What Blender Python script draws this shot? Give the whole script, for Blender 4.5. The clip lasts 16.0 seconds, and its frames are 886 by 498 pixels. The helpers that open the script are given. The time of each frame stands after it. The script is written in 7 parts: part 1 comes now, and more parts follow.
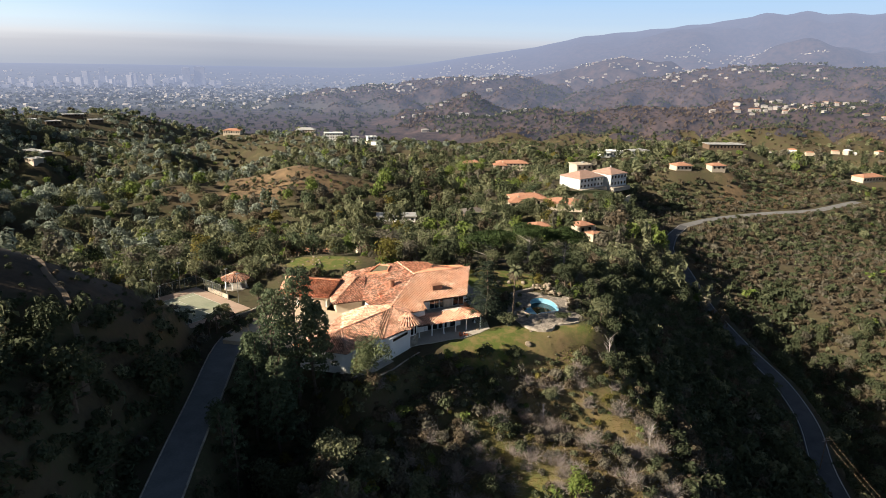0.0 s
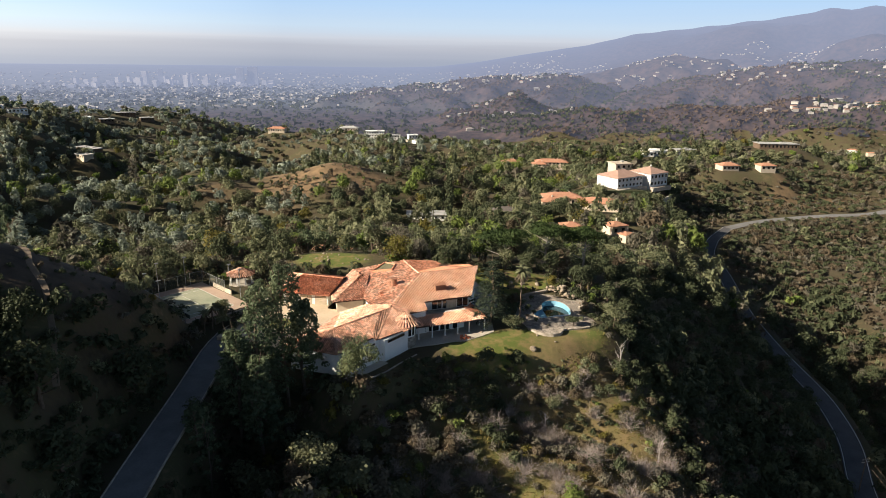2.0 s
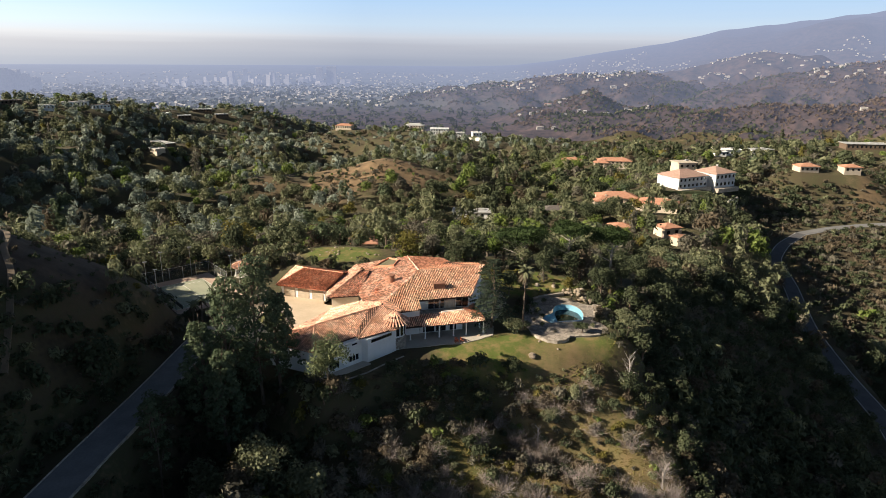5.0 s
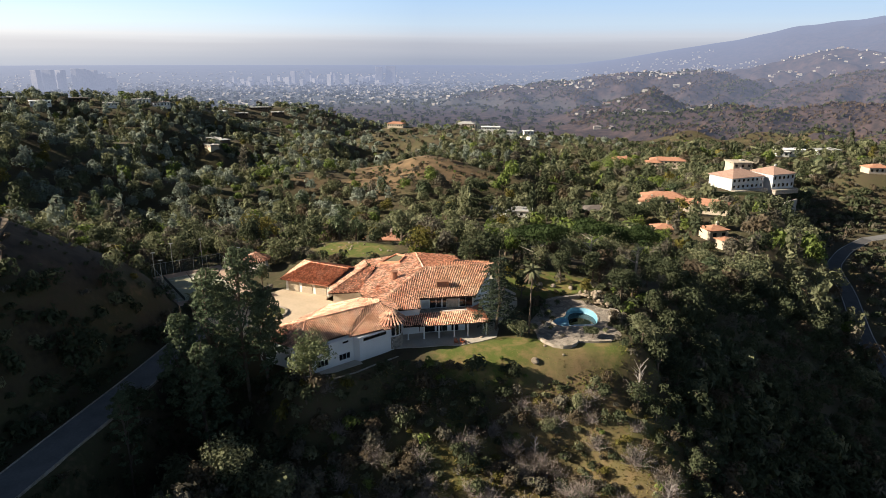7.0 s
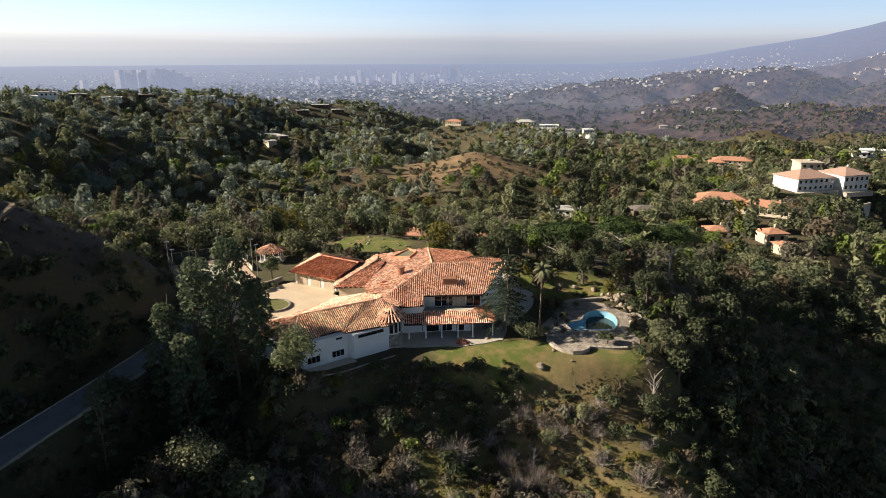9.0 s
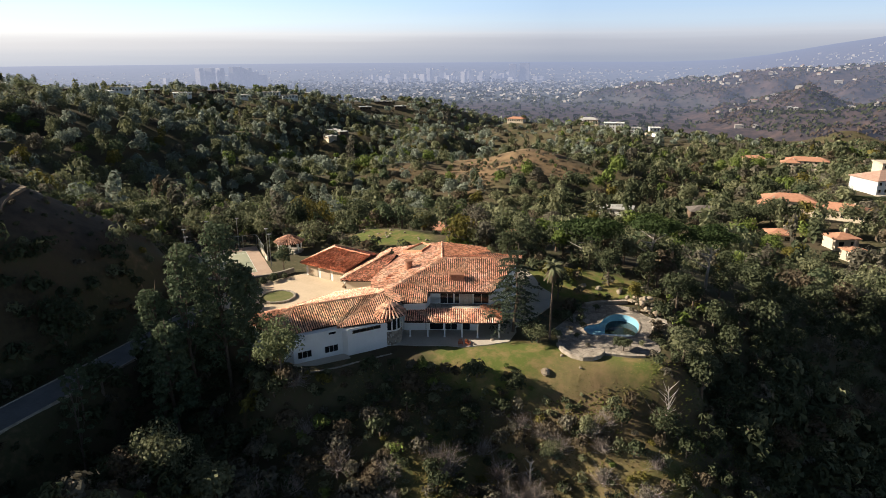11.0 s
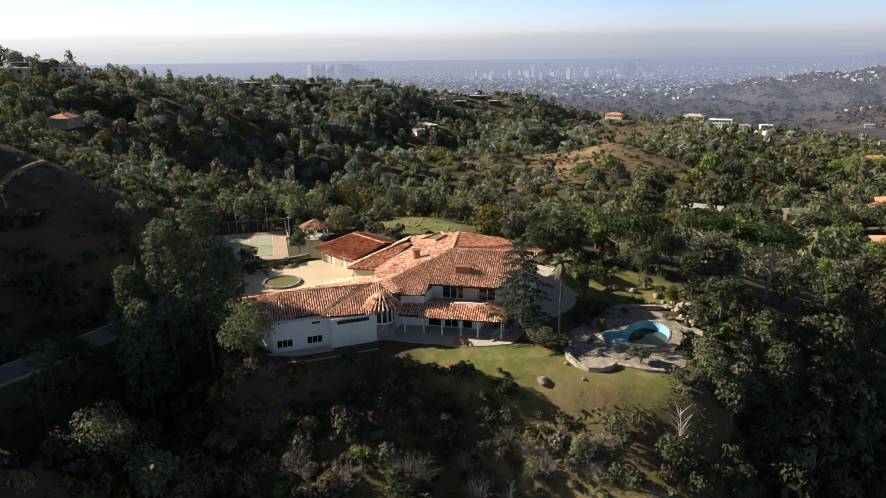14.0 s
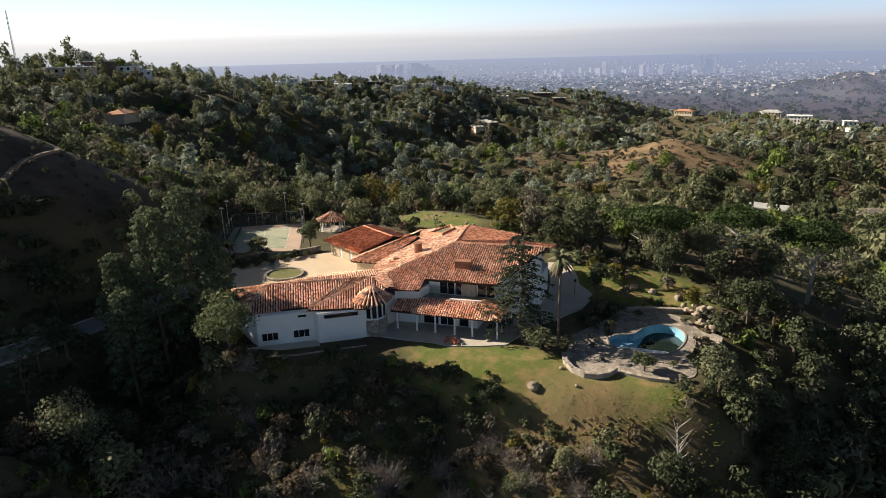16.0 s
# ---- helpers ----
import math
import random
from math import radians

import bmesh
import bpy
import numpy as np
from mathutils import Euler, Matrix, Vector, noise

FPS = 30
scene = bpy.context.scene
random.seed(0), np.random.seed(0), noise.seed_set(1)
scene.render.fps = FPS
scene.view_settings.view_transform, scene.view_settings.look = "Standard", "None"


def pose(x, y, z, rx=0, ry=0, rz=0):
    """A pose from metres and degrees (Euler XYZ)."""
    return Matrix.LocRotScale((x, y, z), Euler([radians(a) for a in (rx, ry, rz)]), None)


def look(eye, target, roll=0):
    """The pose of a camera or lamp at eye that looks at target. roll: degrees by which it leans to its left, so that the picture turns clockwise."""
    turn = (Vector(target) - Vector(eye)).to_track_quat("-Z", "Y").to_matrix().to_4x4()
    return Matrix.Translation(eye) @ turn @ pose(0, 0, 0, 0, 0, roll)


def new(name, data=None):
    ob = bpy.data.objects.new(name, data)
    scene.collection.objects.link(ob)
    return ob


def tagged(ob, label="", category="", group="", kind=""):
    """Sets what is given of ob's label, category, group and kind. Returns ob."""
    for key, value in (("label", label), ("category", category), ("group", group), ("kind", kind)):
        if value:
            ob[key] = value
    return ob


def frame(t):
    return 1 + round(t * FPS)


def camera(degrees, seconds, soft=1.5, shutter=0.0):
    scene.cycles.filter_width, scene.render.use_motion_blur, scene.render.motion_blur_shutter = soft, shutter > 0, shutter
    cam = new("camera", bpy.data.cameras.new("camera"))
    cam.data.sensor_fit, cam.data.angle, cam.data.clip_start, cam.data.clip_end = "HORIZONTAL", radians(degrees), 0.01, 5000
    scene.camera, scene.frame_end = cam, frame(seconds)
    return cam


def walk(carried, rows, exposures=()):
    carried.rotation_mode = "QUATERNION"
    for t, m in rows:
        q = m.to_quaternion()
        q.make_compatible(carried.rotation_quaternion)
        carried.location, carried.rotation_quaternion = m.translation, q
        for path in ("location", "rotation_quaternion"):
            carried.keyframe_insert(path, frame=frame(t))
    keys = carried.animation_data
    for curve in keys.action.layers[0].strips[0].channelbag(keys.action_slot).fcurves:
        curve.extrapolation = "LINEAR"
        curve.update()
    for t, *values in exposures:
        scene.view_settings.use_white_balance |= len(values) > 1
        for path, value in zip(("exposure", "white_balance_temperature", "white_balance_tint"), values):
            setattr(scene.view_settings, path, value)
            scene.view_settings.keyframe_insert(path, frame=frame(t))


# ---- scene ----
cam = camera(69.08, 16.0, soft=0.6)
# seconds, eye, heading, pitch and roll in degrees
ROWS = [
    (0, -0.100, 14.091, 60.073, 0.001, -16.385, 1.226),
    (0.5, 2.254, 15.577, 59.648, 1.131, -16.414, 1.119),
    (1, 4.671, 17.079, 59.218, 2.223, -16.445, 1.035),
    (1.5, 7.135, 18.608, 58.782, 3.294, -16.475, 0.965),
    (2, 9.634, 20.169, 58.336, 4.359, -16.505, 0.903),
    (2.5, 12.153, 21.772, 57.878, 5.431, -16.533, 0.845),
    (3, 14.679, 23.422, 57.407, 6.519, -16.559, 0.786),
    (3.5, 17.203, 25.125, 56.921, 7.631, -16.583, 0.726),
    (4, 19.711, 26.886, 56.418, 8.775, -16.605, 0.661),
    (4.5, 22.196, 28.710, 55.897, 9.954, -16.624, 0.591),
    (5, 24.648, 30.599, 55.358, 11.171, -16.642, 0.516),
    (5.5, 27.059, 32.557, 54.799, 12.428, -16.658, 0.437),
    (6, 29.421, 34.587, 54.221, 13.725, -16.673, 0.355),
    (6.5, 31.728, 36.688, 53.623, 15.061, -16.688, 0.270),
    (7, 33.975, 38.863, 53.005, 16.434, -16.702, 0.186),
    (7.5, 36.158, 41.111, 52.368, 17.841, -16.717, 0.102),
    (8, 38.272, 43.430, 51.712, 19.280, -16.732, 0.022),
    (8.5, 40.314, 45.821, 51.038, 20.745, -16.749, -0.054),
    (9, 42.283, 48.280, 50.347, 22.234, -16.768, -0.125),
    (9.5, 44.177, 50.804, 49.641, 23.743, -16.788, -0.188),
    (10, 45.996, 53.390, 48.921, 25.266, -16.811, -0.245),
    (10.5, 47.741, 56.034, 48.189, 26.800, -16.835, -0.296),
    (11, 49.414, 58.730, 47.448, 28.341, -16.861, -0.341),
    (11.5, 51.015, 61.472, 46.699, 29.886, -16.888, -0.383),
    (12, 52.550, 64.253, 45.946, 31.432, -16.916, -0.424),
    (12.5, 54.021, 67.067, 45.190, 32.978, -16.944, -0.468),
    (13, 55.434, 69.905, 44.436, 34.522, -16.969, -0.522),
    (13.5, 56.794, 72.759, 43.687, 36.066, -16.992, -0.591),
    (14, 58.109, 75.618, 42.946, 37.610, -17.009, -0.683),
    (14.5, 59.385, 78.473, 42.217, 39.158, -17.019, -0.809),
    (15, 60.631, 81.313, 41.505, 40.714, -17.018, -0.981),
    (15.5, 61.857, 84.126, 40.814, 42.285, -17.004, -1.210),
    (16, 63.073, 86.899, 40.148, 43.879, -16.973, -1.513),
]


def eye_pose(x, y, z, yaw, pitch, roll):
    a, b = radians(yaw), radians(pitch)
    way = Vector((-math.sin(a) * math.cos(b), math.cos(a) * math.cos(b), math.sin(b)))
    return look((x, y, z), Vector((x, y, z)) + way, roll)


walk(cam, [(r[0], eye_pose(*r[1:])) for r in ROWS])

# ---- light ----
SUN_EL, SUN_AZ = 26.5, math.atan2(-0.93, -0.37)
world = bpy.data.worlds.new("sky")
scene.world = world
world.use_nodes = True
wn = world.node_tree.nodes
sky = wn.new("ShaderNodeTexSky")
sky.sky_type, sky.sun_disc = "NISHITA", False
sky.sun_elevation, sky.sun_rotation = radians(SUN_EL), SUN_AZ
sky.altitude, sky.air_density, sky.dust_density, sky.ozone_density = 300, 1.0, 1.6, 1.5
wn["Background"].inputs["Strength"].default_value = 0.026
world.node_tree.links.new(sky.outputs[0], wn["Background"].inputs["Color"])
sun = new("sun", bpy.data.lights.new("sun", "SUN"))
sun.data.energy, sun.data.angle, sun.data.color = 5.4, radians(0.5), (1.0, 0.87, 0.70)
to_sun = Vector((math.sin(SUN_AZ) * math.cos(radians(SUN_EL)), math.cos(SUN_AZ) * math.cos(radians(SUN_EL)), math.sin(radians(SUN_EL))))
sun.matrix_world = look(to_sun * 400, (0, 0, 0))
scene.view_settings.exposure = 0.95

# ---- materials ----


def material(name, colours, scale=1.0, rough=0.8, metal=0.0, bump=0.3, island=0.0, per_object=0.0, detail_scale=9.0, spec=0.3, rise=0.05):
    """Colours mixed by noise at two scales, with fine relief; island or per_object vary the brightness piece by piece."""
    m = bpy.data.materials.new(name)
    m.use_nodes = True
    nt = m.node_tree
    n, link = nt.nodes, nt.links.new
    b = n["Principled BSDF"]
    b.inputs["Roughness"].default_value, b.inputs["Metallic"].default_value = rough, metal
    b.inputs["Specular IOR Level"].default_value = spec
    geo = n.new("ShaderNodeNewGeometry")
    big, small = n.new("ShaderNodeTexNoise"), n.new("ShaderNodeTexNoise")
    big.inputs["Scale"].default_value, big.inputs["Detail"].default_value = scale, 4.0
    small.inputs["Scale"].default_value, small.inputs["Detail"].default_value = scale * detail_scale, 3.0
    for t in (big, small):
        link(geo.outputs["Position"], t.inputs["Vector"])
    add = n.new("ShaderNodeMath")
    add.operation = "MULTIPLY_ADD"
    link(small.outputs["Fac"], add.inputs[0])
    add.inputs[1].default_value = 0.5
    link(big.outputs["Fac"], add.inputs[2])
    ramp = n.new("ShaderNodeValToRGB")
    cr = ramp.color_ramp
    lo, hi = 0.5, 1.0
    for i, c in enumerate(colours):
        at = lo + (hi - lo) * i / max(1, len(colours) - 1)
        if i < 2:
            cr.elements[i].position = at
            e = cr.elements[i]
        else:
            e = cr.elements.new(at)
        e.color = (*c, 1)
    if len(colours) == 1:
        cr.elements[1].color = (*colours[0], 1)
    link(add.outputs[0], ramp.inputs["Fac"])
    out = ramp.outputs["Color"]
    for amount, source in ((island, "island"), (per_object, "object")):
        if amount:
            if source == "island":
                value = geo.outputs["Random Per Island"]
            else:
                value = n.new("ShaderNodeObjectInfo").outputs["Random"]
            rng = n.new("ShaderNodeMapRange")
            rng.inputs["To Min"].default_value, rng.inputs["To Max"].default_value = 1 - amount, 1 + amount
            link(value, rng.inputs["Value"])
            mul = n.new("ShaderNodeVectorMath")
            mul.operation = "SCALE"
            link(out, mul.inputs[0])
            link(rng.outputs[0], mul.inputs["Scale"])
            out = mul.outputs[0]
    link(out, b.inputs["Base Color"])
    if bump:
        bp = n.new("ShaderNodeBump")
        bp.inputs["Strength"].default_value, bp.inputs["Distance"].default_value = bump, rise
        link(add.outputs[0], bp.inputs["Height"])
        link(bp.outputs[0], b.inputs["Normal"])
    return m


def leaf_material(name, a, b, island=0.24):
    m = material(name, (a, tuple((u + v) / 2 for u, v in zip(a, b)), b), 0.11, 0.7, 0, 0, island, 0, 6.0, 0.12)
    n, link = m.node_tree.nodes, m.node_tree.links.new
    b = n["Principled BSDF"]
    through_leaf = n.new("ShaderNodeBsdfTranslucent")
    link(b.inputs["Base Color"].links[0].from_socket, through_leaf.inputs["Color"])
    mix = n.new("ShaderNodeMixShader")
    mix.inputs["Fac"].default_value = 0.26
    link(b.outputs[0], mix.inputs[1])
    link(through_leaf.outputs[0], mix.inputs[2])
    link(mix.outputs[0], n["Material Output"].inputs["Surface"])
    return m


def blend_by(m, attribute, colours, scale, lo=0.35, hi=0.68):
    """Mixes a second noise colour into m where the mesh attribute is high."""
    nt = m.node_tree
    n, link = nt.nodes, nt.links.new
    b = n["Principled BSDF"]
    old = b.inputs["Base Color"].links[0].from_socket
    at = n.new("ShaderNodeAttribute")
    at.attribute_name = attribute
    geo = n.new("ShaderNodeNewGeometry")
    tex = n.new("ShaderNodeTexNoise")
    tex.inputs["Scale"].default_value, tex.inputs["Detail"].default_value, tex.inputs["Roughness"].default_value = scale, 9.0, 0.68
    link(geo.outputs["Position"], tex.inputs["Vector"])
    ramp = n.new("ShaderNodeValToRGB")
    ramp.color_ramp.elements[0].position, ramp.color_ramp.elements[1].position = lo, hi
    ramp.color_ramp.elements[0].color, ramp.color_ramp.elements[1].color = (*colours[0], 1), (*colours[1], 1)
    link(tex.outputs["Fac"], ramp.inputs["Fac"])
    mix = n.new("ShaderNodeMix")
    mix.data_type = "RGBA"
    link(at.outputs["Fac"], mix.inputs["Factor"])
    link(old, mix.inputs["A"])
    link(ramp.outputs["Color"], mix.inputs["B"])
    link(mix.outputs["Result"], b.inputs["Base Color"])


def glass_material(name, tint, rough=0.08):
    m = material(name, (tint,), 1.0, rough, 0, 0, 0, 0.3)
    m.node_tree.nodes["Principled BSDF"].inputs["Specular IOR Level"].default_value = 0.6
    return m


M_ground = material("hillside_earth", ((0.05, 0.04, 0.025), (0.08, 0.063, 0.036), (0.068, 0.066, 0.03), (0.14, 0.104, 0.06)), 0.07, 0.95, 0, 0.6, detail_scale=14, rise=0.3)
blend_by(M_ground, "lawn", ((0.105, 0.135, 0.028), (0.26, 0.185, 0.082)), 0.34, 0.45, 0.66)
blend_by(M_ground, "bare", ((0.04, 0.031, 0.023), (0.105, 0.076, 0.052)), 0.2)
blend_by(M_ground, "ochre", ((0.10, 0.072, 0.042), (0.27, 0.18, 0.098)), 0.12)
M_tile = material("terracotta_tile", ((0.46, 0.205, 0.125), (0.65, 0.365, 0.25), (0.75, 0.525, 0.405)), 0.5, 0.85, 0, 0.2, 0.5, 0.45)
M_tile_red = material("red_terracotta_tile", ((0.42, 0.16, 0.09), (0.54, 0.235, 0.14), (0.62, 0.32, 0.21)), 0.5, 0.85, 0, 0.2, 0.45, 0.4)
M_tile_new = material("bright_terracotta_tile", ((0.40, 0.15, 0.08), (0.60, 0.26, 0.15), (0.72, 0.40, 0.27)), 0.5, 0.85, 0, 0.2, 0.4, 0.4)
M_farroof = material("orange_roof_tiles", ((0.38, 0.185, 0.115), (0.50, 0.265, 0.17)), 0.8, 0.9, 0, 0.4)
# slab under the tiles, near black to paint the shade in their gaps
M_under = material("gap_shade_underlay", ((0.04, 0.022, 0.015), (0.07, 0.036, 0.024)), 1.0, 0.9)
M_stucco = material("white_stucco", ((0.76, 0.755, 0.73), (0.85, 0.845, 0.82)), 0.5, 0.9, 0, 0.15)
M_cream = material("cream_stucco", ((0.46, 0.39, 0.30), (0.57, 0.49, 0.385)), 0.4, 0.9, 0, 0.15)
# white mansion walls with their shade put into the colour as grey
M_shadestucco = material("shade_grey_stucco", ((0.50, 0.50, 0.49), (0.64, 0.635, 0.62)), 0.35, 0.9, 0, 0.15)
M_trim = material("white_painted_wood", ((0.74, 0.73, 0.70), (0.82, 0.81, 0.79)), 2.0, 0.55, 0, 0.05)
M_glass = glass_material("dark_window_glass", (0.012, 0.015, 0.018))
M_stone = material("rubble_stone", ((0.22, 0.19, 0.155), (0.34, 0.30, 0.25), (0.43, 0.38, 0.32)), 1.2, 0.9, 0, 0.8, 0.25, 0.25)
M_brick = material("chimney_brick", ((0.26, 0.12, 0.075), (0.36, 0.19, 0.12)), 3.0, 0.9, 0, 0.5)
M_rock = material("pale_boulder", ((0.20, 0.16, 0.115), (0.31, 0.255, 0.19), (0.40, 0.335, 0.26)), 0.8, 0.9, 0, 0.8)
M_paving = material("concrete_paving", ((0.40, 0.36, 0.30), (0.52, 0.47, 0.40)), 0.25, 0.9, 0, 0.2)
M_court_pave = material("warm_motor_court_paving", ((0.50, 0.40, 0.28), (0.62, 0.50, 0.36)), 0.22, 0.9, 0, 0.2)
M_trail = material("trodden_earth", ((0.15, 0.115, 0.08), (0.23, 0.18, 0.13)), 0.6, 0.95, 0, 0.4)
M_flag = material("flagstone", ((0.25, 0.22, 0.185), (0.42, 0.37, 0.31)), 0.9, 0.85, 0, 0.4, 0.2, 0.2)
def add_joints(m, scale, joint, width=0.05):
    """Irregular stones: a tone for each cell and darker joints between them."""
    n, link = m.node_tree.nodes, m.node_tree.links.new
    b = n["Principled BSDF"]
    old = b.inputs["Base Color"].links[0].from_socket
    geo = n.new("ShaderNodeNewGeometry")
    cell, edge = n.new("ShaderNodeTexVoronoi"), n.new("ShaderNodeTexVoronoi")
    edge.feature = "DISTANCE_TO_EDGE"
    for t in (cell, edge):
        t.inputs["Scale"].default_value = scale
        link(geo.outputs["Position"], t.inputs["Vector"])
    grey = n.new("ShaderNodeSeparateColor")
    link(cell.outputs["Color"], grey.inputs[0])
    rng = n.new("ShaderNodeMapRange")
    rng.inputs["To Min"].default_value, rng.inputs["To Max"].default_value = 0.7, 1.3
    link(grey.outputs[0], rng.inputs["Value"])
    mul = n.new("ShaderNodeVectorMath")
    mul.operation = "SCALE"
    link(old, mul.inputs[0])
    link(rng.outputs[0], mul.inputs["Scale"])
    line = n.new("ShaderNodeMapRange")
    line.inputs["From Max"].default_value = width
    link(edge.outputs["Distance"], line.inputs["Value"])
    mix = n.new("ShaderNodeMix")
    mix.data_type = "RGBA"
    link(line.outputs[0], mix.inputs["Factor"])
    mix.inputs["A"].default_value = (*joint, 1)
    link(mul.outputs[0], mix.inputs["B"])
    link(mix.outputs["Result"], b.inputs["Base Color"])


add_joints(M_flag, 1.1, (0.12, 0.10, 0.08))
M_asphalt = material("worn_asphalt", ((0.075, 0.075, 0.078), (0.12, 0.12, 0.122)), 0.3, 0.9, 0, 0.2)
M_drive = material("pale_worn_driveway", ((0.14, 0.142, 0.142), (0.215, 0.214, 0.21)), 0.3, 0.9, 0, 0.2)
M_line = material("road_paint", ((0.62, 0.60, 0.55), (0.7, 0.69, 0.65)), 2.0, 0.7, 0, 0)
M_green_court = material("green_court_surface", ((0.27, 0.30, 0.21), (0.37, 0.37, 0.27)), 0.25, 0.8, 0, 0.05)
M_pink_court = material("faded_red_court_surface", ((0.40, 0.29, 0.22), (0.50, 0.38, 0.29)), 0.25, 0.8, 0, 0.05)
M_metal = material("galvanised_steel", ((0.28, 0.29, 0.29), (0.38, 0.39, 0.39)), 2.0, 0.5, 0.6, 0.05)
M_screen = material("green_windscreen", ((0.045, 0.06, 0.05), (0.075, 0.09, 0.08)), 0.5, 0.9, 0, 0)
M_bark = material("brown_bark", ((0.10, 0.075, 0.055), (0.17, 0.13, 0.10)), 2.0, 0.95, 0, 0.6)
M_palebark = material("pale_grey_bark", ((0.28, 0.25, 0.22), (0.42, 0.38, 0.34)), 2.0, 0.95, 0, 0.5)
M_twig = material("grey_bare_twigs", ((0.20, 0.17, 0.15), (0.33, 0.285, 0.255)), 0.5, 0.95, 0, 0, 0.35)
M_pool = material("blue_pool_plaster", ((0.12, 0.30, 0.42), (0.24, 0.46, 0.58)), 0.4, 0.6, 0, 0.05)
M_poolwhite = material("white_pool_plaster", ((0.62, 0.70, 0.74), (0.76, 0.80, 0.81)), 0.5, 0.6, 0, 0.05)
M_murk = glass_material("murky_pool_water", (0.012, 0.02, 0.018), 0.03)
M_wood = material("dark_weathered_wood", ((0.10, 0.07, 0.05), (0.16, 0.115, 0.08)), 1.5, 0.8, 0, 0.3)
M_garage = material("tan_garage_door", ((0.42, 0.35, 0.26), (0.50, 0.42, 0.32)), 1.0, 0.7, 0, 0.1)
M_greyroof = material("grey_flat_roof", ((0.33, 0.33, 0.32), (0.46, 0.46, 0.44)), 0.3, 0.9, 0, 0.1)
M_paleroof = material("faded_pink_roof_tiles", ((0.34, 0.215, 0.165), (0.46, 0.31, 0.245)), 0.8, 0.9, 0, 0.4)
M_darkroof = material("dark_shingle_roof", ((0.11, 0.095, 0.085), (0.17, 0.15, 0.135)), 0.6, 0.9, 0, 0.3)
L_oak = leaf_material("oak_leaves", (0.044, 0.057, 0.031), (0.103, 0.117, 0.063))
L_olive = leaf_material("olive_leaves", (0.124, 0.139, 0.078), (0.224, 0.228, 0.128))
L_sage = leaf_material("grey_sage_leaves", (0.098, 0.091, 0.068), (0.172, 0.158, 0.120))
L_bright = leaf_material("fresh_green_leaves", (0.098, 0.144, 0.034), (0.187, 0.228, 0.064))
L_brown = leaf_material("brown_scrub_leaves", (0.089, 0.071, 0.047), (0.150, 0.121, 0.082))
L_pine = leaf_material("pine_needles", (0.066, 0.094, 0.054), (0.145, 0.175, 0.098))
L_cedar = leaf_material("dark_cedar_needles", (0.03, 0.044, 0.03), (0.07, 0.088, 0.055))
# pale blue-grey leaves: the haze over far woods put into their colour
L_hazed = leaf_material("haze_grey_leaves", (0.163, 0.195, 0.153), (0.293, 0.325, 0.260))
L_pepper = leaf_material("pale_pepper_tree_leaves", (0.098, 0.122, 0.062), (0.18, 0.20, 0.10))
L_yellow = leaf_material("yellow_green_leaves", (0.113, 0.106, 0.025), (0.186, 0.159, 0.046))
LEAVES = [L_oak, L_olive, L_sage, L_bright, L_brown, L_pine, L_yellow, L_hazed]

# ---- mesh helpers ----


def mesh_np(name, verts, faces, mats, index=None, smooth=False):
    """A mesh from arrays: verts (n, 3), faces (m, k)."""
    me = bpy.data.meshes.new(name)
    verts, faces = np.asarray(verts, np.float32), np.asarray(faces, np.int32)
    k = faces.shape[1]
    me.vertices.add(len(verts))
    me.vertices.foreach_set("co", verts.ravel())
    me.loops.add(faces.size)
    me.loops.foreach_set("vertex_index", faces.ravel())
    me.polygons.add(len(faces))
    me.polygons.foreach_set("loop_start", np.arange(0, faces.size, k, dtype=np.int32))
    for m in mats:
        me.materials.append(m)
    if index is not None:
        me.polygons.foreach_set("material_index", np.asarray(index, np.int32))
    me.polygons.foreach_set("use_smooth", np.full(len(faces), smooth))
    me.update(calc_edges=True)
    me.validate()
    return me


def part(name, bm, mat, parent=None, label="", smooth=False):
    """Links a bmesh, or a ready mesh, as one object under its thing."""
    if isinstance(bm, bpy.types.Mesh):
        me = bm
    else:
        bmesh.ops.recalc_face_normals(bm, faces=bm.faces)
        me = bpy.data.meshes.new(name)
        bm.to_mesh(me)
        bm.free()
        me.materials.append(mat)
        for p in me.polygons:
            p.use_smooth = smooth
    ob = new(name, me)
    if parent is not None:
        ob.parent = parent
    if label:
        ob["label"] = label
    return ob


def box(bm, size, at=(0, 0, 0), rz=0.0, bevel=0.0, m=None):
    """A box of that size, its base centre at at, turned by rz degrees."""
    m = m if m is not None else pose(at[0], at[1], at[2] + size[2] / 2, 0, 0, rz)
    made = bmesh.ops.create_cube(bm, size=1.0, matrix=m @ Matrix.Diagonal((*size, 1)))
    if bevel:
        edges = list({e for v in made["verts"] for e in v.link_edges})
        bmesh.ops.bevel(bm, geom=edges, offset=bevel, segments=1, affect="EDGES")
    return bm


def prism(bm, outline, z0, z1):
    """A block over an outline of (x, y), from z0 to z1."""
    lo = [bm.verts.new((x, y, z0)) for x, y in outline]
    hi = [bm.verts.new((x, y, z1)) for x, y in outline]
    bm.faces.new(lo[::-1])
    bm.faces.new(hi)
    for i in range(len(lo)):
        j = (i + 1) % len(lo)
        bm.faces.new((lo[i], lo[j], hi[j], hi[i]))
    return bm


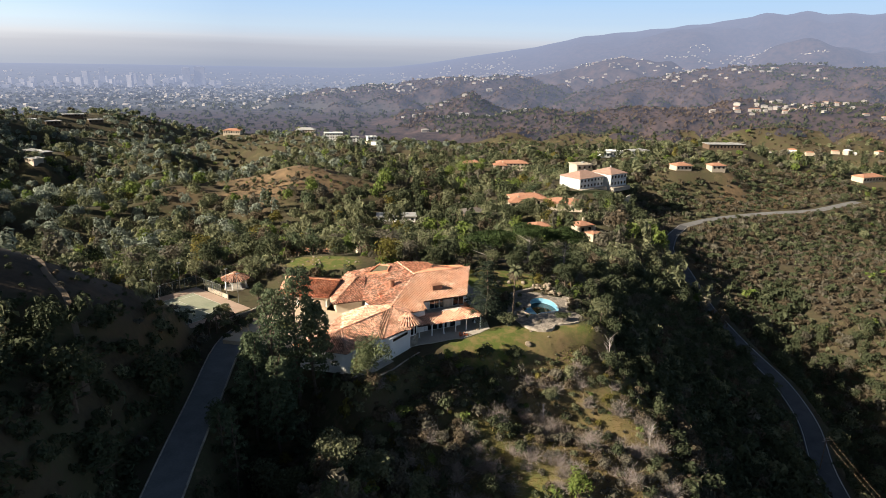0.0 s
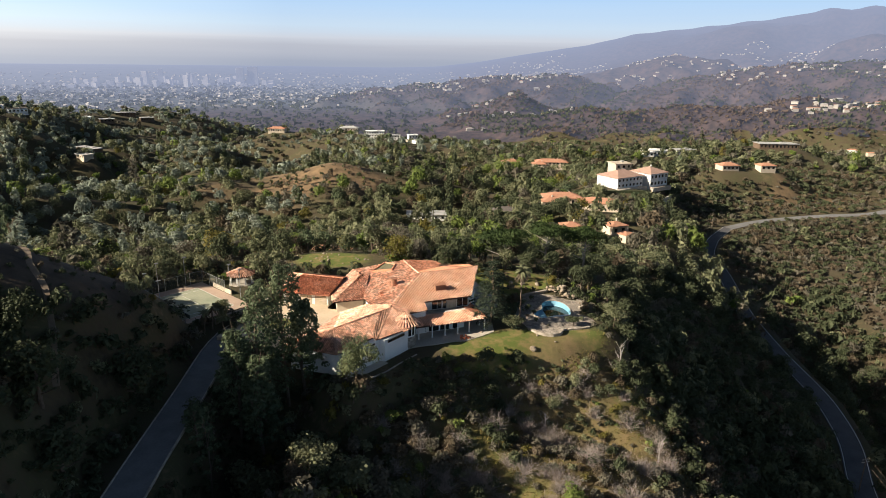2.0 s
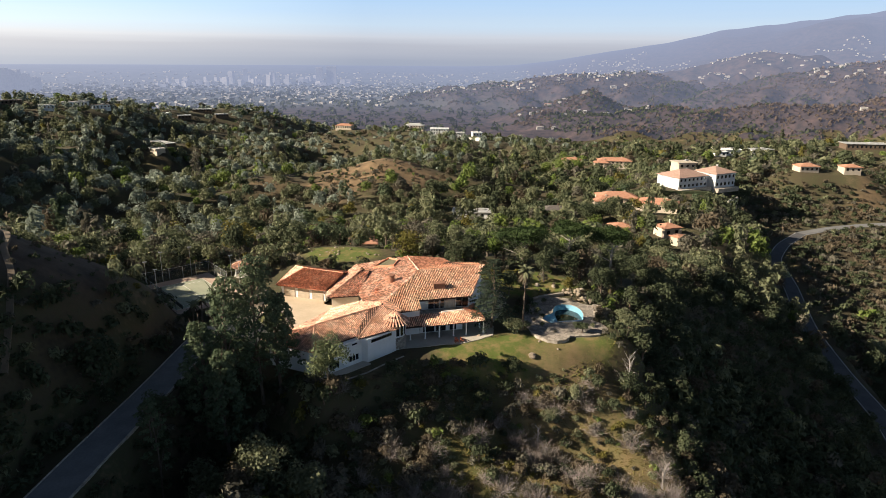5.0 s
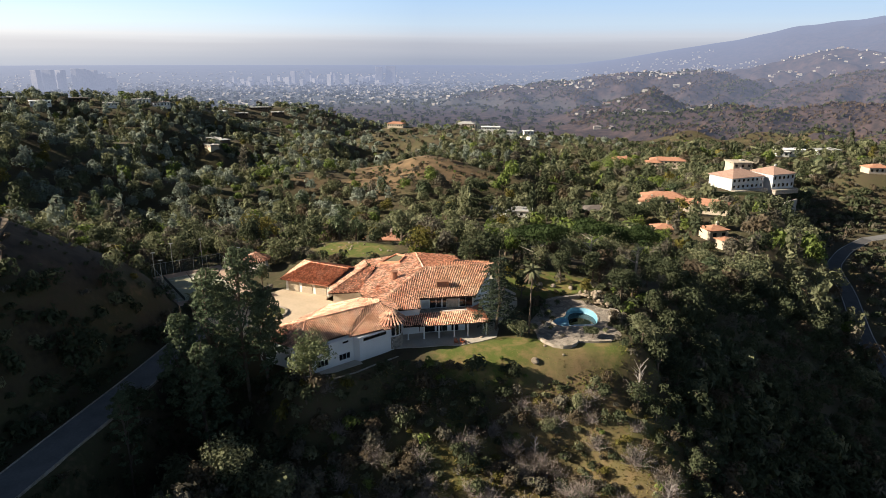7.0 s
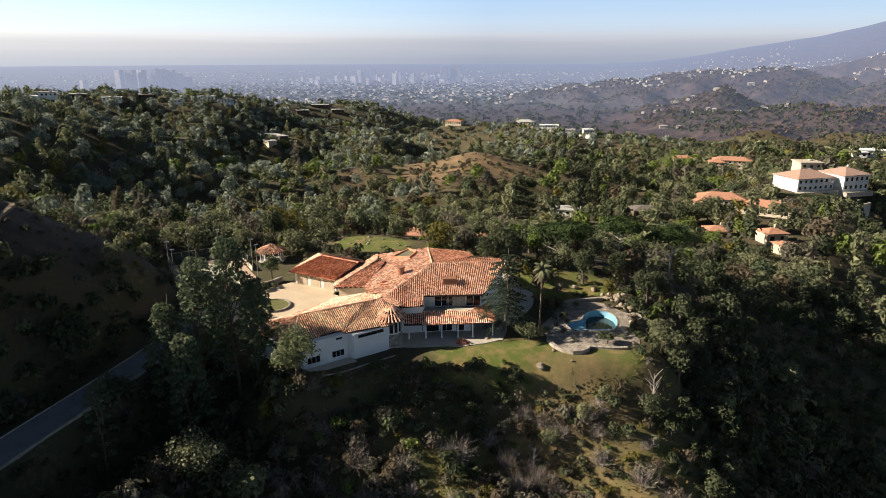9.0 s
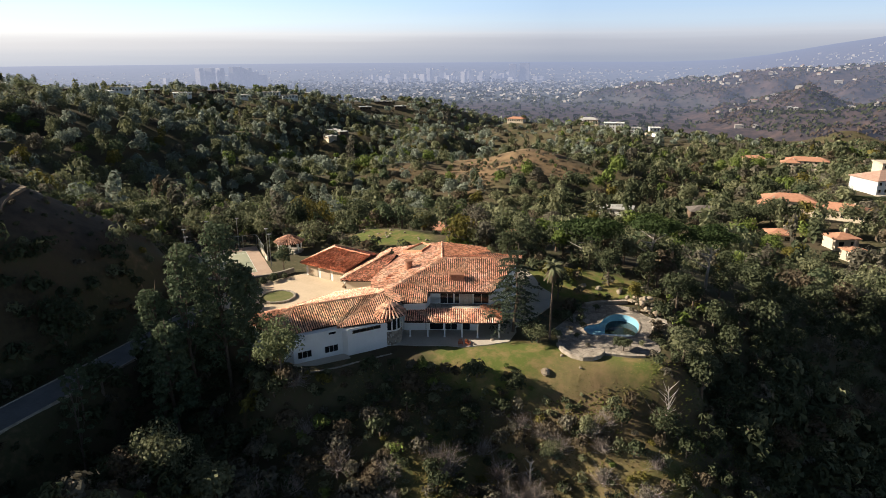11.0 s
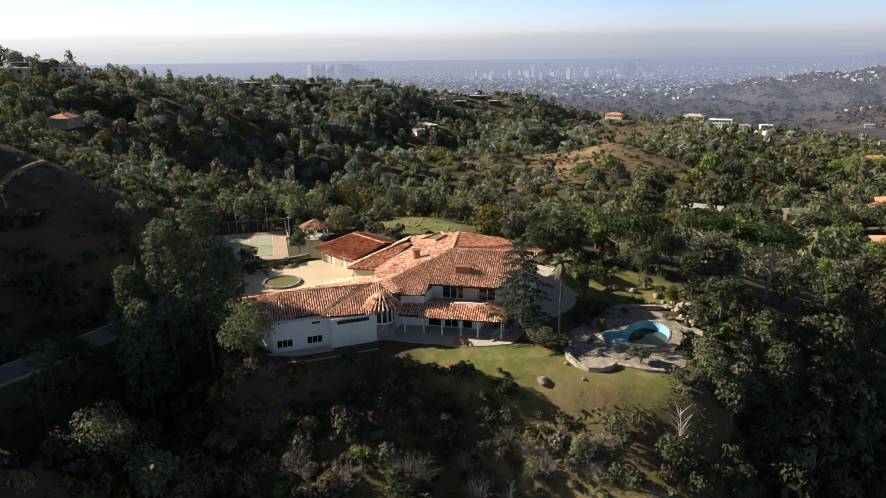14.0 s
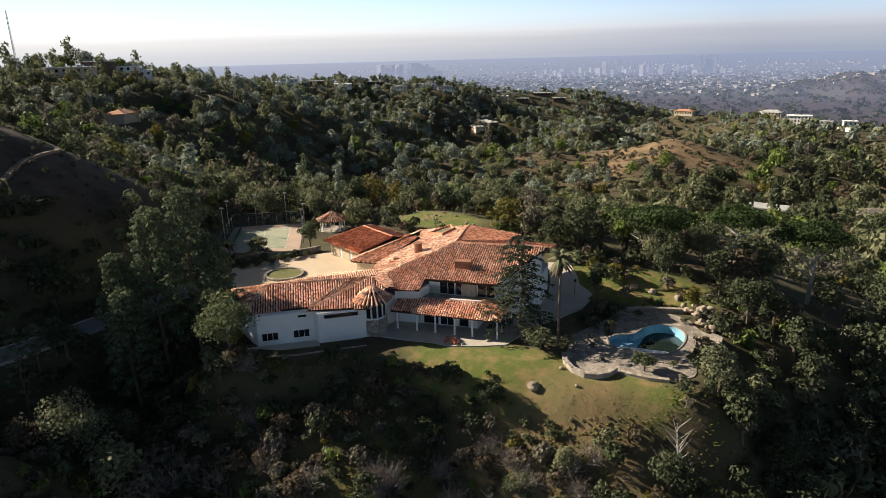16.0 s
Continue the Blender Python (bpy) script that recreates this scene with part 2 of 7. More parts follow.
def tube(bm, a, b, r0, r1, sides=6):
    """A tapered round bar from a to b."""
    a, b = Vector(a), Vector(b)
    m = Matrix.Translation((a + b) / 2) @ (b - a).to_track_quat("Z", "Y").to_matrix().to_4x4()
    bmesh.ops.create_cone(bm, cap_ends=True, segments=sides, radius1=r0, radius2=max(r1, 0.004), depth=(b - a).length, matrix=m)
    return bm


def inside(px, py, outline):
    """Which points lie in an outline."""
    res = np.zeros(np.shape(px), bool)
    n = len(outline)
    for i in range(n):
        (x0, y0), (x1, y1) = outline[i][:2], outline[(i + 1) % n][:2]
        if y0 == y1:
            continue
        cross = ((y0 > py) != (y1 > py)) & (px < (x1 - x0) * (py - y0) / (y1 - y0) + x0)
        res ^= cross
    return res


# ---- the lie of the land ----
# hills and hollows: centre, radii, height
HILLS = [(-40, 128, 63, 27, 27.6), (-76, 68, 36, 45, 103.0), (0, 188, 113, 81, 32.4), (-118, 449, 81, 63, 22.0), (-15, 86, 14, 26, 38.1), (78, 413, 59, 131, 17.5),
         (-257, 106, 177, 93, 60.9), (-694, 208, 326, 398, 94.9), (-59, 113, 9, 17, 7.0)]
HOLLOWS = [(-37, 117, 45, 39, -31.1), (-488, 497, 150, 195, -41.2), (156, 149, 59, 159, -55.3), (282, 432, 155, 109, -20.0), (107, 643, 118, 160, -3.0), (-237, 446, 87, 127, -35.5),
           (-246, 1461, 304, 301, -34.9), (-110, 736, 122, 113, -17.6), (-1382, 1583, 650, 689, -143.7), (-14, 44, 69, 71, -20.3), (433, 756, 140, 262, -60.0), (67, 152, 17, 48, -16.0), (24, 134, 17, 8, -9.9), (88, 150, 17, 70, -13)]
DRIVE = [(-41.5, 149, 2.0), (-44.5, 145, 1.9), (-46.2, 140, 1.0), (-44.6, 131, 0.3), (-42.8, 119.8, 0.2), (-41.4, 106.8, 0.2), (-39.0, 91.5, 0.4), (-36, 74, 0.6)]
ROAD = [(104, 90, -57), (108, 150, -55), (113.4, 181, -53), (121, 198, -52), (124, 224.5, -50), (122, 256, -49), (121.7, 291.5, -47), (128, 340, -44), (129.5, 372, -43), (145, 410, -44.5), (165, 444, -46)]
ROAD_FAR = [(165, 444, -46), (190, 464, -46), (214, 476.6, -46), (245, 486, -45), (280, 491, -44), (330, 520, -42)]
# houses beyond: x, y, width, depth, height, turn, roof, wall, roof colour, words, storeys, floor level, wings
VILLAS = [
    (94, 452, 24, 18, 7.0, 38, "hip", "shadestucco", "paleroof", "large white mansion with a low faded tile roof on a terrace", 2, -21.0, 0),
    (115, 462, 17, 17, 8.8, 38, "hip", "shadestucco", "paleroof", "grey-white wing of the mansion", 2, -21.5, 0),
    (98, 478, 12, 11, 11, 20, "flat", "cream", "cream", "cream square tower house behind the mansion", 3, -21.0, 0),
    (52, 410, 22, 13, 5.0, 8, "hip", "cream", "tile", "cream villa with an orange tile roof below the mansion", 1, -26.0, 1),
    (74, 402, 22, 12, 4.6, -12, "hip", "cream", "tile", "long orange-roofed guest house", 1, -26.5, 0),
    (50, 341, 9, 8, 3.5, 15, "hip", "cream", "red", "small red-roofed house among trees", 1, -25, 0),
    (71, 337, 9, 8, 4.5, 30, "hip", "cream", "red", "red-roofed cottage beside a brick path", 1, -24, 0),
    (74, 322, 6, 5, 4.0, 40, "hip", "cream", "red", "small brick-red outbuilding in trees", 1, -24, 0),
    (160, 640, 22, 12, 5.0, 10, "flat", "stucco", "stucco", "bright white modern house with flat roofs", 1, -26, 1),
    (188, 648, 20, 11, 6.0, 20, "flat", "stucco", "greyroof", "white flat-roofed modern house", 2, -27, 0),
    (277, 660, 36, 14, 4.5, 4, "flat", "wood", "greyroof", "long pale-roofed building on the ridge", 1, -19, 0),
    (193, 540, 14, 10, 3.8, 15, "hip", "cream", "red", "red-roofed bungalow on a green bank", 1, -22, 0),
    (224, 545, 12, 9, 3.6, 10, "hip", "cream", "red", "red-roofed bungalow beside the bank", 1, -22, 0),
    (62, 611, 28, 12, 6, 5, "hip", "cream", "tile", "wide cream villa with arcades", 2, -36, 1),
    (25, 620, 16, 10, 4, 12, "hip", "cream", "tile", "small orange-roofed villa beyond the green trees", 1, -36, 0),
    (-151, 888, 24, 12, 11, 12, "flat", "stucco", "stucco", "white three-storey house on the hill", 3, -48, 0),
    (-122, 880, 12, 10, 6, 12, "flat", "stucco", "greyroof", "small white block house", 2, -47, 0),
    (-98, 872, 12, 10, 9, 20, "flat", "stucco", "stucco", "white cube house on the slope", 2, -48, 0),
    (-200, 950, 26, 14, 7, 5, "hip", "cream", "greyroof", "pale villa on a graded pad", 2, -47, 1),
    (-300, 930, 24, 12, 5, 0, "hip", "cream", "tile", "orange-roofed house at the end of the spur", 1, -46, 0),
    (-28, 384, 22, 9, 3.2, 6, "flat", "stucco", "greyroof", "low white flat-roofed house among oaks", 1, -31.5, 0),
    (17, 384, 14, 10, 4.2, 20, "hip", "wood", "darkroof", "dark shingled house in the trees", 1, -29, 0),
    (-47, 240, 13, 8, 3.4, 10, "hip", "cream", "red", "red tile roof showing over the garden trees", 1, -10.5, 0),
    (-29, 253, 8, 7, 3.4, 25, "hip", "cream", "red", "small red roof below the mound", 1, -13.0, 0),
    (-404, 650, 34, 10, 3.4, -28, "flat", "wood", "greyroof", "long low house with a flat pale roof on the wooded slope", 1, -38, 0),
    (-452, 640, 22, 12, 4, -30, "flat", "stucco", "greyroof", "modern flat-roofed house on the wooded slope", 1, -30, 0),
    (-376, 600, 14, 9, 3.4, -30, "flat", "cream", "greyroof", "tan flat-roofed house in the woods", 1, -37, 0),
    (-398, 472, 26, 10, 3.6, -38, "flat", "stucco", "greyroof", "low modern house on the ridge flank", 1, -26, 0),
    (-459, 384, 24, 12, 3.8, -45, "flat", "stucco", "greyroof", "white-trimmed modern house under the ridge", 1, -9, 0),
    (-247, 202, 14, 9, 4.2, -50, "hip", "cream", "tile", "terracotta-roofed house on the near ridge", 1, 13.5, 0),
    (-266, 232, 16, 9, 4.2, -60, "flat", "wood", "darkroof", "dark modern house on the near ridge", 1, 6, 0),
    (-338, 190, 20, 11, 4.0, -55, "flat", "stucco", "greyroof", "white modern house near the hilltop", 1, 33, 0),
    (386, 598, 26, 12, 4.5, 20, "hip", "cream", "tile", "orange-roofed villa on the far slope", 1, -38, 0)]
# crests of the ridges beyond the house
RIDGES = [[(-110, 90, 34), (-230, 160, 22), (-363, 225, 38), (-412, 298, 24), (-535, 411, 13), (-580, 527, 8), (-547, 679, 6), (-540, 821, -14), (-510, 967, -28), (-483, 1042, -38), (-435, 1124, -64), (-400, 1200, -95)],
          [(-700, 300, 20), (-900, 700, -10), (-1100, 1000, -60)],
          [(0, 190, -2), (-30, 260, -20), (-66, 350, -37), (-96, 425, -19), (-100, 452, -11), (-100, 540, -39), (-110, 700, -41), (-150, 885, -44), (-250, 925, -46), (-310, 935, -48), (-340, 990, -80)],
          [(20, 240, -16), (60, 340, -25), (90, 450, -24), (80, 560, -33), (60, 620, -36), (0, 760, -46), (-100, 860, -47)],
          [(60, 620, -36), (170, 640, -26), (280, 660, -20), (400, 620, -38), (520, 560, -42)], [(180, 640, -27), (208, 545, -24), (200, 480, -44)], [(150, 1100, -72), (330, 980, -62), (540, 880, -52), (800, 760, -30)],
          [(-20, 1560, -75), (142, 1507, -53), (355, 1471, -42), (541, 1413, -28), (621, 1379, -12), (738, 1320, -9), (900, 1200, -11)],
          [(-140, 1840, -95), (67, 1783, -28), (180, 1779, -75)], [(-527, 2376, -72), (-410, 2401, -50), (-216, 2430, -29), (7, 2443, -4), (250, 2450, 8)],
          [(670, 2214, 13), (776, 2179, 38), (1007, 2082, 66), (1154, 2004, 63), (1400, 1850, 60)], [(-16, 3014, -72), (152, 3010, -34), (455, 2979, 8), (723, 2926, 84), (949, 2860, 72), (1033, 2830, 25)]]
# low houses strung along the western ridge
RIDGE_HOUSES = []
ridge_random = random.Random(12)
for i in range(24):
    k = 2 + 6.2 * i / 24
    (x0, y0, z0), (x1, y1, z1) = RIDGES[0][int(k)], RIDGES[0][int(k) + 1]
    x, y = x0 + (x1 - x0) * (k % 1), y0 + (y1 - y0) * (k % 1)
    a, back = math.atan2(40 - x, 50 - y), ridge_random.uniform(4, 75)
    RIDGE_HOUSES.append((x + math.sin(a) * back, y + math.cos(a) * back, ridge_random.uniform(14, 26), ridge_random.uniform(8, 12), ridge_random.uniform(3.2, 4.6), 180 - math.degrees(a) + ridge_random.uniform(-15, 15)))
# level ground: centre, turn, half sizes, height, width of the slope round it
LEVELS = [(9, 161, 25.6, 20, 11, -0.1, 9), (26, 166, 25, 8, 12, -0.4, 6), (-46, 160, -18, 27, 17, 1.95, 6), (-17, 161, 25, 12, 11, 1.0, 4), (-12.5, 132.5, 55, 9, 3.2, -0.45, 5), (-33, 187, 10, 7, 4, 4.6, 14)]


def smooth_step(a, b, x):
    t = np.clip((x - a) / (b - a), 0, 1)
    return t * t * (3 - 2 * t)


def path_near(x, y, path):
    """Distance to a path, and the path's height there."""
    best, z = np.full(np.shape(x), 1e9), np.zeros(np.shape(x))
    for (x0, y0, z0), (x1, y1, z1) in zip(path, path[1:]):
        dx, dy = x1 - x0, y1 - y0
        t = np.clip(((x - x0) * dx + (y - y0) * dy) / (dx * dx + dy * dy), 0, 1)
        d = np.hypot(x - x0 - t * dx, y - y0 - t * dy)
        z = np.where(d < best, z0 + t * (z1 - z0), z)
        best = np.minimum(best, d)
    return best, z


def wave(x, y, s, k=0.0):
    """A smooth uneven field of about -1 to 1 with features s metres wide."""
    a, b = x / s, y / s
    return 0.4 * (np.sin(1.7 * a + 0.9 * b + k) + np.sin(-0.8 * a + 1.9 * b + 2.1 + k * 1.7) + 0.7 * np.sin(2.9 * a - 1.3 * b + 4.0 + k * 0.6) + 0.6 * np.sin(1.1 * a + 3.1 * b + 1.2 + k * 2.3))


def crest(z, x, y, path, slope, rough):
    """Raises z to a ridge along a path of crest points, with spurs and gullies on its flanks."""
    d, pz = path_near(x, y, path)
    d = d * (1 + rough * wave(x, y, 52, 3.0))
    c = pz - slope * (np.sqrt(d * d + 400) - 20)
    m = np.maximum(z, c)
    return m + 7 * np.log(np.exp((z - m) / 7) + np.exp((c - m) / 7))


def height(x, y):
    x, y = np.asarray(x, float), np.asarray(y, float)
    z = np.full(x.shape, -32.6)
    for cx, cy, rx, ry, a in HILLS + HOLLOWS:
        z = z + a * np.exp(-((x - cx) / rx) ** 2 - ((y - cy) / ry) ** 2)
    near = np.exp(-(np.hypot(x + 80, y - 80) / 70) ** 2)
    z = z - 0.72 * near * 4 * np.log1p(np.exp(np.minimum((z - 17) / 4, 40)))
    z = z + 8 * np.exp(-((x + 82) / 17) ** 2 - ((y - 111) / 17) ** 2)
    z = z - 8.5 * np.exp(-((x + 80) / 34) ** 2 - ((y - 84) / 24) ** 2)
    k = smooth_step(190, 330, np.hypot(x, y - 150)) * (1 - smooth_step(60, 150, x) * (1 - smooth_step(390, 560, y))) * (y > 0)
    r = np.hypot(x, y)
    far_z = -88.0 - 24 * smooth_step(900, 1500, r)
    for path in RIDGES:
        far_z = crest(far_z, x, y, path, 0.33 if path is RIDGES[0] else 0.31, 0.34)
    z = z + (far_z - z) * k
    far = smooth_step(150, 600, np.hypot(x, y - 150))
    z = z + wave(x, y, 130) * 3 * far + wave(x, y, 38, 1.0) * (0.6 + 2.2 * far) + wave(x, y, 9, 2.0) * 0.45
    for v in VILLAS:
        r = 0.55 * max(v[2], v[3])
        d = np.hypot(x - v[0], y - v[1])
        z = z + (v[11] - 0.2 - z) * (1 - smooth_step(r, r + 24, d))
    for cx, cy, turn, hx, hy, lz, soft in LEVELS:
        c, s = math.cos(radians(turn)), math.sin(radians(turn))
        u, v = (x - cx) * c + (y - cy) * s, -(x - cx) * s + (y - cy) * c
        d = np.hypot(np.maximum(np.abs(u) - hx, 0), np.maximum(np.abs(v) - hy, 0))
        z = z + (lz - z) * (1 - smooth_step(0, soft, d))
    z = z - 3.0 * (1 - smooth_step(0.86, 1.12, np.hypot((x - 25.6) / 5.6, (y - 169) / 7.4)))
    for path, w in ((DRIVE, 3.6), (ROAD, 4.6), (ROAD_FAR, 4.6)):
        d, pz = path_near(x, y, path)
        z = z + (pz - 0.12 - z) * (1 - smooth_step(w, w + (60 if path is ROAD_FAR else 7), d))
    return z


def ground_z(x, y):
    return float(height(np.array([x]), np.array([y]))[0])


def graded(lo, hi, a, b, fine, growth):
    """Coordinates from lo to hi, evenly fine between a and b and coarser outside."""
    mid = list(np.arange(a, b + fine / 2, fine))
    out, s = [], fine
    while mid[0] > lo:
        s *= growth
        mid.insert(0, mid[0] - s)
    s = fine
    while mid[-1] < hi:
        s *= growth
        mid.append(mid[-1] + s)
    return np.array(mid)


def sheet(xs, ys, fn):
    gx, gy = np.meshgrid(xs, ys)
    z = fn(gx, gy)
    nx = len(xs)
    i = (np.arange(len(ys) - 1)[:, None] * nx + np.arange(nx - 1)[None, :]).ravel()
    return np.stack([gx.ravel(), gy.ravel(), z.ravel()], 1), np.stack([i, i + 1, i + nx + 1, i + nx], 1)


gv, gf = sheet(graded(-1500, 1500, -96, 128, 1.6, 1.045), graded(-900, 1500, 70, 235, 1.6, 1.045), height)
gf = gf[np.hypot(gv[gf[:, 0], 0], gv[gf[:, 0], 1]) < 1340]
ground_me = mesh_np("ground", gv, gf, [M_ground], None, True)


def field(me, name, values):
    at = me.attributes.new(name, "FLOAT", "POINT")
    at.data.foreach_set("value", np.asarray(values, np.float32))


def oval(x, y, cx, cy, turn, rx, ry):
    c, s = math.cos(radians(turn)), math.sin(radians(turn))
    u, v = (x - cx) * c + (y - cy) * s, -(x - cx) * s + (y - cy) * c
    return np.hypot(u / rx, v / ry)


def lawn_at(x, y):
    e = wave(x, y, 5, 3.0) * 0.13
    v = 1 - smooth_step(0.8, 1.15, oval(x, y, 18, 149.5, 22, 17, 6.5) + e)
    v = np.maximum(v, 1 - smooth_step(0.8, 1.1, oval(x, y, -34, 187, 10, 11, 7) + e))
    v = np.maximum(v, 1 - smooth_step(0.8, 1.1, oval(x, y, 16, 184, 25, 14, 6) + e))
    v = np.maximum(v, 0.78 * (1 - smooth_step(0.5, 1.2, oval(x, y, 31, 129, 20, 27, 17) + 3 * e)))
    return np.maximum(v, 1 - smooth_step(0.8, 1.1, oval(x, y, -78, 152, 30, 8, 5) + e))


def bare_at(x, y):
    e = wave(x, y, 14, 5.0) * 0.25
    v = (1 - smooth_step(0.75, 1.15, oval(x, y, -72, 122, 60, 20, 15) + e)) * smooth_step(4, 10, height(x, y) + 10 * e)
    return np.maximum(v, 0.55 * (1 - smooth_step(0.5, 1.2, oval(x, y, 260, 360, 30, 120, 110) + 2 * e)))


def ochre_at(x, y):
    e = wave(x, y, 14, 5.0) * 0.25
    v = 0.95 * (1 - smooth_step(0.6, 1.2, oval(x, y, -108, 434, 35, 56, 40) + 2 * e))
    v = np.maximum(v, 0.9 * (1 - smooth_step(0.6, 1.1, oval(x, y, -225, 935, 5, 42, 18) + e)))
    v = np.maximum(v, 0.75 * (1 - smooth_step(0.5, 1.15, oval(x, y, 34, 128, 25, 30, 20) + 2 * e)))
    v = np.maximum(v, 0.7 * (1 - smooth_step(0.5, 1.1, oval(x, y, 120, 560, 0, 40, 24) + 2 * e)))
    return np.maximum(v, 0.8 * (1 - smooth_step(0.6, 1.1, oval(x, y, 250, 520, 30, 45, 22) + 2 * e)))


field(ground_me, "ochre", ochre_at(gv[:, 0], gv[:, 1]))
field(ground_me, "lawn", lawn_at(gv[:, 0], gv[:, 1]))
field(ground_me, "bare", bare_at(gv[:, 0], gv[:, 1]))
ground = new("ground", ground_me)
tagged(ground, "steep chaparral hillsides with dry earth and patches of grass", "hillside", kind="structure")


def strip(name, path, half, mat, lift=0.05, z_off=0.0, offset=0.0):
    """A road's surface along a path, as a sheet with turned-down sides."""
    pts = []
    for a, b in zip(path, path[1:]):
        n = max(2, int(math.hypot(b[0] - a[0], b[1] - a[1]) / 4))
        pts += [tuple(a[k] + (b[k] - a[k]) * i / n for k in range(3)) for i in range(n)]
    pts.append(path[-1])
    p = np.array(pts, float)
    for _ in range(6):
        p[1:-1] = (p[:-2] + 2 * p[1:-1] + p[2:]) / 4
    d = np.gradient(p[:, :2], axis=0)
    d /= np.linalg.norm(d, axis=1)[:, None]
    nrm = np.stack([-d[:, 1], d[:, 0]], 1)
    rows = []
    for off, dz in ((-half, -0.5), (-half, 0), (0, 0.05), (half, 0), (half, -0.5)):
        q = p.copy()
        q[:, :2] += nrm * (off + offset)
        q[:, 2] += lift + dz + z_off
        rows.append(q)
    v = np.concatenate(rows)
    n = len(p)
    f = [(r * n + i, (r + 1) * n + i, (r + 1) * n + i + 1, r * n + i + 1) for r in range(4) for i in range(n - 1)]
    return mesh_np(name, v, f, [mat])


road = new("road", strip("road", ROAD, 3.4, M_asphalt))
tagged(road, "narrow asphalt canyon road along the hillside", "road", kind="structure")
part("edge_line", strip("edge_line", ROAD, 0.09, M_line, 0.09, 0, 3.0), M_line, road)
part("edge_line", strip("edge_line", ROAD, 0.09, M_line, 0.09, 0, -3.0), M_line, road)
road_far = new("road_far", strip("road_far", ROAD_FAR, 3.6, M_drive))
tagged(road_far, "sunlit pale road curving over the far slope", "road", kind="structure")
TRAIL = [(-90, 108), (-82, 117), (-77, 123.0), (-74.5, 125.0), (-71.5, 122.0), (-68, 117.5), (-62, 112.5), (-57, 106), (-52, 98)]
tp = []
for (x0, y0), (x1, y1) in zip(TRAIL, TRAIL[1:]):
    tp += [(x0 + (x1 - x0) * i / 6, y0 + (y1 - y0) * i / 6) for i in range(6)]
trail = new("trail", strip("trail", [(x, y, ground_z(x, y)) for x, y in tp], 0.8, M_trail, 0.06))
tagged(trail, "pale dirt trail over the bare hill", "trail", kind="structure")
drive = new("driveway", strip("driveway", DRIVE, 2.8, M_drive))
tagged(drive, "shaded pale driveway running up to the motor court", "driveway", kind="structure")
part("kerb", strip("kerb", DRIVE, 0.12, M_stone, 0.16, 0, 2.9), M_stone, drive)
part("kerb", strip("kerb", DRIVE, 0.12, M_stone, 0.16, 0, -2.9), M_stone, drive)

# ---- the main house ----
U, V = Vector((0.902, 0.432)), Vector((-0.432, 0.902))   # along the garden front, and back from it
F0 = Vector((-4.5, 153.0))                                # left end of the upper eave


def uv(a, b):
    """A place a metres along the garden front and b back from the upper eave's left end."""
    p = F0 + U * a + V * b
    return p.x, p.y


house = new("main_house")
house.location = (0, 0, 0)
tagged(house, "sprawling white stucco villa with terracotta barrel tile roofs", "house")

TILE_W, TILE_L = 0.37, 0.46
arc = [(math.cos(a) * -0.125, math.sin(a) * 0.16 - 0.02) for a in np.linspace(0.0, math.pi, 5)]
TILE_V = np.array([(x, -TILE_L * 0.56, z + 0.045) for x, z in arc] + [(x * 0.86, TILE_L * 0.56, z * 0.86) for x, z in arc])
TILE_F = np.array([(i, i + 1, i + 6, i + 5) for i in range(4)])
tile_me = {}
for tm in (M_tile, M_tile_red, M_tile_new):
    tile_me[tm.name] = mesh_np("roof_tile", TILE_V, TILE_F, [tm])
single_tiles = [0]


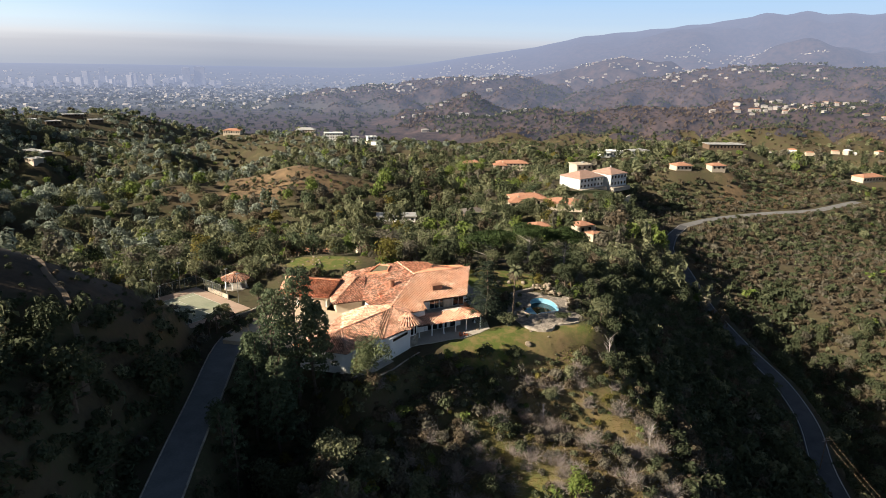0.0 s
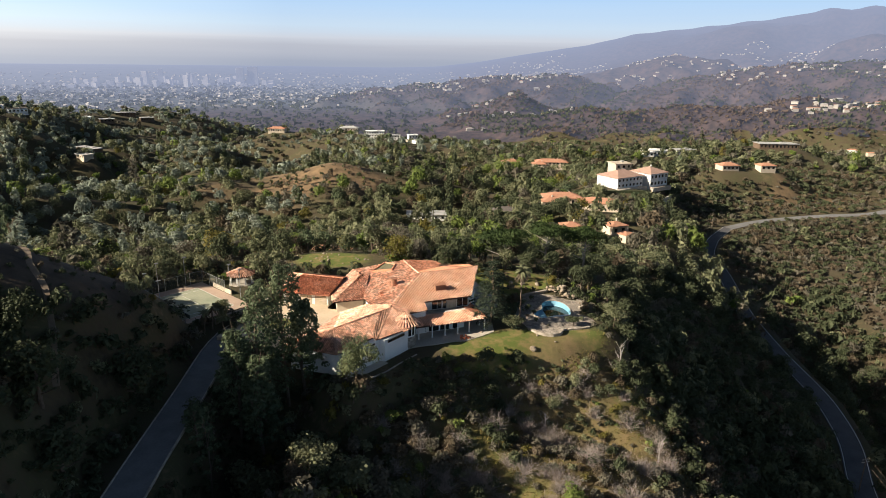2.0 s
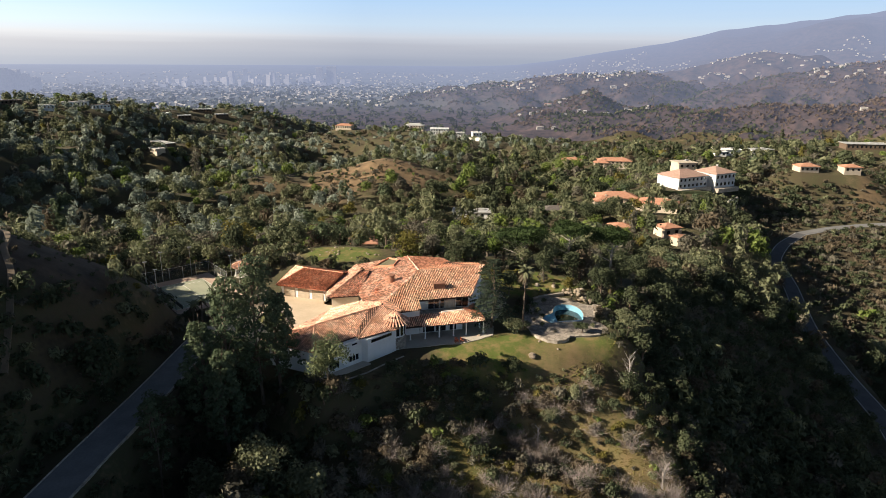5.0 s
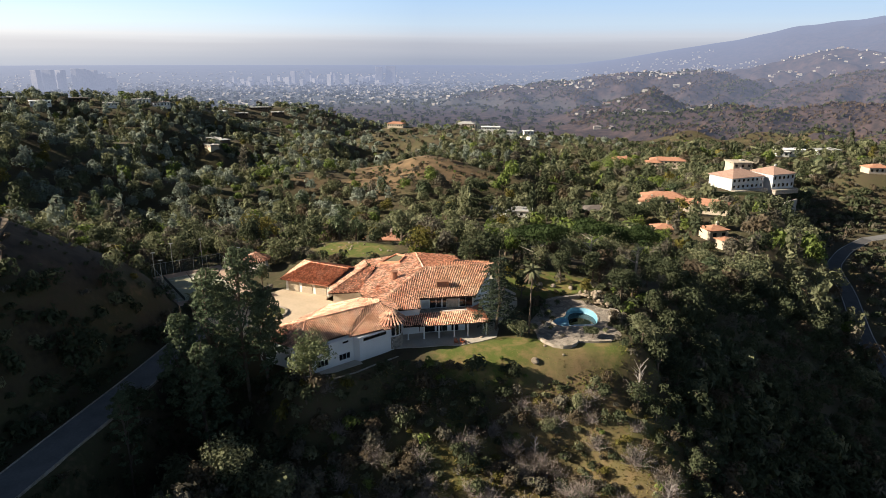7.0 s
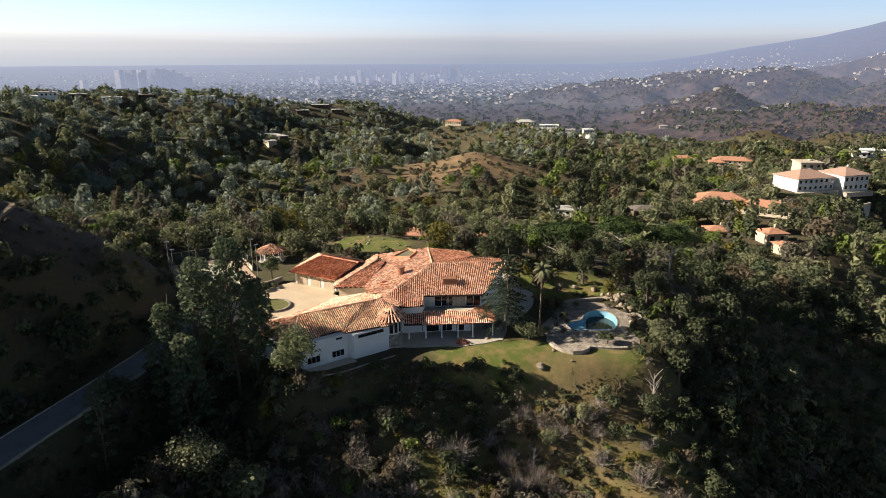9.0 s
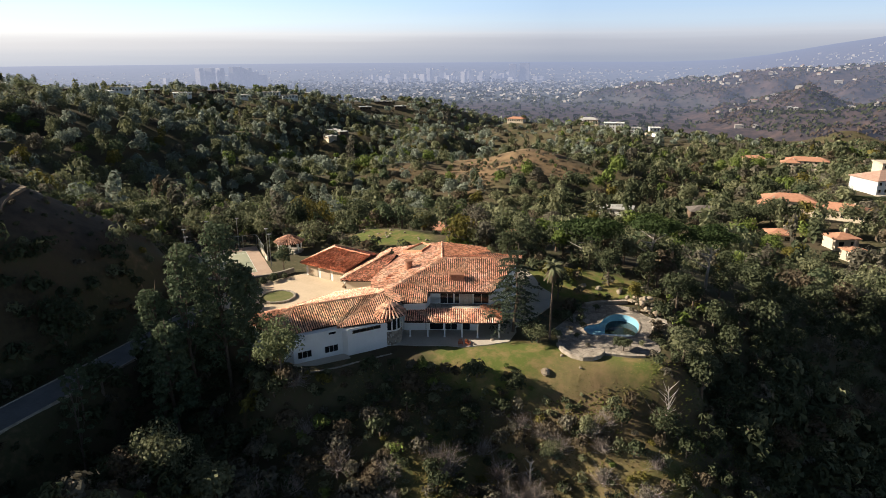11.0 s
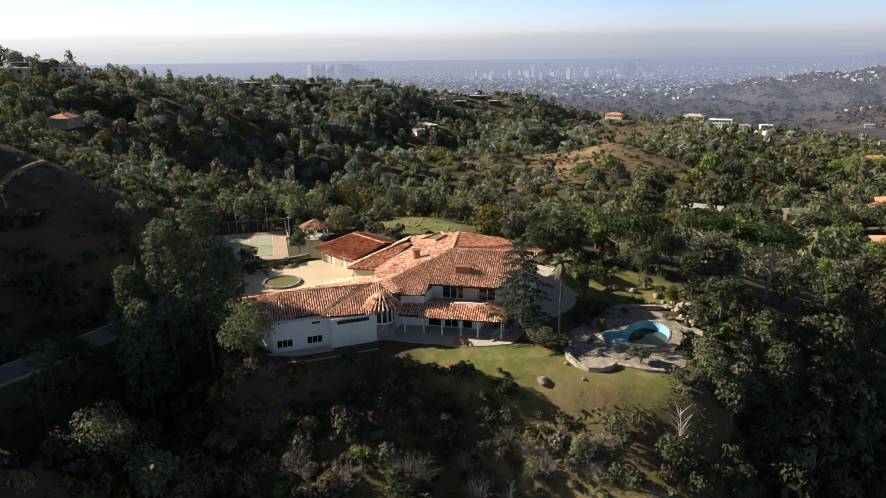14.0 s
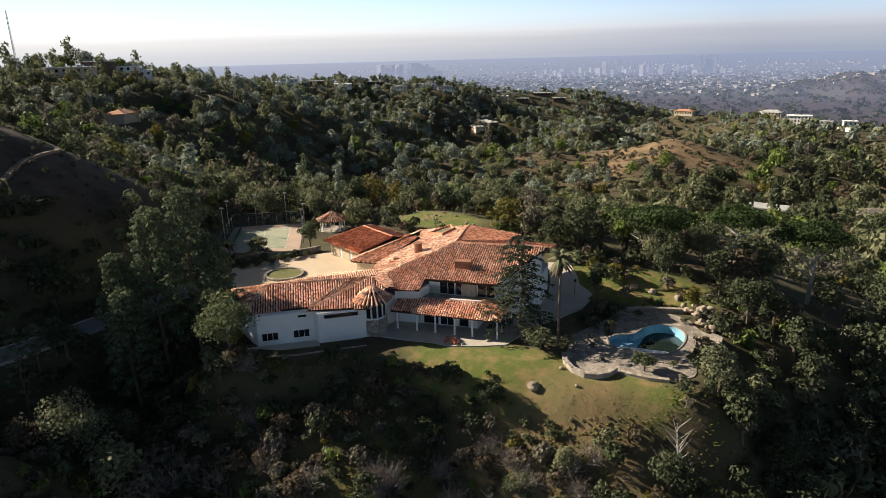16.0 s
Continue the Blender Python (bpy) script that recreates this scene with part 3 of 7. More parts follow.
def roof(parent, poly, tiles=M_tile, thick=0.24, label="", name="roof", singles=0, edges=(), under=M_under):
    """A roof slope over a polygon of (x, y, z): a slab with courses of barrel tiles, and ridge tiles along some edges."""
    p = np.array(poly, float)
    c = p.mean(0)
    n = np.linalg.svd(p - c)[2][2]
    n = n * np.sign(n[2])
    down = np.array([n[0] * n[2], n[1] * n[2], -(n[0] ** 2 + n[1] ** 2)])
    down /= np.linalg.norm(down)
    across = np.cross(n, down)
    bm = bmesh.new()
    top = [bm.verts.new(v) for v in p]
    low = [bm.verts.new(v - np.array((0, 0, thick))) for v in p]
    bm.faces.new(top)
    bm.faces.new(low[::-1])
    k = len(p)
    for i in range(k):
        bm.faces.new((top[i], low[i], low[(i + 1) % k], top[(i + 1) % k]))
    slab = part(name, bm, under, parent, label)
    q = np.stack([(p - c) @ across, (p - c) @ down], 1)
    a = np.arange(q[:, 0].min() + 0.17, q[:, 0].max(), TILE_W)
    b = np.arange(q[:, 1].min() + 0.2, q[:, 1].max() + 0.1, TILE_L * 0.86)
    ga, gb = [g.ravel() for g in np.meshgrid(a, b)]
    ok = inside(ga, gb - 0.12, [tuple(v) for v in q])
    ga, gb = ga[ok], gb[ok]
    if not len(ga):
        return slab
    rs = np.random.RandomState(int(abs(c[0] * 13 + c[1] * 7)) % 9999)
    lift = rs.uniform(0.0, 0.035, len(ga))
    ga, gb = ga + rs.uniform(-0.02, 0.02, len(ga)), gb + rs.uniform(-0.03, 0.03, len(ga))
    centres = c + ga[:, None] * across + gb[:, None] * down + n * (lift[:, None] + 0.01)
    order = np.argsort(centres[:, 1])
    one, rest = order[:singles], order[singles:]
    axes = np.stack([across, -down, n])
    local = TILE_V @ axes
    if len(rest):
        v = (centres[rest][:, None, :] + local[None]).reshape(-1, 3)
        f = (TILE_F[None] + (np.arange(len(rest)) * len(TILE_V))[:, None, None]).reshape(-1, 4)
        ob = part("roof_tiles", mesh_np("roof_tiles", v, f, [tiles]), tiles, slab)
        ob["kind"] = "stuff"
    turn = Matrix([list(r) for r in axes.T]).to_4x4()
    for i in one:
        t = new("roof_tile", tile_me[tiles.name])
        t.parent = slab
        t.matrix_basis = Matrix.Translation(centres[i]) @ turn
    for i, j in edges:
        s, e = Vector(p[i]), Vector(p[j])
        cnt = max(2, int((e - s).length / 0.45))
        bm = bmesh.new()
        for m in range(cnt):
            s0, s1 = s.lerp(e, m / cnt), s.lerp(e, (m + 1.12) / cnt)
            tube(bm, s0 + Vector((0, 0, 0.04)), s1 + Vector((0, 0, 0.07)), 0.2, 0.17, 8)
        part("ridge_tiles", bm, tiles, slab)
    return slab


def plane_main(x, y):
    return 6.45 + 0.335 * ((Vector((x, y)) - F0).dot(V))


def plane_west(x, y):
    return 0.2593 * x + 0.1654 * y - 15.33


def plane_dark(x, y):
    return 10.05 - 0.185 * (x + 11.7) - 0.057 * (y - 171.6)


def on(fn, pts):
    return [(x, y, fn(x, y)) for x, y in pts]


A_, B_, C_ = (-11.7, 171.6), (-6.9, 162.7), (-11.1, 150.6)
ridge_end = (6.8, 169.7)
EAVE_R = 11.4
roof(house, on(plane_main, [B_, ridge_end, uv(EAVE_R, 0.0), uv(0, 0), uv(-0.1, -2.6), uv(-4.4, -2.9), C_]), singles=150, edges=((0, 1), (6, 0)))
roof(house, [(-6.9, 162.7, plane_main(-6.9, 162.7)), (6.8, 169.7, plane_main(6.8, 169.7) - 0.02), (4.6, 175.4, 7.6), (-3.0, 174.8, 8.4)], M_tile_red)
roof(house, on(plane_west, [A_, B_, C_, (-16.5, 152.3), (-18.7, 156.0), (-19.4, 166.4), (-24.4, 172.4)]), edges=((0, 1),))
# slope turned from the sun: its shade is put in with the darker, redder tile
roof(house, on(plane_dark, [A_, (-4.6, 177.2), (-1.9, 174.7), (-0.4, 166.6), B_]), M_tile_red)
roof(house, [(-25.6, 155.0, 4.6), (-18.7, 156.0, 5.35), (-19.2, 166.4, 7.6), (-21.1, 165.8, 7.9)], edges=((0, 3),))
roof(house, [(-25.6, 155.0, 4.6), (-21.1, 165.8, 7.9), (-24.4, 172.4, 6.7), (-28.0, 163.0, 4.9)])
# garage wing
GO, GO2 = (-35.7, 166.7, 6.95), (-25.5, 165.2, 6.95)
roof(house, [(-39.8, 159.7, 4.9), (-27.3, 158.4, 4.9), GO2, GO], M_tile_new, singles=60, edges=((2, 3), (3, 0)), under=M_tile_red)
roof(house, [(-39.8, 159.7, 4.9), GO, (-41.0, 173.2, 4.9)], edges=((1, 2),))
roof(house, [GO, GO2, (-24.0, 172.0, 4.9), (-41.0, 173.2, 4.9)], M_tile_red)
# bedroom wing
Mv, Lv = (-20.5, 135.5, 6.8), (-11.35, 147.7, 6.75)
wc, wb, Nv = (-18.6, 129.2, 4.4), (-29.8, 132.2, 4.4), (-13.0, 137.4, 4.42)
roof(house, [wc, Nv, (-13.3, 145.1, 6.76), Mv], singles=50, edges=((2, 3), (3, 0)))
roof(house, [wc, Mv, wb], edges=((1, 2),))
wk, wj = (-22.3, 149.3, 4.6), (-25.2, 139.8, 4.5)
roof(house, [Mv, Lv, (-11.1, 150.6, 6.6), (-16.8, 153.6, 5.2)])
roof(house, [Mv, (-16.8, 153.6, 5.2), wk])
roof(house, [Mv, wk, wj])
roof(house, [Mv, wj, wb], edges=((0, 2),))
Np, Rp = (-12.2, 136.3, 4.55), (-5.9, 143.2, 4.3)
Lp = (-11.1, 147.6, 6.95)
roof(house, [Np, Rp, (-7.4, 147.2, 6.0), Lp], singles=40, edges=((3, 0),))
roof(house, [Np, Lp, (-13.9, 145.2, 6.8), (-13.6, 138.0, 4.6)])
roof(house, [Lp, (-7.4, 147.2, 6.0), (-6.9, 148.6, 6.0), (-11.1, 150.6, 6.7)])
# garden porch
pl = (-5.7, 146.6, 2.95)
gr = (9.6, 154.0, 2.9)
pt_l, pt_r = (-7.0, 149.7, 4.0), (4.6, 155.6, 4.0)
roof(house, [pl, gr, pt_r, pt_l], edges=((1, 2),))
gr2, pt_r2 = (5.4, 162.6, 2.9), (2.6, 161.0, 4.0)
roof(house, [gr, gr2, pt_r2, pt_r], M_tile_red)


def wall(outline, z0, z1, mat=M_stucco, name="wall", label=""):
    bm = bmesh.new()
    prism(bm, outline, z0, z1)
    return part(name, bm, mat, house, label)


wall([(-16.4, 130.1), (-11.9, 137.0), (-10.6, 136.8), (-6.4, 143.2), (-7.6, 150.2), (-16.2, 152.8), (-21.8, 148.8), (-24.7, 139.8), (-28.6, 132.7)], -0.8, 4.25)
wall([uv(0.3, 0.9), uv(10.9, 0.9), (6.2, 168.9), (3.6, 174.6), (-4.6, 176.6), (-11.6, 171.0), (-18.3, 156.2), (-14.5, 151.0), uv(-4.0, -1.6)], -0.2, 5.2)
wall([uv(0.3, 0.9), uv(10.9, 0.9), uv(10.9, 2.0), uv(0.3, 2.0)], 3.9, 6.6)
# gable end under the garden slope
bm = bmesh.new()
g_a, g_b = Vector(uv(10.9, 0.95)), Vector((6.2, 168.9))
g_n = Vector((-(g_b - g_a).y, (g_b - g_a).x)).normalized() * 0.35
g_lo = [bm.verts.new((q.x, q.y, 5.0)) for q in (g_a, g_b, g_b + g_n, g_a + g_n)]
g_hi = [bm.verts.new((q.x, q.y, plane_main(q.x, q.y) - 0.26)) for q in (g_a, g_b, g_b + g_n, g_a + g_n)]
bm.faces.new(g_lo[::-1])
bm.faces.new(g_hi)
for i in range(4):
    j = (i + 1) % 4
    bm.faces.new((g_lo[i], g_lo[j], g_hi[j], g_hi[i]))
part("gable_wall", bm, M_stucco, house)
wall([uv(-4.2, -2.4), uv(-0.4, -2.2), uv(0.3, 0.95), uv(-4.2, 1.2)], -0.1, 5.45)
wall([(-6.8, 149.6), (4.4, 155.0), (2.4, 160.6), (-8.0, 155.5)], -0.1, 3.9)
wall([(-39.0, 160.6), (-27.9, 159.4), (-26.0, 171.0), (-40.2, 172.4)], 1.6, 4.75)
wall([(-25.0, 155.9), (-19.0, 156.7), (-19.0, 165.0), (-27.2, 163.2)], 1.6, 4.7, M_cream)

# balcony deck and its low parapet
bm = bmesh.new()
prism(bm, [(-7.0, 149.9), (4.6, 155.9), (2.6, 161.0), uv(0.2, 0.85)], 3.86, 3.95)
part("balcony_deck", bm, M_flag, house, "grey paved balcony deck")
bm = bmesh.new()
a, b = Vector((0.2, 153.4)), Vector((4.6, 155.75))
prism(bm, [(a.x, a.y), (b.x, b.y), (b.x - 0.13, b.y + 0.27), (a.x - 0.13, a.y + 0.27)], 3.9, 4.25)
part("parapet", bm, M_trim, house, "white balcony parapet")


def window(parent, at, along, width, high, panes=3, mat=M_trim, name="window", out=0.06):
    """A framed window whose lower left corner is at at; along: the wall's direction, with the outside on its right."""
    al = Vector((along[0], along[1], 0)).normalized()
    nrm = Vector((al.y, -al.x, 0))
    m = Matrix((( al.x, nrm.x, 0, at[0]), (al.y, nrm.y, 0, at[1]), (0, 0, 1, at[2]), (0, 0, 0, 1)))
    bm = bmesh.new()
    t = 0.07
    for x, z, w, h in ((width / 2, 0, width + 2 * t, t), (width / 2, high, width + 2 * t, t), (0, 0, t, high), (width, 0, t, high)):
        box(bm, (w, 0.14, h), m=m @ Matrix.Translation((x, out, z + h / 2)))
    for i in range(1, panes):
        box(bm, (0.06, 0.11, high), m=m @ Matrix.Translation((width * i / panes, out, high / 2)))
    fr = part(name, bm, mat, parent)
    for i in range(panes):
        bm = bmesh.new()
        box(bm, (width / panes - 0.04, 0.03, high - 0.03), m=m @ Matrix.Translation((width * (i + 0.5) / panes, out - 0.01, high / 2)))
        part("pane", bm, M_glass, fr)
    return fr


wing_d = Vector((-11.9 + 16.4, 137.0 - 130.1)).normalized()


def wing_at(d, z):
    return (-16.4 + wing_d.x * d, 130.1 + wing_d.y * d, z)


window(house, wing_at(0.6, 0.35), wing_d, 2.3, 1.2, 3)
window(house, wing_at(5.1, 0.35), wing_d, 2.3, 1.2, 3)
window(house, wing_at(5.9, 3.45), wing_d, 1.3, 0.45, 1)
w2 = Vector((-6.4 + 10.6, 143.2 - 136.8)).normalized()
window(house, (-10.6 + w2.x * 0.9, 136.8 + w2.y * 0.9, 3.35), w2, 4.9, 0.5, 4, M_wood)
# upper glazing behind the balcony
for start, width, n in ((2.1, 2.6, 2), (4.5, 1.1, 1), (8.2, 2.7, 2)):
    p = uv(start, 0.9)
    window(house, (p[0], p[1], 3.98), U, width, 2.15, n)
# ground-floor glazing in the porch
pd = Vector((4.4 + 6.8, 155.0 - 149.6)).normalized()
for start, width, n in ((1.0, 2.3, 2), (3.9, 2.4, 1), (6.6, 2.2, 2), (9.6, 1.5, 1)):
    window(house, (-6.8 + pd.x * start, 149.6 + pd.y * start, 0.1), pd, width, 2.1, n)

# porch posts with caps and bases
def post(at, high=2.75):
    bm = bmesh.new()
    box(bm, (0.34, 0.34, 0.18), at, 25.6, 0.02)
    box(bm, (0.24, 0.24, high), at, 25.6, 0.02)
    box(bm, (0.36, 0.36, 0.16), (at[0], at[1], at[2] + high - 0.16), 25.6, 0.02)
    return part("porch_post", bm, M_trim, house)


J_, H_ = Vector((-5.0, 147.3)), Vector((9.0, 154.0))
for s in (0.0, 0.2, 0.39, 0.585, 0.76, 1.0):
    p = J_.lerp(H_, s)
    post((p.x, p.y, 0.0))
for s in (0.34, 0.68, 1.0):
    p = H_.lerp(Vector((5.6, 161.4)), s)
    post((p.x, p.y, 0.0))
bm = bmesh.new()
d = (H_ - J_)
mid = (H_ + J_) / 2
box(bm, (d.length + 0.5, 0.28, 0.3), (mid.x, mid.y, 2.6), 25.6, 0.02)
part("porch_beam", bm, M_trim, house, "white porch beam")

# chimneys
bm = bmesh.new()
tube(bm, (-12.2, 159.1, 6.3), (-12.2, 159.1, 9.5), 0.72, 0.68, 12)
ch = part("chimney", bm, M_brick, house, "red brick chimney")
bm = bmesh.new()
tube(bm, (-12.2, 159.1, 9.4), (-12.2, 159.1, 9.62), 0.82, 0.82, 12)
part("cap", bm, M_brick, ch)
bm = bmesh.new()
cx, cy = uv(5.1, 3.6)
box(bm, (2.5, 1.2, 4.1), (cx, cy, 4.6), 25.6, 0.05)
ch = part("chimney", bm, M_brick, house, "wide brick chimney on the garden slope")
bm = bmesh.new()
box(bm, (2.7, 1.4, 0.16), (cx, cy, 8.66), 25.6, 0.03)
part("cap", bm, M_brick, ch)
bm = bmesh.new()
cx, cy = uv(6.8, 0.75)
box(bm, (2.3, 0.5, 2.5), (cx, cy, 3.95), 25.6, 0.05)
part("chimney_breast", bm, M_stone, house, "stone chimney breast on the balcony")
for cx, cy in ((-14.6, 156.2), (-14.3, 155.0)):
    bm = bmesh.new()
    box(bm, (0.85, 0.6, 0.55), (cx, cy, plane_west(cx, cy) - 0.1), 30, 0.03)
    part("roof_vent", bm, M_tile_red, house)

# roof well: a curb round a raised panel, the hole's shade painted as dark olive
M_wellshade = material("well_shade", ((0.09, 0.085, 0.05), (0.16, 0.145, 0.09)), 0.8, 0.9)
well = [(-18.9, 168.2), (-13.9, 166.9), (-13.5, 169.4), (-16.4, 171.7)]
wv = [Vector((x, y, plane_west(x, y))) for x, y in well]
wc_ = sum(wv, Vector()) / 4
bm = bmesh.new()
rings_ = [[bm.verts.new(wc_ + (q - wc_) * k + Vector((0, 0, dz))) for q in wv] for k, dz in ((1.06, -0.1), (1.06, 0.62), (0.96, 0.62), (0.96, 0.2))]
for r0, r1 in zip(rings_, rings_[1:]):
    for i in range(4):
        bm.faces.new((r0[i], r0[(i + 1) % 4], r1[(i + 1) % 4], r1[i]))
rim = part("roof_well", bm, M_tile_red, house, "raised curb round a roof well")
bm = bmesh.new()
lo_ = [bm.verts.new(wc_ + (q - wc_) * 0.97 + Vector((0, 0, 0.24))) for q in wv]
hi_ = [bm.verts.new(wc_ + (q - wc_) * 0.97 + Vector((0, 0, 0.3))) for q in wv]
bm.faces.new(lo_[::-1])
bm.faces.new(hi_)
part("well_floor", bm, M_wellshade, rim, "dark olive panel painted as the shaded roof well")

# stair turret with a conical roof
tx, ty = -7.4, 144.6
bm = bmesh.new()
prism(bm, [(tx + 1.95 * math.cos(a), ty + 1.95 * math.sin(a)) for a in np.linspace(0, 2 * math.pi, 12, endpoint=False)], -0.5, 5.15)
tur = part("turret", bm, M_stucco, house, "round turret with tall windows over a stone base")
bm = bmesh.new()
rs = random.Random(5)
for row in range(6):
    for k in range(22):
        a = 2 * math.pi * (k + 0.5 * (row % 2)) / 22
        box(bm, (rs.uniform(0.42, 0.56), 0.22, rs.uniform(0.34, 0.42)), m=pose(tx + 1.98 * math.cos(a), ty + 1.98 * math.sin(a), row * 0.4 + 0.1, 0, 0, math.degrees(a) + 90))
part("stone_base", bm, M_stone, tur, "rubble stone base")
for k in range(8):
    a = radians(-160 + k * 25)
    al = Vector((-math.sin(a), math.cos(a)))
    px, py = tx + 1.93 * math.cos(a) - al.x * 0.36, ty + 1.93 * math.sin(a) - al.y * 0.36
    window(tur, (px, py, 2.55), al, 0.72, 2.4, 1, M_trim)
bm = bmesh.new()
ring = [bm.verts.new((tx + 2.85 * math.cos(a), ty + 2.85 * math.sin(a), 5.05)) for a in np.linspace(0, 2 * math.pi, 24, endpoint=False)]
tip = bm.verts.new((tx, ty, 7.2))
for i in range(24):
    bm.faces.new((ring[i], ring[(i + 1) % 24], tip))
bm.faces.new(ring[::-1])
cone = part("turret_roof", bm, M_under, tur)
bm = bmesh.new()
for k in range(26):
    a = 2 * math.pi * k / 26
    for s in range(6):
        r0, r1 = 2.95 - s * 0.45, 2.95 - (s + 1.1) * 0.45
        if s > 2 and k % 2:
            continue
        w = 0.19 if s < 3 else 0.2
        z0, z1 = 5.05 + (2.85 - r0) / 2.85 * 2.15, 5.05 + (2.85 - r1) / 2.85 * 2.15
        tube(bm, (tx + r0 * math.cos(a), ty + r0 * math.sin(a), z0 + 0.08), (tx + r1 * math.cos(a), ty + r1 * math.sin(a), z1 + 0.04), w, w * 0.72, 6)
part("turret_tiles", bm, M_tile, cone)

# garage doors
g0, g1 = Vector((-39.0, 160.6)), Vector((-27.9, 159.4))
gd = (g1 - g0).normalized()
for s in (0.7, 4.3, 7.9):
    bm = bmesh.new()
    c = g0 + gd * (s + 1.4)
    for k in range(5):
        box(bm, (2.8, 0.12, 0.43), (c.x - gd.y * -0.03, c.y - 0.05, 2.02 + k * 0.45), -6.2, 0.015)
    part("garage_door", bm, M_garage, house, "tan sectional garage door")

# ---- paving, pool and court ----
def slab(name, outline, z0, z1, mat, label, category, kind="structure"):
    bm = bmesh.new()
    prism(bm, outline, z0, z1)
    return tagged(part(name, bm, mat), label, category, kind=kind)


slab("pavement_motor_court", [(-46.5, 139.5), (-37.5, 138.0), (-31.5, 134.5), (-25.3, 140.0), (-22.4, 149.4), (-16.6, 153.4), (-19.0, 155.9), (-27.5, 157.5), (-28.2, 159.8), (-39.6, 161.0), (-44.0, 153.0)], 1.2, 2.03, M_court_pave,
     "broad sunlit concrete motor court", "paving")
slab("pavement_porch", [(-6.3, 143.0), (-2.0, 144.6), (2.6, 147.0), (5.0, 147.6), (8.6, 150.6), (11.2, 153.4), (10.8, 157.6), (8.0, 164.0), (-7.5, 150.0)], -0.7, 0.02, M_paving, "grey flagstone terrace along the porch", "paving")
slab("pavement_wing", [(-17.2, 128.6), (-13.0, 131.6), (-9.8, 136.2), (-11.5, 137.4), (-16.5, 130.2)], -1.0, -0.38, M_paving, "concrete patio under the bedroom wing", "paving")
slab("pavement_path", [(9.9, 176.0), (11.2, 176.0), (12.0, 172.0), (11.5, 165.5), (10.2, 160.0), (8.6, 158.0), (4.5, 164.0), (4.4, 173.2), (7.0, 173.4)], -0.6, 0.06, M_paving, "pale concrete side drive", "paving")
# the side drive climbs the bank behind the house
bm = bmesh.new()
edge_w, edge_e = [(-0.6, 180.6), (0.4, 179.3), (1.9, 177.6), (3.3, 175.8), (4.4, 173.6), (7.0, 173.2)], [(2.6, 183.0), (4.4, 181.1), (6.2, 179.7), (7.7, 178.2), (10.7, 177.5), (10.6, 175.2)]
grid = []
for k in range(26):
    u = min(k / 5, 4.999)
    i, f = int(u), u - int(u)
    pw, pe = [Vector(e[i]).lerp(Vector(e[i + 1]), f) for e in (edge_w, edge_e)]
    row = [pw.lerp(pe, j / 8) for j in range(9)]
    tops = [max(ground_z(q.x, q.y) + 0.12, 0.075) for q in row]
    grid.append([[bm.verts.new((q.x, q.y, z + dz)) for q, z in zip(row, tops)] for dz in (0, -0.5)])
for g0, g1 in zip(grid, grid[1:]):
    for j in range(8):
        bm.faces.new((g0[0][j], g0[0][j + 1], g1[0][j + 1], g1[0][j]))
    for j in (0, 8):
        bm.faces.new((g0[0][j], g1[0][j], g1[1][j], g0[1][j]))
bmesh.ops.recalc_face_normals(bm, faces=bm.faces[:])
tagged(part("pavement_ramp", bm, M_paving), "pale concrete drive climbing the bank behind the house", "paving", kind="structure")

# lower patio of flagstones round the pool
POOL = [(20.8, 165.0), (21.2, 167.0), (22.8, 168.8), (22.9, 171.6), (23.8, 174.2), (25.9, 175.2), (28.2, 173.9), (29.4, 171.4), (29.8, 168.4), (29.3, 165.7), (27.0, 164.6), (24.6, 163.9), (22.6, 163.2)]
PATIO = [(16.1, 161.0), (18.2, 156.7), (21.9, 154.2), (24.8, 154.1), (26.6, 156.2), (29.5, 157.2), (32.4, 158.6), (34.8, 161.9), (33.6, 165.2), (31.6, 167.2), (33.8, 172.0), (33.2, 175.4), (29.8, 176.2), (25.6, 179.4), (17.5, 177.5), (17.0, 170.0)]


def smooth_outline(pts, n=4):
    out = []
    for i in range(len(pts)):
        p0, p1, p2, p3 = [Vector(pts[(i + k) % len(pts)]) for k in (-1, 0, 1, 2)]
        for s in range(n):
            t = s / n
            out.append(tuple(0.5 * (2 * p1 + (p2 - p0) * t + (2 * p0 - 5 * p1 + 4 * p2 - p3) * t * t + (3 * p1 - p0 - 3 * p2 + p3) * t ** 3)))
    return out


pool_line = smooth_outline(POOL)
patio_line = smooth_outline(PATIO)
bm = bmesh.new()
for line_, z_ in ((patio_line, -0.3), (pool_line, -0.3)):
    vs = [bm.verts.new((x, y, z_)) for x, y in line_]
    for i in range(len(vs)):
        bm.edges.new((vs[i], vs[(i + 1) % len(vs)]))
bmesh.ops.triangle_fill(bm, use_beauty=True, use_dissolve=False, edges=bm.edges[:])
grown = bmesh.ops.extrude_face_region(bm, geom=bm.faces[:])
for v in grown["geom"]:
    if isinstance(v, bmesh.types.BMVert):
        v.co.z = -1.2
tagged(part("pavement_pool", bm, M_flag), "worn flagstone patio round the swimming pool", "paving", kind="structure")
pool = new("swimming_pool")
tagged(pool, "half-drained kidney-shaped pool with blue plaster and murky water", "pool")
cx, cy = np.mean([p[0] for p in pool_line]), np.mean([p[1] for p in pool_line])


def pool_depth(x, y):
    """How deep the basin is under its coping: shallow in the west, deep in the north-east."""
    return 0.75 + 1.5 * float(smooth_step(22.5, 26.5, x + 0.25 * (y - 167)))


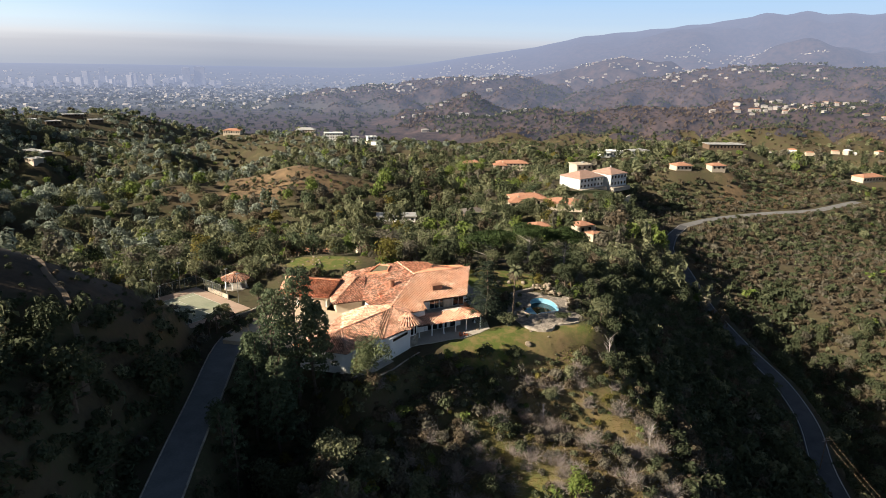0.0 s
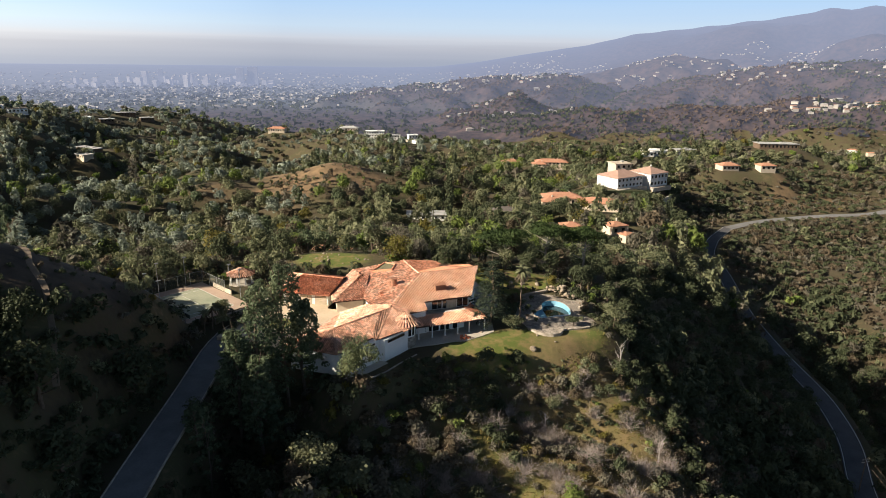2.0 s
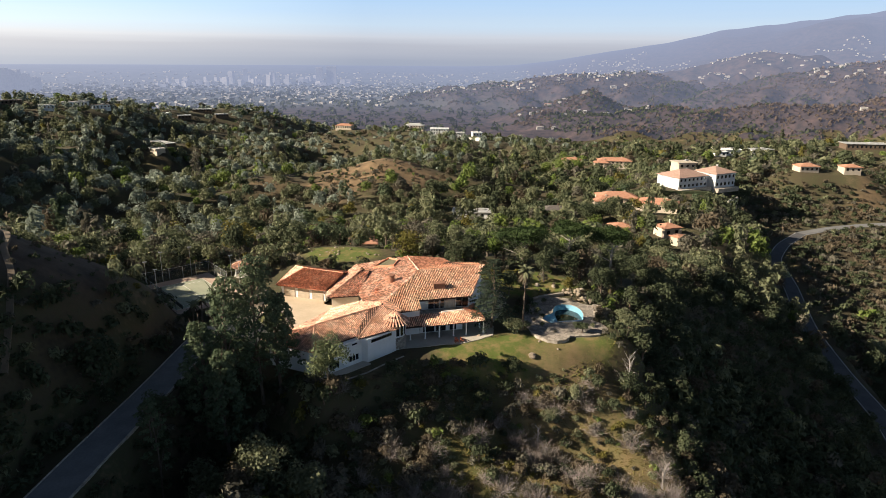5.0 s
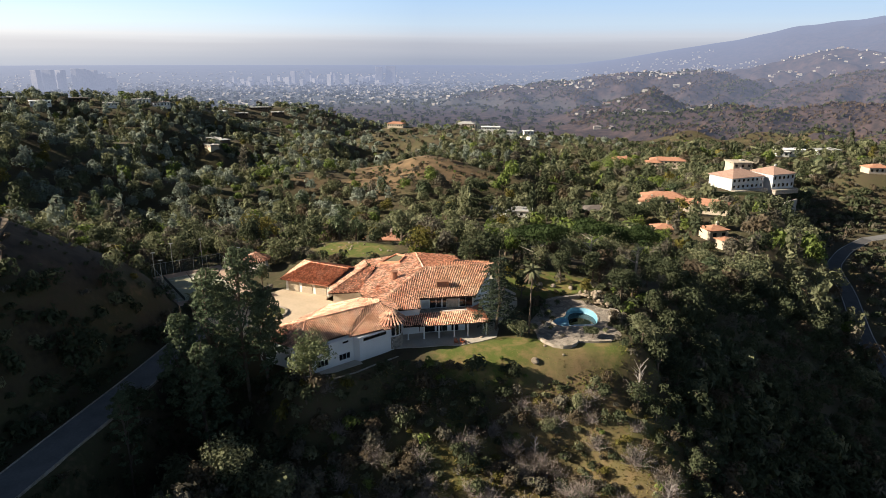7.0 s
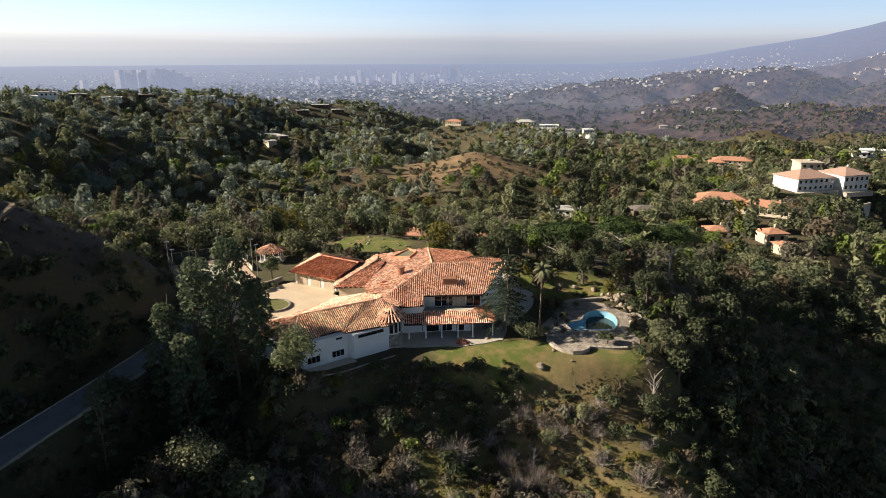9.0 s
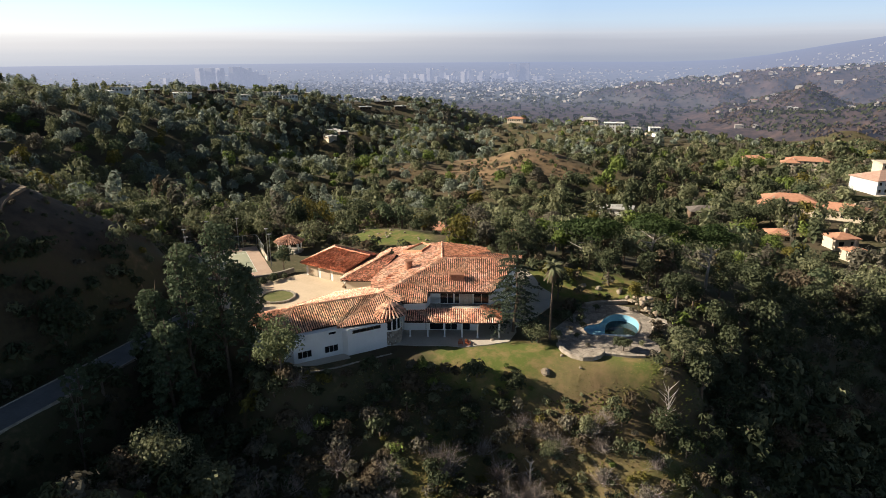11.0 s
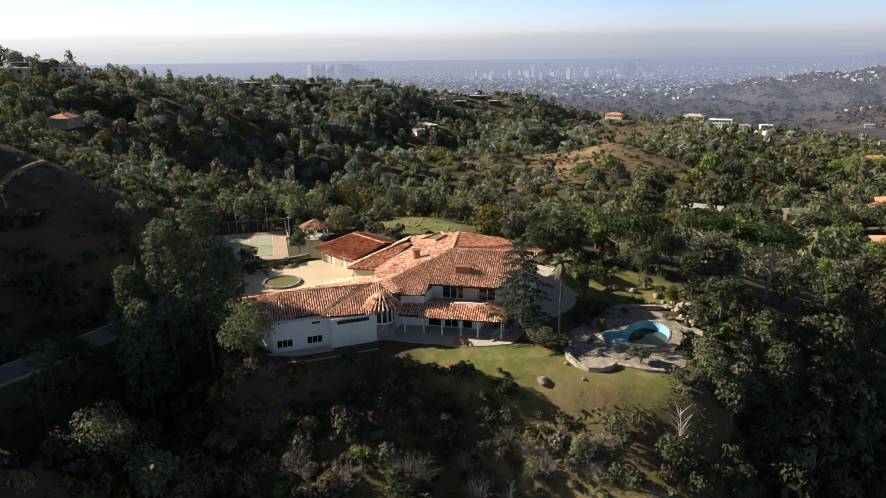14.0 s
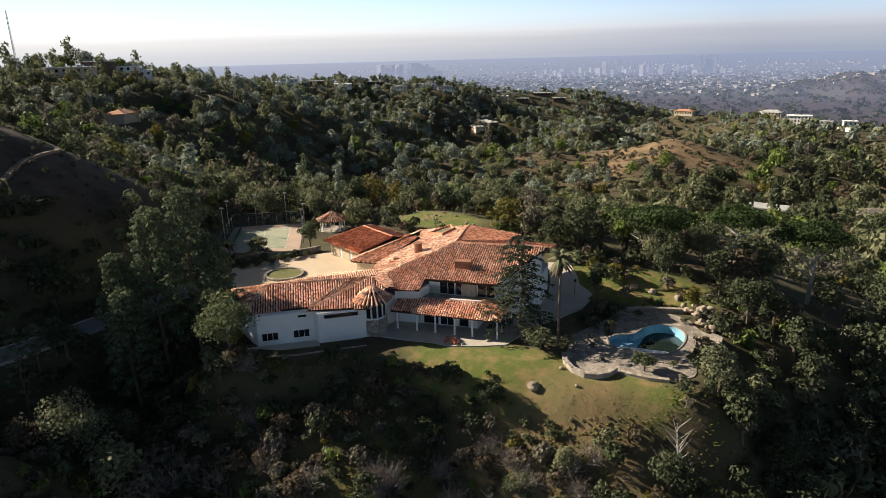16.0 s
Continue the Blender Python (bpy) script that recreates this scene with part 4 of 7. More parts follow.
def loop_sheet(bm, rings):
    """Sheets between outlines shrunk by k about the pool's middle, at height z or at a share of the depth."""
    vs = []
    for k, z in rings:
        row = []
        for x, y in pool_line:
            qx, qy = cx + (x - cx) * k, cy + (y - cy) * k
            row.append(bm.verts.new((qx, qy, z if z > -0.35 else -0.24 + z * pool_depth(qx, qy))))
        vs.append(row)
    n = len(pool_line)
    for a, b in zip(vs, vs[1:]):
        for i in range(n):
            bm.faces.new((a[i], a[(i + 1) % n], b[(i + 1) % n], b[i]))
    return vs


bm = bmesh.new()
loop_sheet(bm, ((1.045, -0.31), (1.045, -0.21), (0.995, -0.21), (0.985, -0.3)))
part("coping", bm, M_flag, pool, "pale stone pool coping")
bm = bmesh.new()
vs = loop_sheet(bm, ((0.998, -0.24), (0.985, -0.5), (0.95, -0.8), (0.85, -0.95), (0.4, -1.0)))
bm.faces.new(vs[-1])
part("basin", bm, M_pool, pool)
bm = bmesh.new()
wvs = [[bm.verts.new((cx + (x - cx) * 0.97, cy + (y - cy) * 0.97, z)) for x, y in pool_line] for z in (-1.62, -1.6)]
bm.faces.new(wvs[0][::-1])
bm.faces.new(wvs[1])
part("murky_water", bm, M_murk, pool, "dark stagnant water in the deep end")
bm = bmesh.new()
prism(bm, smooth_outline([(23.6, 163.9), (25.0, 165.3), (27.0, 166.0), (28.9, 166.9), (29.2, 166.0), (27.0, 165.0), (24.6, 164.1)]), -1.4, -0.5)
part("pool_step", bm, M_poolwhite, pool, "white sunlit pool step")


def low_wall(path, half, z0, z1, mat=M_stone, name="garden_wall", label="low curved stone garden wall"):
    p = [Vector(q) for q in path]
    left, right = [], []
    for i, q in enumerate(p):
        d = (p[min(i + 1, len(p) - 1)] - p[max(i - 1, 0)]).normalized()
        nrm = Vector((-d.y, d.x)) * half
        left.append(q + nrm)
        right.append(q - nrm)
    thing = new(name)
    tagged(thing, label, "wall")
    bm = bmesh.new()
    prism(bm, [tuple(q) for q in left + right[::-1]], z0, z1)
    part("core", bm, mat, thing)
    for i in range(len(p) - 1):
        a, b = p[i], p[i + 1]
        k = max(1, int((b - a).length / 0.6))
        for s in range(k):
            c = a.lerp(b, (s + 0.5) / k)
            bm = bmesh.new()
            ang = math.degrees(math.atan2(b.y - a.y, b.x - a.x))
            box(bm, ((b - a).length / k - 0.03, half * 2 + 0.1, 0.13), (c.x, c.y, z1 + 0.004), ang, 0.02)
            part("coping_stone", bm, M_stone, thing)
    return thing


low_wall([(19.0, 156.2), (20.4, 154.4), (22.4, 153.2), (24.3, 153.0), (25.6, 153.7), (26.4, 155.0), (26.6, 156.8)], 0.28, -1.6, 0.2)
low_wall([(32.0, 170.0), (33.1, 171.0), (33.8, 172.7), (33.3, 174.4), (31.8, 174.8)], 0.25, -1.0, 0.25, label="curved stone planter wall beside the pool")
low_wall([(18.0, 175.6), (19.5, 177.5), (22.2, 179.4), (25.0, 181.0)], 0.3, -0.8, 0.35, label="stone retaining wall behind the pool patio")
low_wall([(28.0, 157.0), (30.6, 157.6), (33.0, 158.8)], 0.25, -1.6, -0.1, label="low stone edge below the pool patio")
low_wall([(-49.6, 146.2), (-47.6, 150.4), (-45.0, 153.6), (-43.2, 157.4), (-42.6, 160.6)], 0.22, 1.0, 2.9, M_stone, label="rough stone wall between the motor court and sports court")
low_wall([(-13.0, 128.6), (-9.6, 132.6), (-7.6, 136.2), (-4.5, 141.0)], 0.15, -2.4, -0.5, M_stone, label="low retaining wall under the house")

# round planter in the motor court
fp = new("round_planter")
tagged(fp, "round stone-edged grass planter in the motor court", "planter")
bm = bmesh.new()
fx, fy, fr = -35.0, 147.0, 3.3
for k in range(28):
    a = 2 * math.pi * k / 28
    box(bm, (0.7, 0.42, 0.42), (fx + fr * math.cos(a), fy + fr * math.sin(a), 2.0), math.degrees(a) + 90, 0.03)
part("rim", bm, M_stone, fp)
bm = bmesh.new()
prism(bm, [(fx + 3.3 * math.cos(a), fy + 3.3 * math.sin(a)) for a in np.linspace(0, 2 * math.pi, 28, endpoint=False)], 1.9, 2.22)
M_grass = material("lawn_grass", ((0.10, 0.12, 0.035), (0.16, 0.15, 0.06)), 0.8, 0.95, 0, 0.3)
part("grass_bed", bm, M_grass, fp)

# sports court
E1, E2 = Vector((0.797, -0.604)), Vector((-0.604, -0.797))
c0 = Vector((-64.2, 171.6))


def court(a, b):
    p = c0 + E1 * a + E2 * b
    return p.x, p.y


slab("pavement_court", [court(0, 0), court(23, 0), court(23, 16), court(0, 16)], 1.2, 2.05, M_pink_court, "faded red surround of a sports court", "court")
sc = new("sports_court")
tagged(sc, "green sports court with pale painted lines and a net", "court")
bm = bmesh.new()
prism(bm, [court(3.4, 3.0), court(20.4, 3.0), court(20.4, 15.6), court(3.4, 15.6)], 2.04, 2.062)
part("playing_surface", bm, M_green_court, sc)
for a0, b0, a1, b1 in ((3.4, 3.0, 20.4, 3.0), (3.4, 3.0, 3.4, 15.6), (20.4, 3.0, 20.4, 15.6), (18.6, 3.0, 18.6, 15.6), (5.2, 3.0, 5.2, 15.6), (5.2, 8.4, 18.6, 8.4), (11.9, 8.4, 11.9, 14.6)):
    p, q = Vector(court(a0, b0)), Vector(court(a1, b1))
    bm = bmesh.new()
    box(bm, ((q - p).length + 0.08, 0.1, 0.012), ((p.x + q.x) / 2, (p.y + q.y) / 2, 2.062), math.degrees(math.atan2(q.y - p.y, q.x - p.x)))
    part("line", bm, M_line, sc)
bm = bmesh.new()
p, q = Vector(court(2.6, 14.2)), Vector(court(21.0, 14.2))
box(bm, ((q - p).length, 0.04, 0.9), ((p.x + q.x) / 2, (p.y + q.y) / 2, 2.1), math.degrees(math.atan2(q.y - p.y, q.x - p.x)))
part("net", bm, M_screen, sc, "dark net")

fence = new("court_fence")
tagged(fence, "tall chain-link court fence with dark windscreen", "fence")
line = [court(23, 0.2), court(11, -0.2), court(0, -0.2), court(-0.3, 16), court(23, 16.2)]
M_mesh = material("chain_link", ((0.16, 0.18, 0.165), (0.24, 0.26, 0.245)), 1.0, 0.8, 0.2, 0)
mn = M_mesh.node_tree
tr = mn.nodes.new("ShaderNodeBsdfTransparent")
mx = mn.nodes.new("ShaderNodeMixShader")
mx.inputs[0].default_value = 0.1
mn.links.new(tr.outputs[0], mx.inputs[1])
mn.links.new(mn.nodes["Principled BSDF"].outputs[0], mx.inputs[2])
mn.links.new(mx.outputs[0], mn.nodes["Material Output"].inputs[0])
for (x0, y0), (x1, y1) in zip(line[1:], line[2:]):
    n = max(2, int(math.hypot(x1 - x0, y1 - y0) / 3))
    for i in range(n + 1):
        x, y = x0 + (x1 - x0) * i / n, y0 + (y1 - y0) * i / n
        bm = bmesh.new()
        tube(bm, (x, y, 1.6), (x, y, 5.1), 0.05, 0.05, 6)
        part("post", bm, M_metal, fence)
    ang = math.degrees(math.atan2(y1 - y0, x1 - x0))
    bm = bmesh.new()
    box(bm, (math.hypot(x1 - x0, y1 - y0), 0.02, 2.9), ((x0 + x1) / 2, (y0 + y1) / 2, 2.1), ang)
    part("mesh_panel", bm, M_mesh, fence)
    bm = bmesh.new()
    tube(bm, (x0, y0, 5.05), (x1, y1, 5.05), 0.035, 0.035, 6)
    part("top_rail", bm, M_metal, fence)
bm = bmesh.new()
p, q = Vector(court(5.0, -0.5)), Vector(court(13.5, -0.5))
box(bm, ((q - p).length, 0.3, 1.1), ((p.x + q.x) / 2, (p.y + q.y) / 2, 1.9), math.degrees(math.atan2(q.y - p.y, q.x - p.x)), 0.03)
tagged(part("garden_wall", bm, M_cream), "low cream practice wall at the court's edge", "wall")


def light_pole(x, y, z, top):
    th = new("court_light")
    th.location = (x, y, z)
    tagged(th, "tall grey court light pole with a flat lamp head", "light pole", "court lights")
    bm = bmesh.new()
    tube(bm, (0, 0, -0.3), (0, 0, top), 0.09, 0.06, 8)
    part("pole", bm, M_metal, th)
    bm = bmesh.new()
    box(bm, (0.9, 0.4, 0.18), (0.15, 0, top), 35, 0.03)
    part("lamp_head", bm, M_metal, th)
    return th


for a, b in ((-0.6, 4), (-0.6, 11), (5, 16.4), (12, 16.4), (12.5, -0.8), (17.5, -0.6)):
    p = court(a, b)
    light_pole(p[0], p[1], ground_z(*p), 7.4)

# gazebo
gz = new("gazebo")
gx, gy, gb = -54.0, 172.4, 2.0
gz.location = (gx, gy, gb)
tagged(gz, "octagonal gazebo with a terracotta tile roof on posts", "gazebo")
bm = bmesh.new()
prism(bm, [(3.3 * math.cos(a), 3.3 * math.sin(a)) for a in np.linspace(0, 2 * math.pi, 8, endpoint=False)], -0.9, 0.12)
part("floor_slab", bm, M_paving, gz)
for k in range(8):
    a = 2 * math.pi * k / 8
    bm = bmesh.new()
    box(bm, (0.26, 0.26, 2.5), (2.7 * math.cos(a), 2.7 * math.sin(a), 0.1), math.degrees(a), 0.02)
    part("post", bm, M_stucco, gz)
bm = bmesh.new()
ring = [bm.verts.new((3.7 * math.cos(a), 3.7 * math.sin(a), 2.45)) for a in np.linspace(0, 2 * math.pi, 8, endpoint=False)]
tip = bm.verts.new((0, 0, 4.1))
for i in range(8):
    bm.faces.new((ring[i], ring[(i + 1) % 8], tip))
bm.faces.new(ring[::-1])
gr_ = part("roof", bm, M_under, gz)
bm = bmesh.new()
for k in range(40):
    a = 2 * math.pi * (k + 0.5) / 40
    edge = 3.75 * math.cos(math.pi / 8) / math.cos((a % (math.pi / 4)) - math.pi / 8)
    for s in range(7):
        if (s > 3 and k % 2) or (s > 5 and k % 4):
            continue
        r0, r1 = edge * (1 - s / 7), edge * (1 - (s + 1.1) / 7)
        z0, z1 = 2.45 + 1.65 * s / 7, 2.45 + 1.65 * (s + 1.1) / 7
        tube(bm, (r0 * math.cos(a), r0 * math.sin(a), z0 + 0.08), (r1 * math.cos(a), r1 * math.sin(a), z1 + 0.05), 0.17, 0.13, 6)
part("tiles", bm, M_tile, gr_)

# ---- plants ----
q_dirs = {}   # each leaf cloud's outward directions, by which its clumps are shaded


def leaf_cloud(seed, n, r, z0, z1, leaf, lobes=7, spread=0.62, flat=0.5):
    """n leaf clumps, as quads (n, 4, 3), on the skins of some lobes that make up a crown of radius r from z0 to z1."""
    rs = np.random.RandomState(seed)
    hz, cz = (z1 - z0) / 2, (z0 + z1) / 2
    c = rs.normal(size=(lobes, 3))
    c /= np.linalg.norm(c, axis=1)[:, None]
    c *= rs.uniform(0.25, 1, (lobes, 1)) * spread
    c[0] = 0
    size = rs.uniform(0.28, 0.46, lobes)
    size[0] = 0.6
    k = rs.choice(lobes, n, p=size ** 2 / (size ** 2).sum())
    d = rs.normal(size=(n, 3))
    d /= np.linalg.norm(d, axis=1)[:, None]
    d[:, 2] = np.where(d[:, 2] < -0.35, -d[:, 2], d[:, 2])
    p = c[k] + d * (size[k] * rs.uniform(0.72, 1.05, n))[:, None]
    p = p * (r, r, hz * 1.05)
    p[:, 2] = np.maximum(p[:, 2], -hz) + cz
    q = quads(p, d, leaf * rs.uniform(0.6, 1.35, n), rs, flat)
    soft = d * (1, 1, hz and r / max(hz, 0.1)) + 0.45 * c[k] + rs.normal(size=(n, 3)) * 0.22
    q_dirs[id(q)] = (q, soft / np.linalg.norm(soft, axis=1)[:, None])
    return q


def quads(p, d, size, rs, wild=0.75):
    """A crooked quad at each place p, facing roughly d."""
    n = len(p)
    nrm = d + rs.normal(size=(n, 3)) * wild
    nrm /= np.linalg.norm(nrm, axis=1)[:, None]
    t = np.cross(nrm, rs.normal(size=(n, 3)))
    t /= np.linalg.norm(t, axis=1)[:, None] + 1e-9
    b = np.cross(nrm, t)
    s = size[:, None]
    w = rs.uniform(0.45, 0.9, (n, 1))
    return np.stack([p - t * s * 0.5 - b * s * w * 0.25, p + t * s * 0.1 - b * s * w * 0.6 + nrm * s * 0.12, p + t * s * 0.55 + b * s * w * 0.15, p - t * s * 0.05 + b * s * w * 0.6 + nrm * s * 0.1], 1)


def tri_cloud(q):
    """The same leaves as lighter three-cornered clumps."""
    c = q.mean(1, keepdims=True)
    return (c + (q[:, (0, 1, 2)] - c) * 1.12) if len(q) else q


def quad_mesh(name, q, mats, index=None, dirs=None):
    """A mesh of loose leaves; dirs are the directions in which they are shaded."""
    v = q.reshape(-1, 3)
    me = mesh_np(name, v, np.arange(len(v)).reshape(-1, q.shape[1]), mats, index)
    if dirs is None and id(q) in q_dirs:
        dirs = q_dirs[id(q)][1]
    if dirs is not None and len(me.vertices) == len(v):
        at = me.attributes.new("custom_normal", "FLOAT_VECTOR", "POINT")
        at.data.foreach_set("vector", np.repeat(dirs, q.shape[1], 0).astype(np.float32).ravel())
        me.update()
    return me


def trunk_mesh(name, high, r, seed, mat, limbs=5, lean=0.05, crown_r=2.0, start=0.45):
    rs = random.Random(seed)
    bm = bmesh.new()
    top = Vector((rs.uniform(-lean, lean) * high, rs.uniform(-lean, lean) * high, high * 0.8))
    mid = top * 0.5 + Vector((rs.uniform(-0.1, 0.1) * high * 0.5, 0, 0))
    tube(bm, (0, 0, -0.6), mid, r, r * 0.7, 7)
    tube(bm, mid, top, r * 0.7, r * 0.25, 6)
    for i in range(limbs):
        s = start + (0.95 - start) * i / limbs
        a = rs.uniform(0, 6.28)
        base = mid.lerp(top, (s - 0.5) * 2) if s > 0.5 else mid * (s * 2)
        reach = crown_r * rs.uniform(0.5, 0.85)
        tube(bm, base, base + Vector((math.cos(a) * reach, math.sin(a) * reach, high * rs.uniform(0.1, 0.25))), r * 0.4, r * 0.1, 5)
    me = bpy.data.meshes.new(name)
    bm.to_mesh(me)
    bm.free()
    me.materials.append(mat)
    return me


def twig_cloud(seed, n, r, high):
    """Bare branching twigs as thin quads."""
    rs = np.random.RandomState(seed)
    out = []
    for i in range(n):
        a, e = rs.uniform(0, 6.28), rs.uniform(0.45, 1.45)
        d = np.array([math.cos(a) * math.cos(e), math.sin(a) * math.cos(e), math.sin(e)])
        s = np.array([rs.normal() * 0.12 * r, rs.normal() * 0.12 * r, 0.0]) + d * high * rs.uniform(0, 0.35)
        for k in range(3):
            length = high * rs.uniform(0.25, 0.5)
            e1 = s + (d + rs.normal(size=3) * 0.28) * length
            w = np.cross(d, rs.normal(size=3))
            w = w / (np.linalg.norm(w) + 1e-9) * (0.022 - 0.005 * k)
            out.append([s - w, s + w, e1 + w * 0.5, e1 - w * 0.5])
            s = s + (e1 - s) * rs.uniform(0.4, 0.9)
            d = d + rs.normal(size=3) * 0.35
            d /= np.linalg.norm(d)
    return np.array(out)


def forest(name, x, y, protos, scale, kinds, label, category, sink=0.25, mats=None, ground_at=None):
    """One object of many plants: protos are quad clouds one metre in radius; kinds picks the leaf of each plant."""
    x, y, scale, kinds = map(np.asarray, (x, y, scale, kinds))
    rs = np.random.RandomState(len(x))
    z = (ground_at or height)(x, y) - sink
    which = rs.randint(0, len(protos), len(x))
    turn = rs.uniform(0, 6.28, len(x))
    tall = scale * rs.uniform(0.8, 1.25, len(x))
    allv, alli, alln = [], [], []
    for k, q in enumerate(protos):
        dirs = q_dirs[id(q)][1]
        q = tri_cloud(q)
        m = which == k
        if not m.any():
            continue
        c, s = np.cos(turn[m])[:, None, None], np.sin(turn[m])[:, None, None]
        sc, tl = scale[m][:, None, None], tall[m][:, None, None]
        px = (q[None, :, :, 0] * c - q[None, :, :, 1] * s) * sc + x[m][:, None, None]
        py = (q[None, :, :, 0] * s + q[None, :, :, 1] * c) * sc + y[m][:, None, None]
        pz = q[None, :, :, 2] * tl + z[m][:, None, None]
        allv.append(np.stack([px, py, pz], -1).reshape(-1, 3, 3))
        alli.append(np.repeat(kinds[m], len(q)))
        c, s = c[:, :, 0], s[:, :, 0]
        alln.append(np.stack([dirs[None, :, 0] * c - dirs[None, :, 1] * s, dirs[None, :, 0] * s + dirs[None, :, 1] * c, np.broadcast_to(dirs[None, :, 2], (len(c), len(dirs)))], -1).reshape(-1, 3))
    ob = new(name, quad_mesh(name, np.concatenate(allv), mats or LEAVES, np.concatenate(alli), np.concatenate(alln)))
    return tagged(ob, label, category, kind="stuff")


HOUSE_ZONES = [[(-17, 127), (-11, 130), (-2, 138), (7, 144.5), (9, 150), (-7, 143)], [(-7, 142), (17, 152), (19, 160), (9, 182), (-6, 181), (-28, 176), (-44, 176), (-47, 139), (-31, 131), (-17, 126.5), (-9, 131)], PATIO, [court(-2, -2), court(24, -2), court(24, 18), court(-2, 18)], [(-60, 166), (-42, 161), (-40, 176), (-57, 178)], [(-46, 179), (-18, 178), (-19, 192), (-44, 196)]]


# gardens of the houses beyond
CLEARINGS = [(v[0] + 8 * (40 - v[0]) / math.hypot(40 - v[0], 50 - v[1]), v[1] + 8 * (50 - v[1]) / math.hypot(40 - v[0], 50 - v[1]), 0.55 * v[2] + 4, 0.55 * v[2] + 4) for v in VILLAS + RIDGE_HOUSES] + [(96, 440, 24, 14), (-225, 935, 36, 12), (205, 534, 26, 8)]


def open_ground(x, y):
    """Which places may bear wild plants."""
    ok = np.ones(np.shape(x), bool)
    for zone in HOUSE_ZONES:
        ok &= ~inside(x, y, zone)
    for path, w in ((DRIVE, 4.6), (ROAD, 6.0), (ROAD_FAR, 6.5)):
        ok &= path_near(x, y, path)[0] > w
    for cx, cy, rx, ry in CLEARINGS:
        ok &= np.hypot((x - cx) / rx, (y - cy) / ry) > 1
    return ok


def jittered(x0, x1, y0, y1, step, seed):
    rs = np.random.RandomState(seed)
    gx, gy = np.meshgrid(np.arange(x0, x1, step), np.arange(y0, y1, step))
    gx = gx + rs.uniform(-0.5, 0.5, gx.shape) * step
    gy = gy + rs.uniform(-0.5, 0.5, gy.shape) * step
    return gx.ravel(), gy.ravel(), rs


def pick(rs, n, weights):
    w = np.array(weights, float)
    return rs.choice(len(w), n, p=w / w.sum())


OAK, OLIVE, SAGE, BRIGHT, BROWN, PINE, YELLOW, HAZED = range(8)
shrub_protos = [leaf_cloud(s, 100, 1.0, 0.0, 1.35, 0.36, 8, 0.66, 0.35) for s in (1, 2, 3, 4, 5)]
oak_protos = [leaf_cloud(s, 360, 1.0, 0.05, 1.9, 0.215, 15, 0.7, 0.3) for s in (11, 12, 13, 14)]
close_protos = [leaf_cloud(s, 330, 1.0, 0.0, 1.6, 0.22, 13, 0.6, 0.28) for s in (51, 52, 53, 54, 55)]
mid_protos = [leaf_cloud(s, 92, 1.0, 0.0, 1.55, 0.395, 9, 0.56, 0.25) for s in (21, 22, 23, 24)]
tall_protos = [leaf_cloud(s, 150, 0.62, 0.1, 2.6, 0.30, 12, 0.75, 0.35) for s in (26, 27)]
far_protos = [leaf_cloud(s, 34, 1.0, 0.0, 1.45, 0.58, 6, 0.55, 0.25) for s in (31, 32, 33)]

# near scrub on the slopes
x, y, rs = jittered(-105, 132, 66, 196, 2.5, 7)
keep = open_ground(x, y)
lawn, bare = lawn_at(x, y), bare_at(x, y)
patch = wave(x, y, 7, 1.5)
p = np.where(patch > -0.35, 0.92, 0.62)
p = np.where((x < -28) & (y < 132), 0.95, p)
p = np.where(lawn > 0.7, np.where(patch > 0.0, 0.55, 0.25), p)
p = np.where((x > -8) & (x < 34) & (y > 124) & (y < 146), np.maximum(p, 0.8), p)
p = np.where(oval(x, y, 19, 150.5, 22, 16, 5.6) < 1.0, 0.03, p)
p = np.where(bare > 0.5, np.where(patch > 0.1, 0.75, 0.45), p)
keep &= (rs.uniform(size=len(x)) < p) & ~((y < 84) & (x > 20))
x, y, bare = x[keep], y[keep], bare[keep]
r = rs.uniform(0.8, 2.5, len(x)) * np.where((bare > 0.5) & (y > 106), 0.36, 1.0) * np.where(x < 6, 1.15, np.where((x > 50) & (y < 196), 1.75, 0.95))
kind = pick(rs, len(x), (36, 16, 24, 5, 14, 0, 5))
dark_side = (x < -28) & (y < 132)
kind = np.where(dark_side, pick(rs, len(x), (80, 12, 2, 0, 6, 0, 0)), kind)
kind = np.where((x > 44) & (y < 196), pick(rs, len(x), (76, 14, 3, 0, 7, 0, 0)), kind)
hero = (x > -16) & (x < 62) & (y > 116) & (y < 152)
idx = np.nonzero(hero)[0]
idx = idx[np.argsort(-r[idx])][:150]
is_hero = np.zeros(len(x), bool)
is_hero[idx] = True
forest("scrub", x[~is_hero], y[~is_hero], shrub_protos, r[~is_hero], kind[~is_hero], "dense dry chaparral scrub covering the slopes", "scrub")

# lower brush filling the slopes between
xa, ya, rs = jittered(-78, 62, 68, 147, 2.1, 27)
keep = open_ground(xa, ya) & ((xa > -26) & (ya > 98) | (xa < -28) & (ya < 130)) & ((oval(xa, ya, 19, 150.5, 22, 16, 5.6) > 1.05) | (oval(xa, ya, 17, 152, 22, 15, 5.2) > 0.98) & (rs.uniform(size=len(xa)) < 0.5)) & (rs.uniform(size=len(xa)) < 0.82 + 0.3 * wave(xa, ya, 5, 2.0))
keep &= (bare_at(xa, ya) < 0.5) & ((lawn_at(xa, ya) < 0.4) | (rs.uniform(size=len(xa)) < 0.7))
xa, ya = xa[keep], ya[keep]
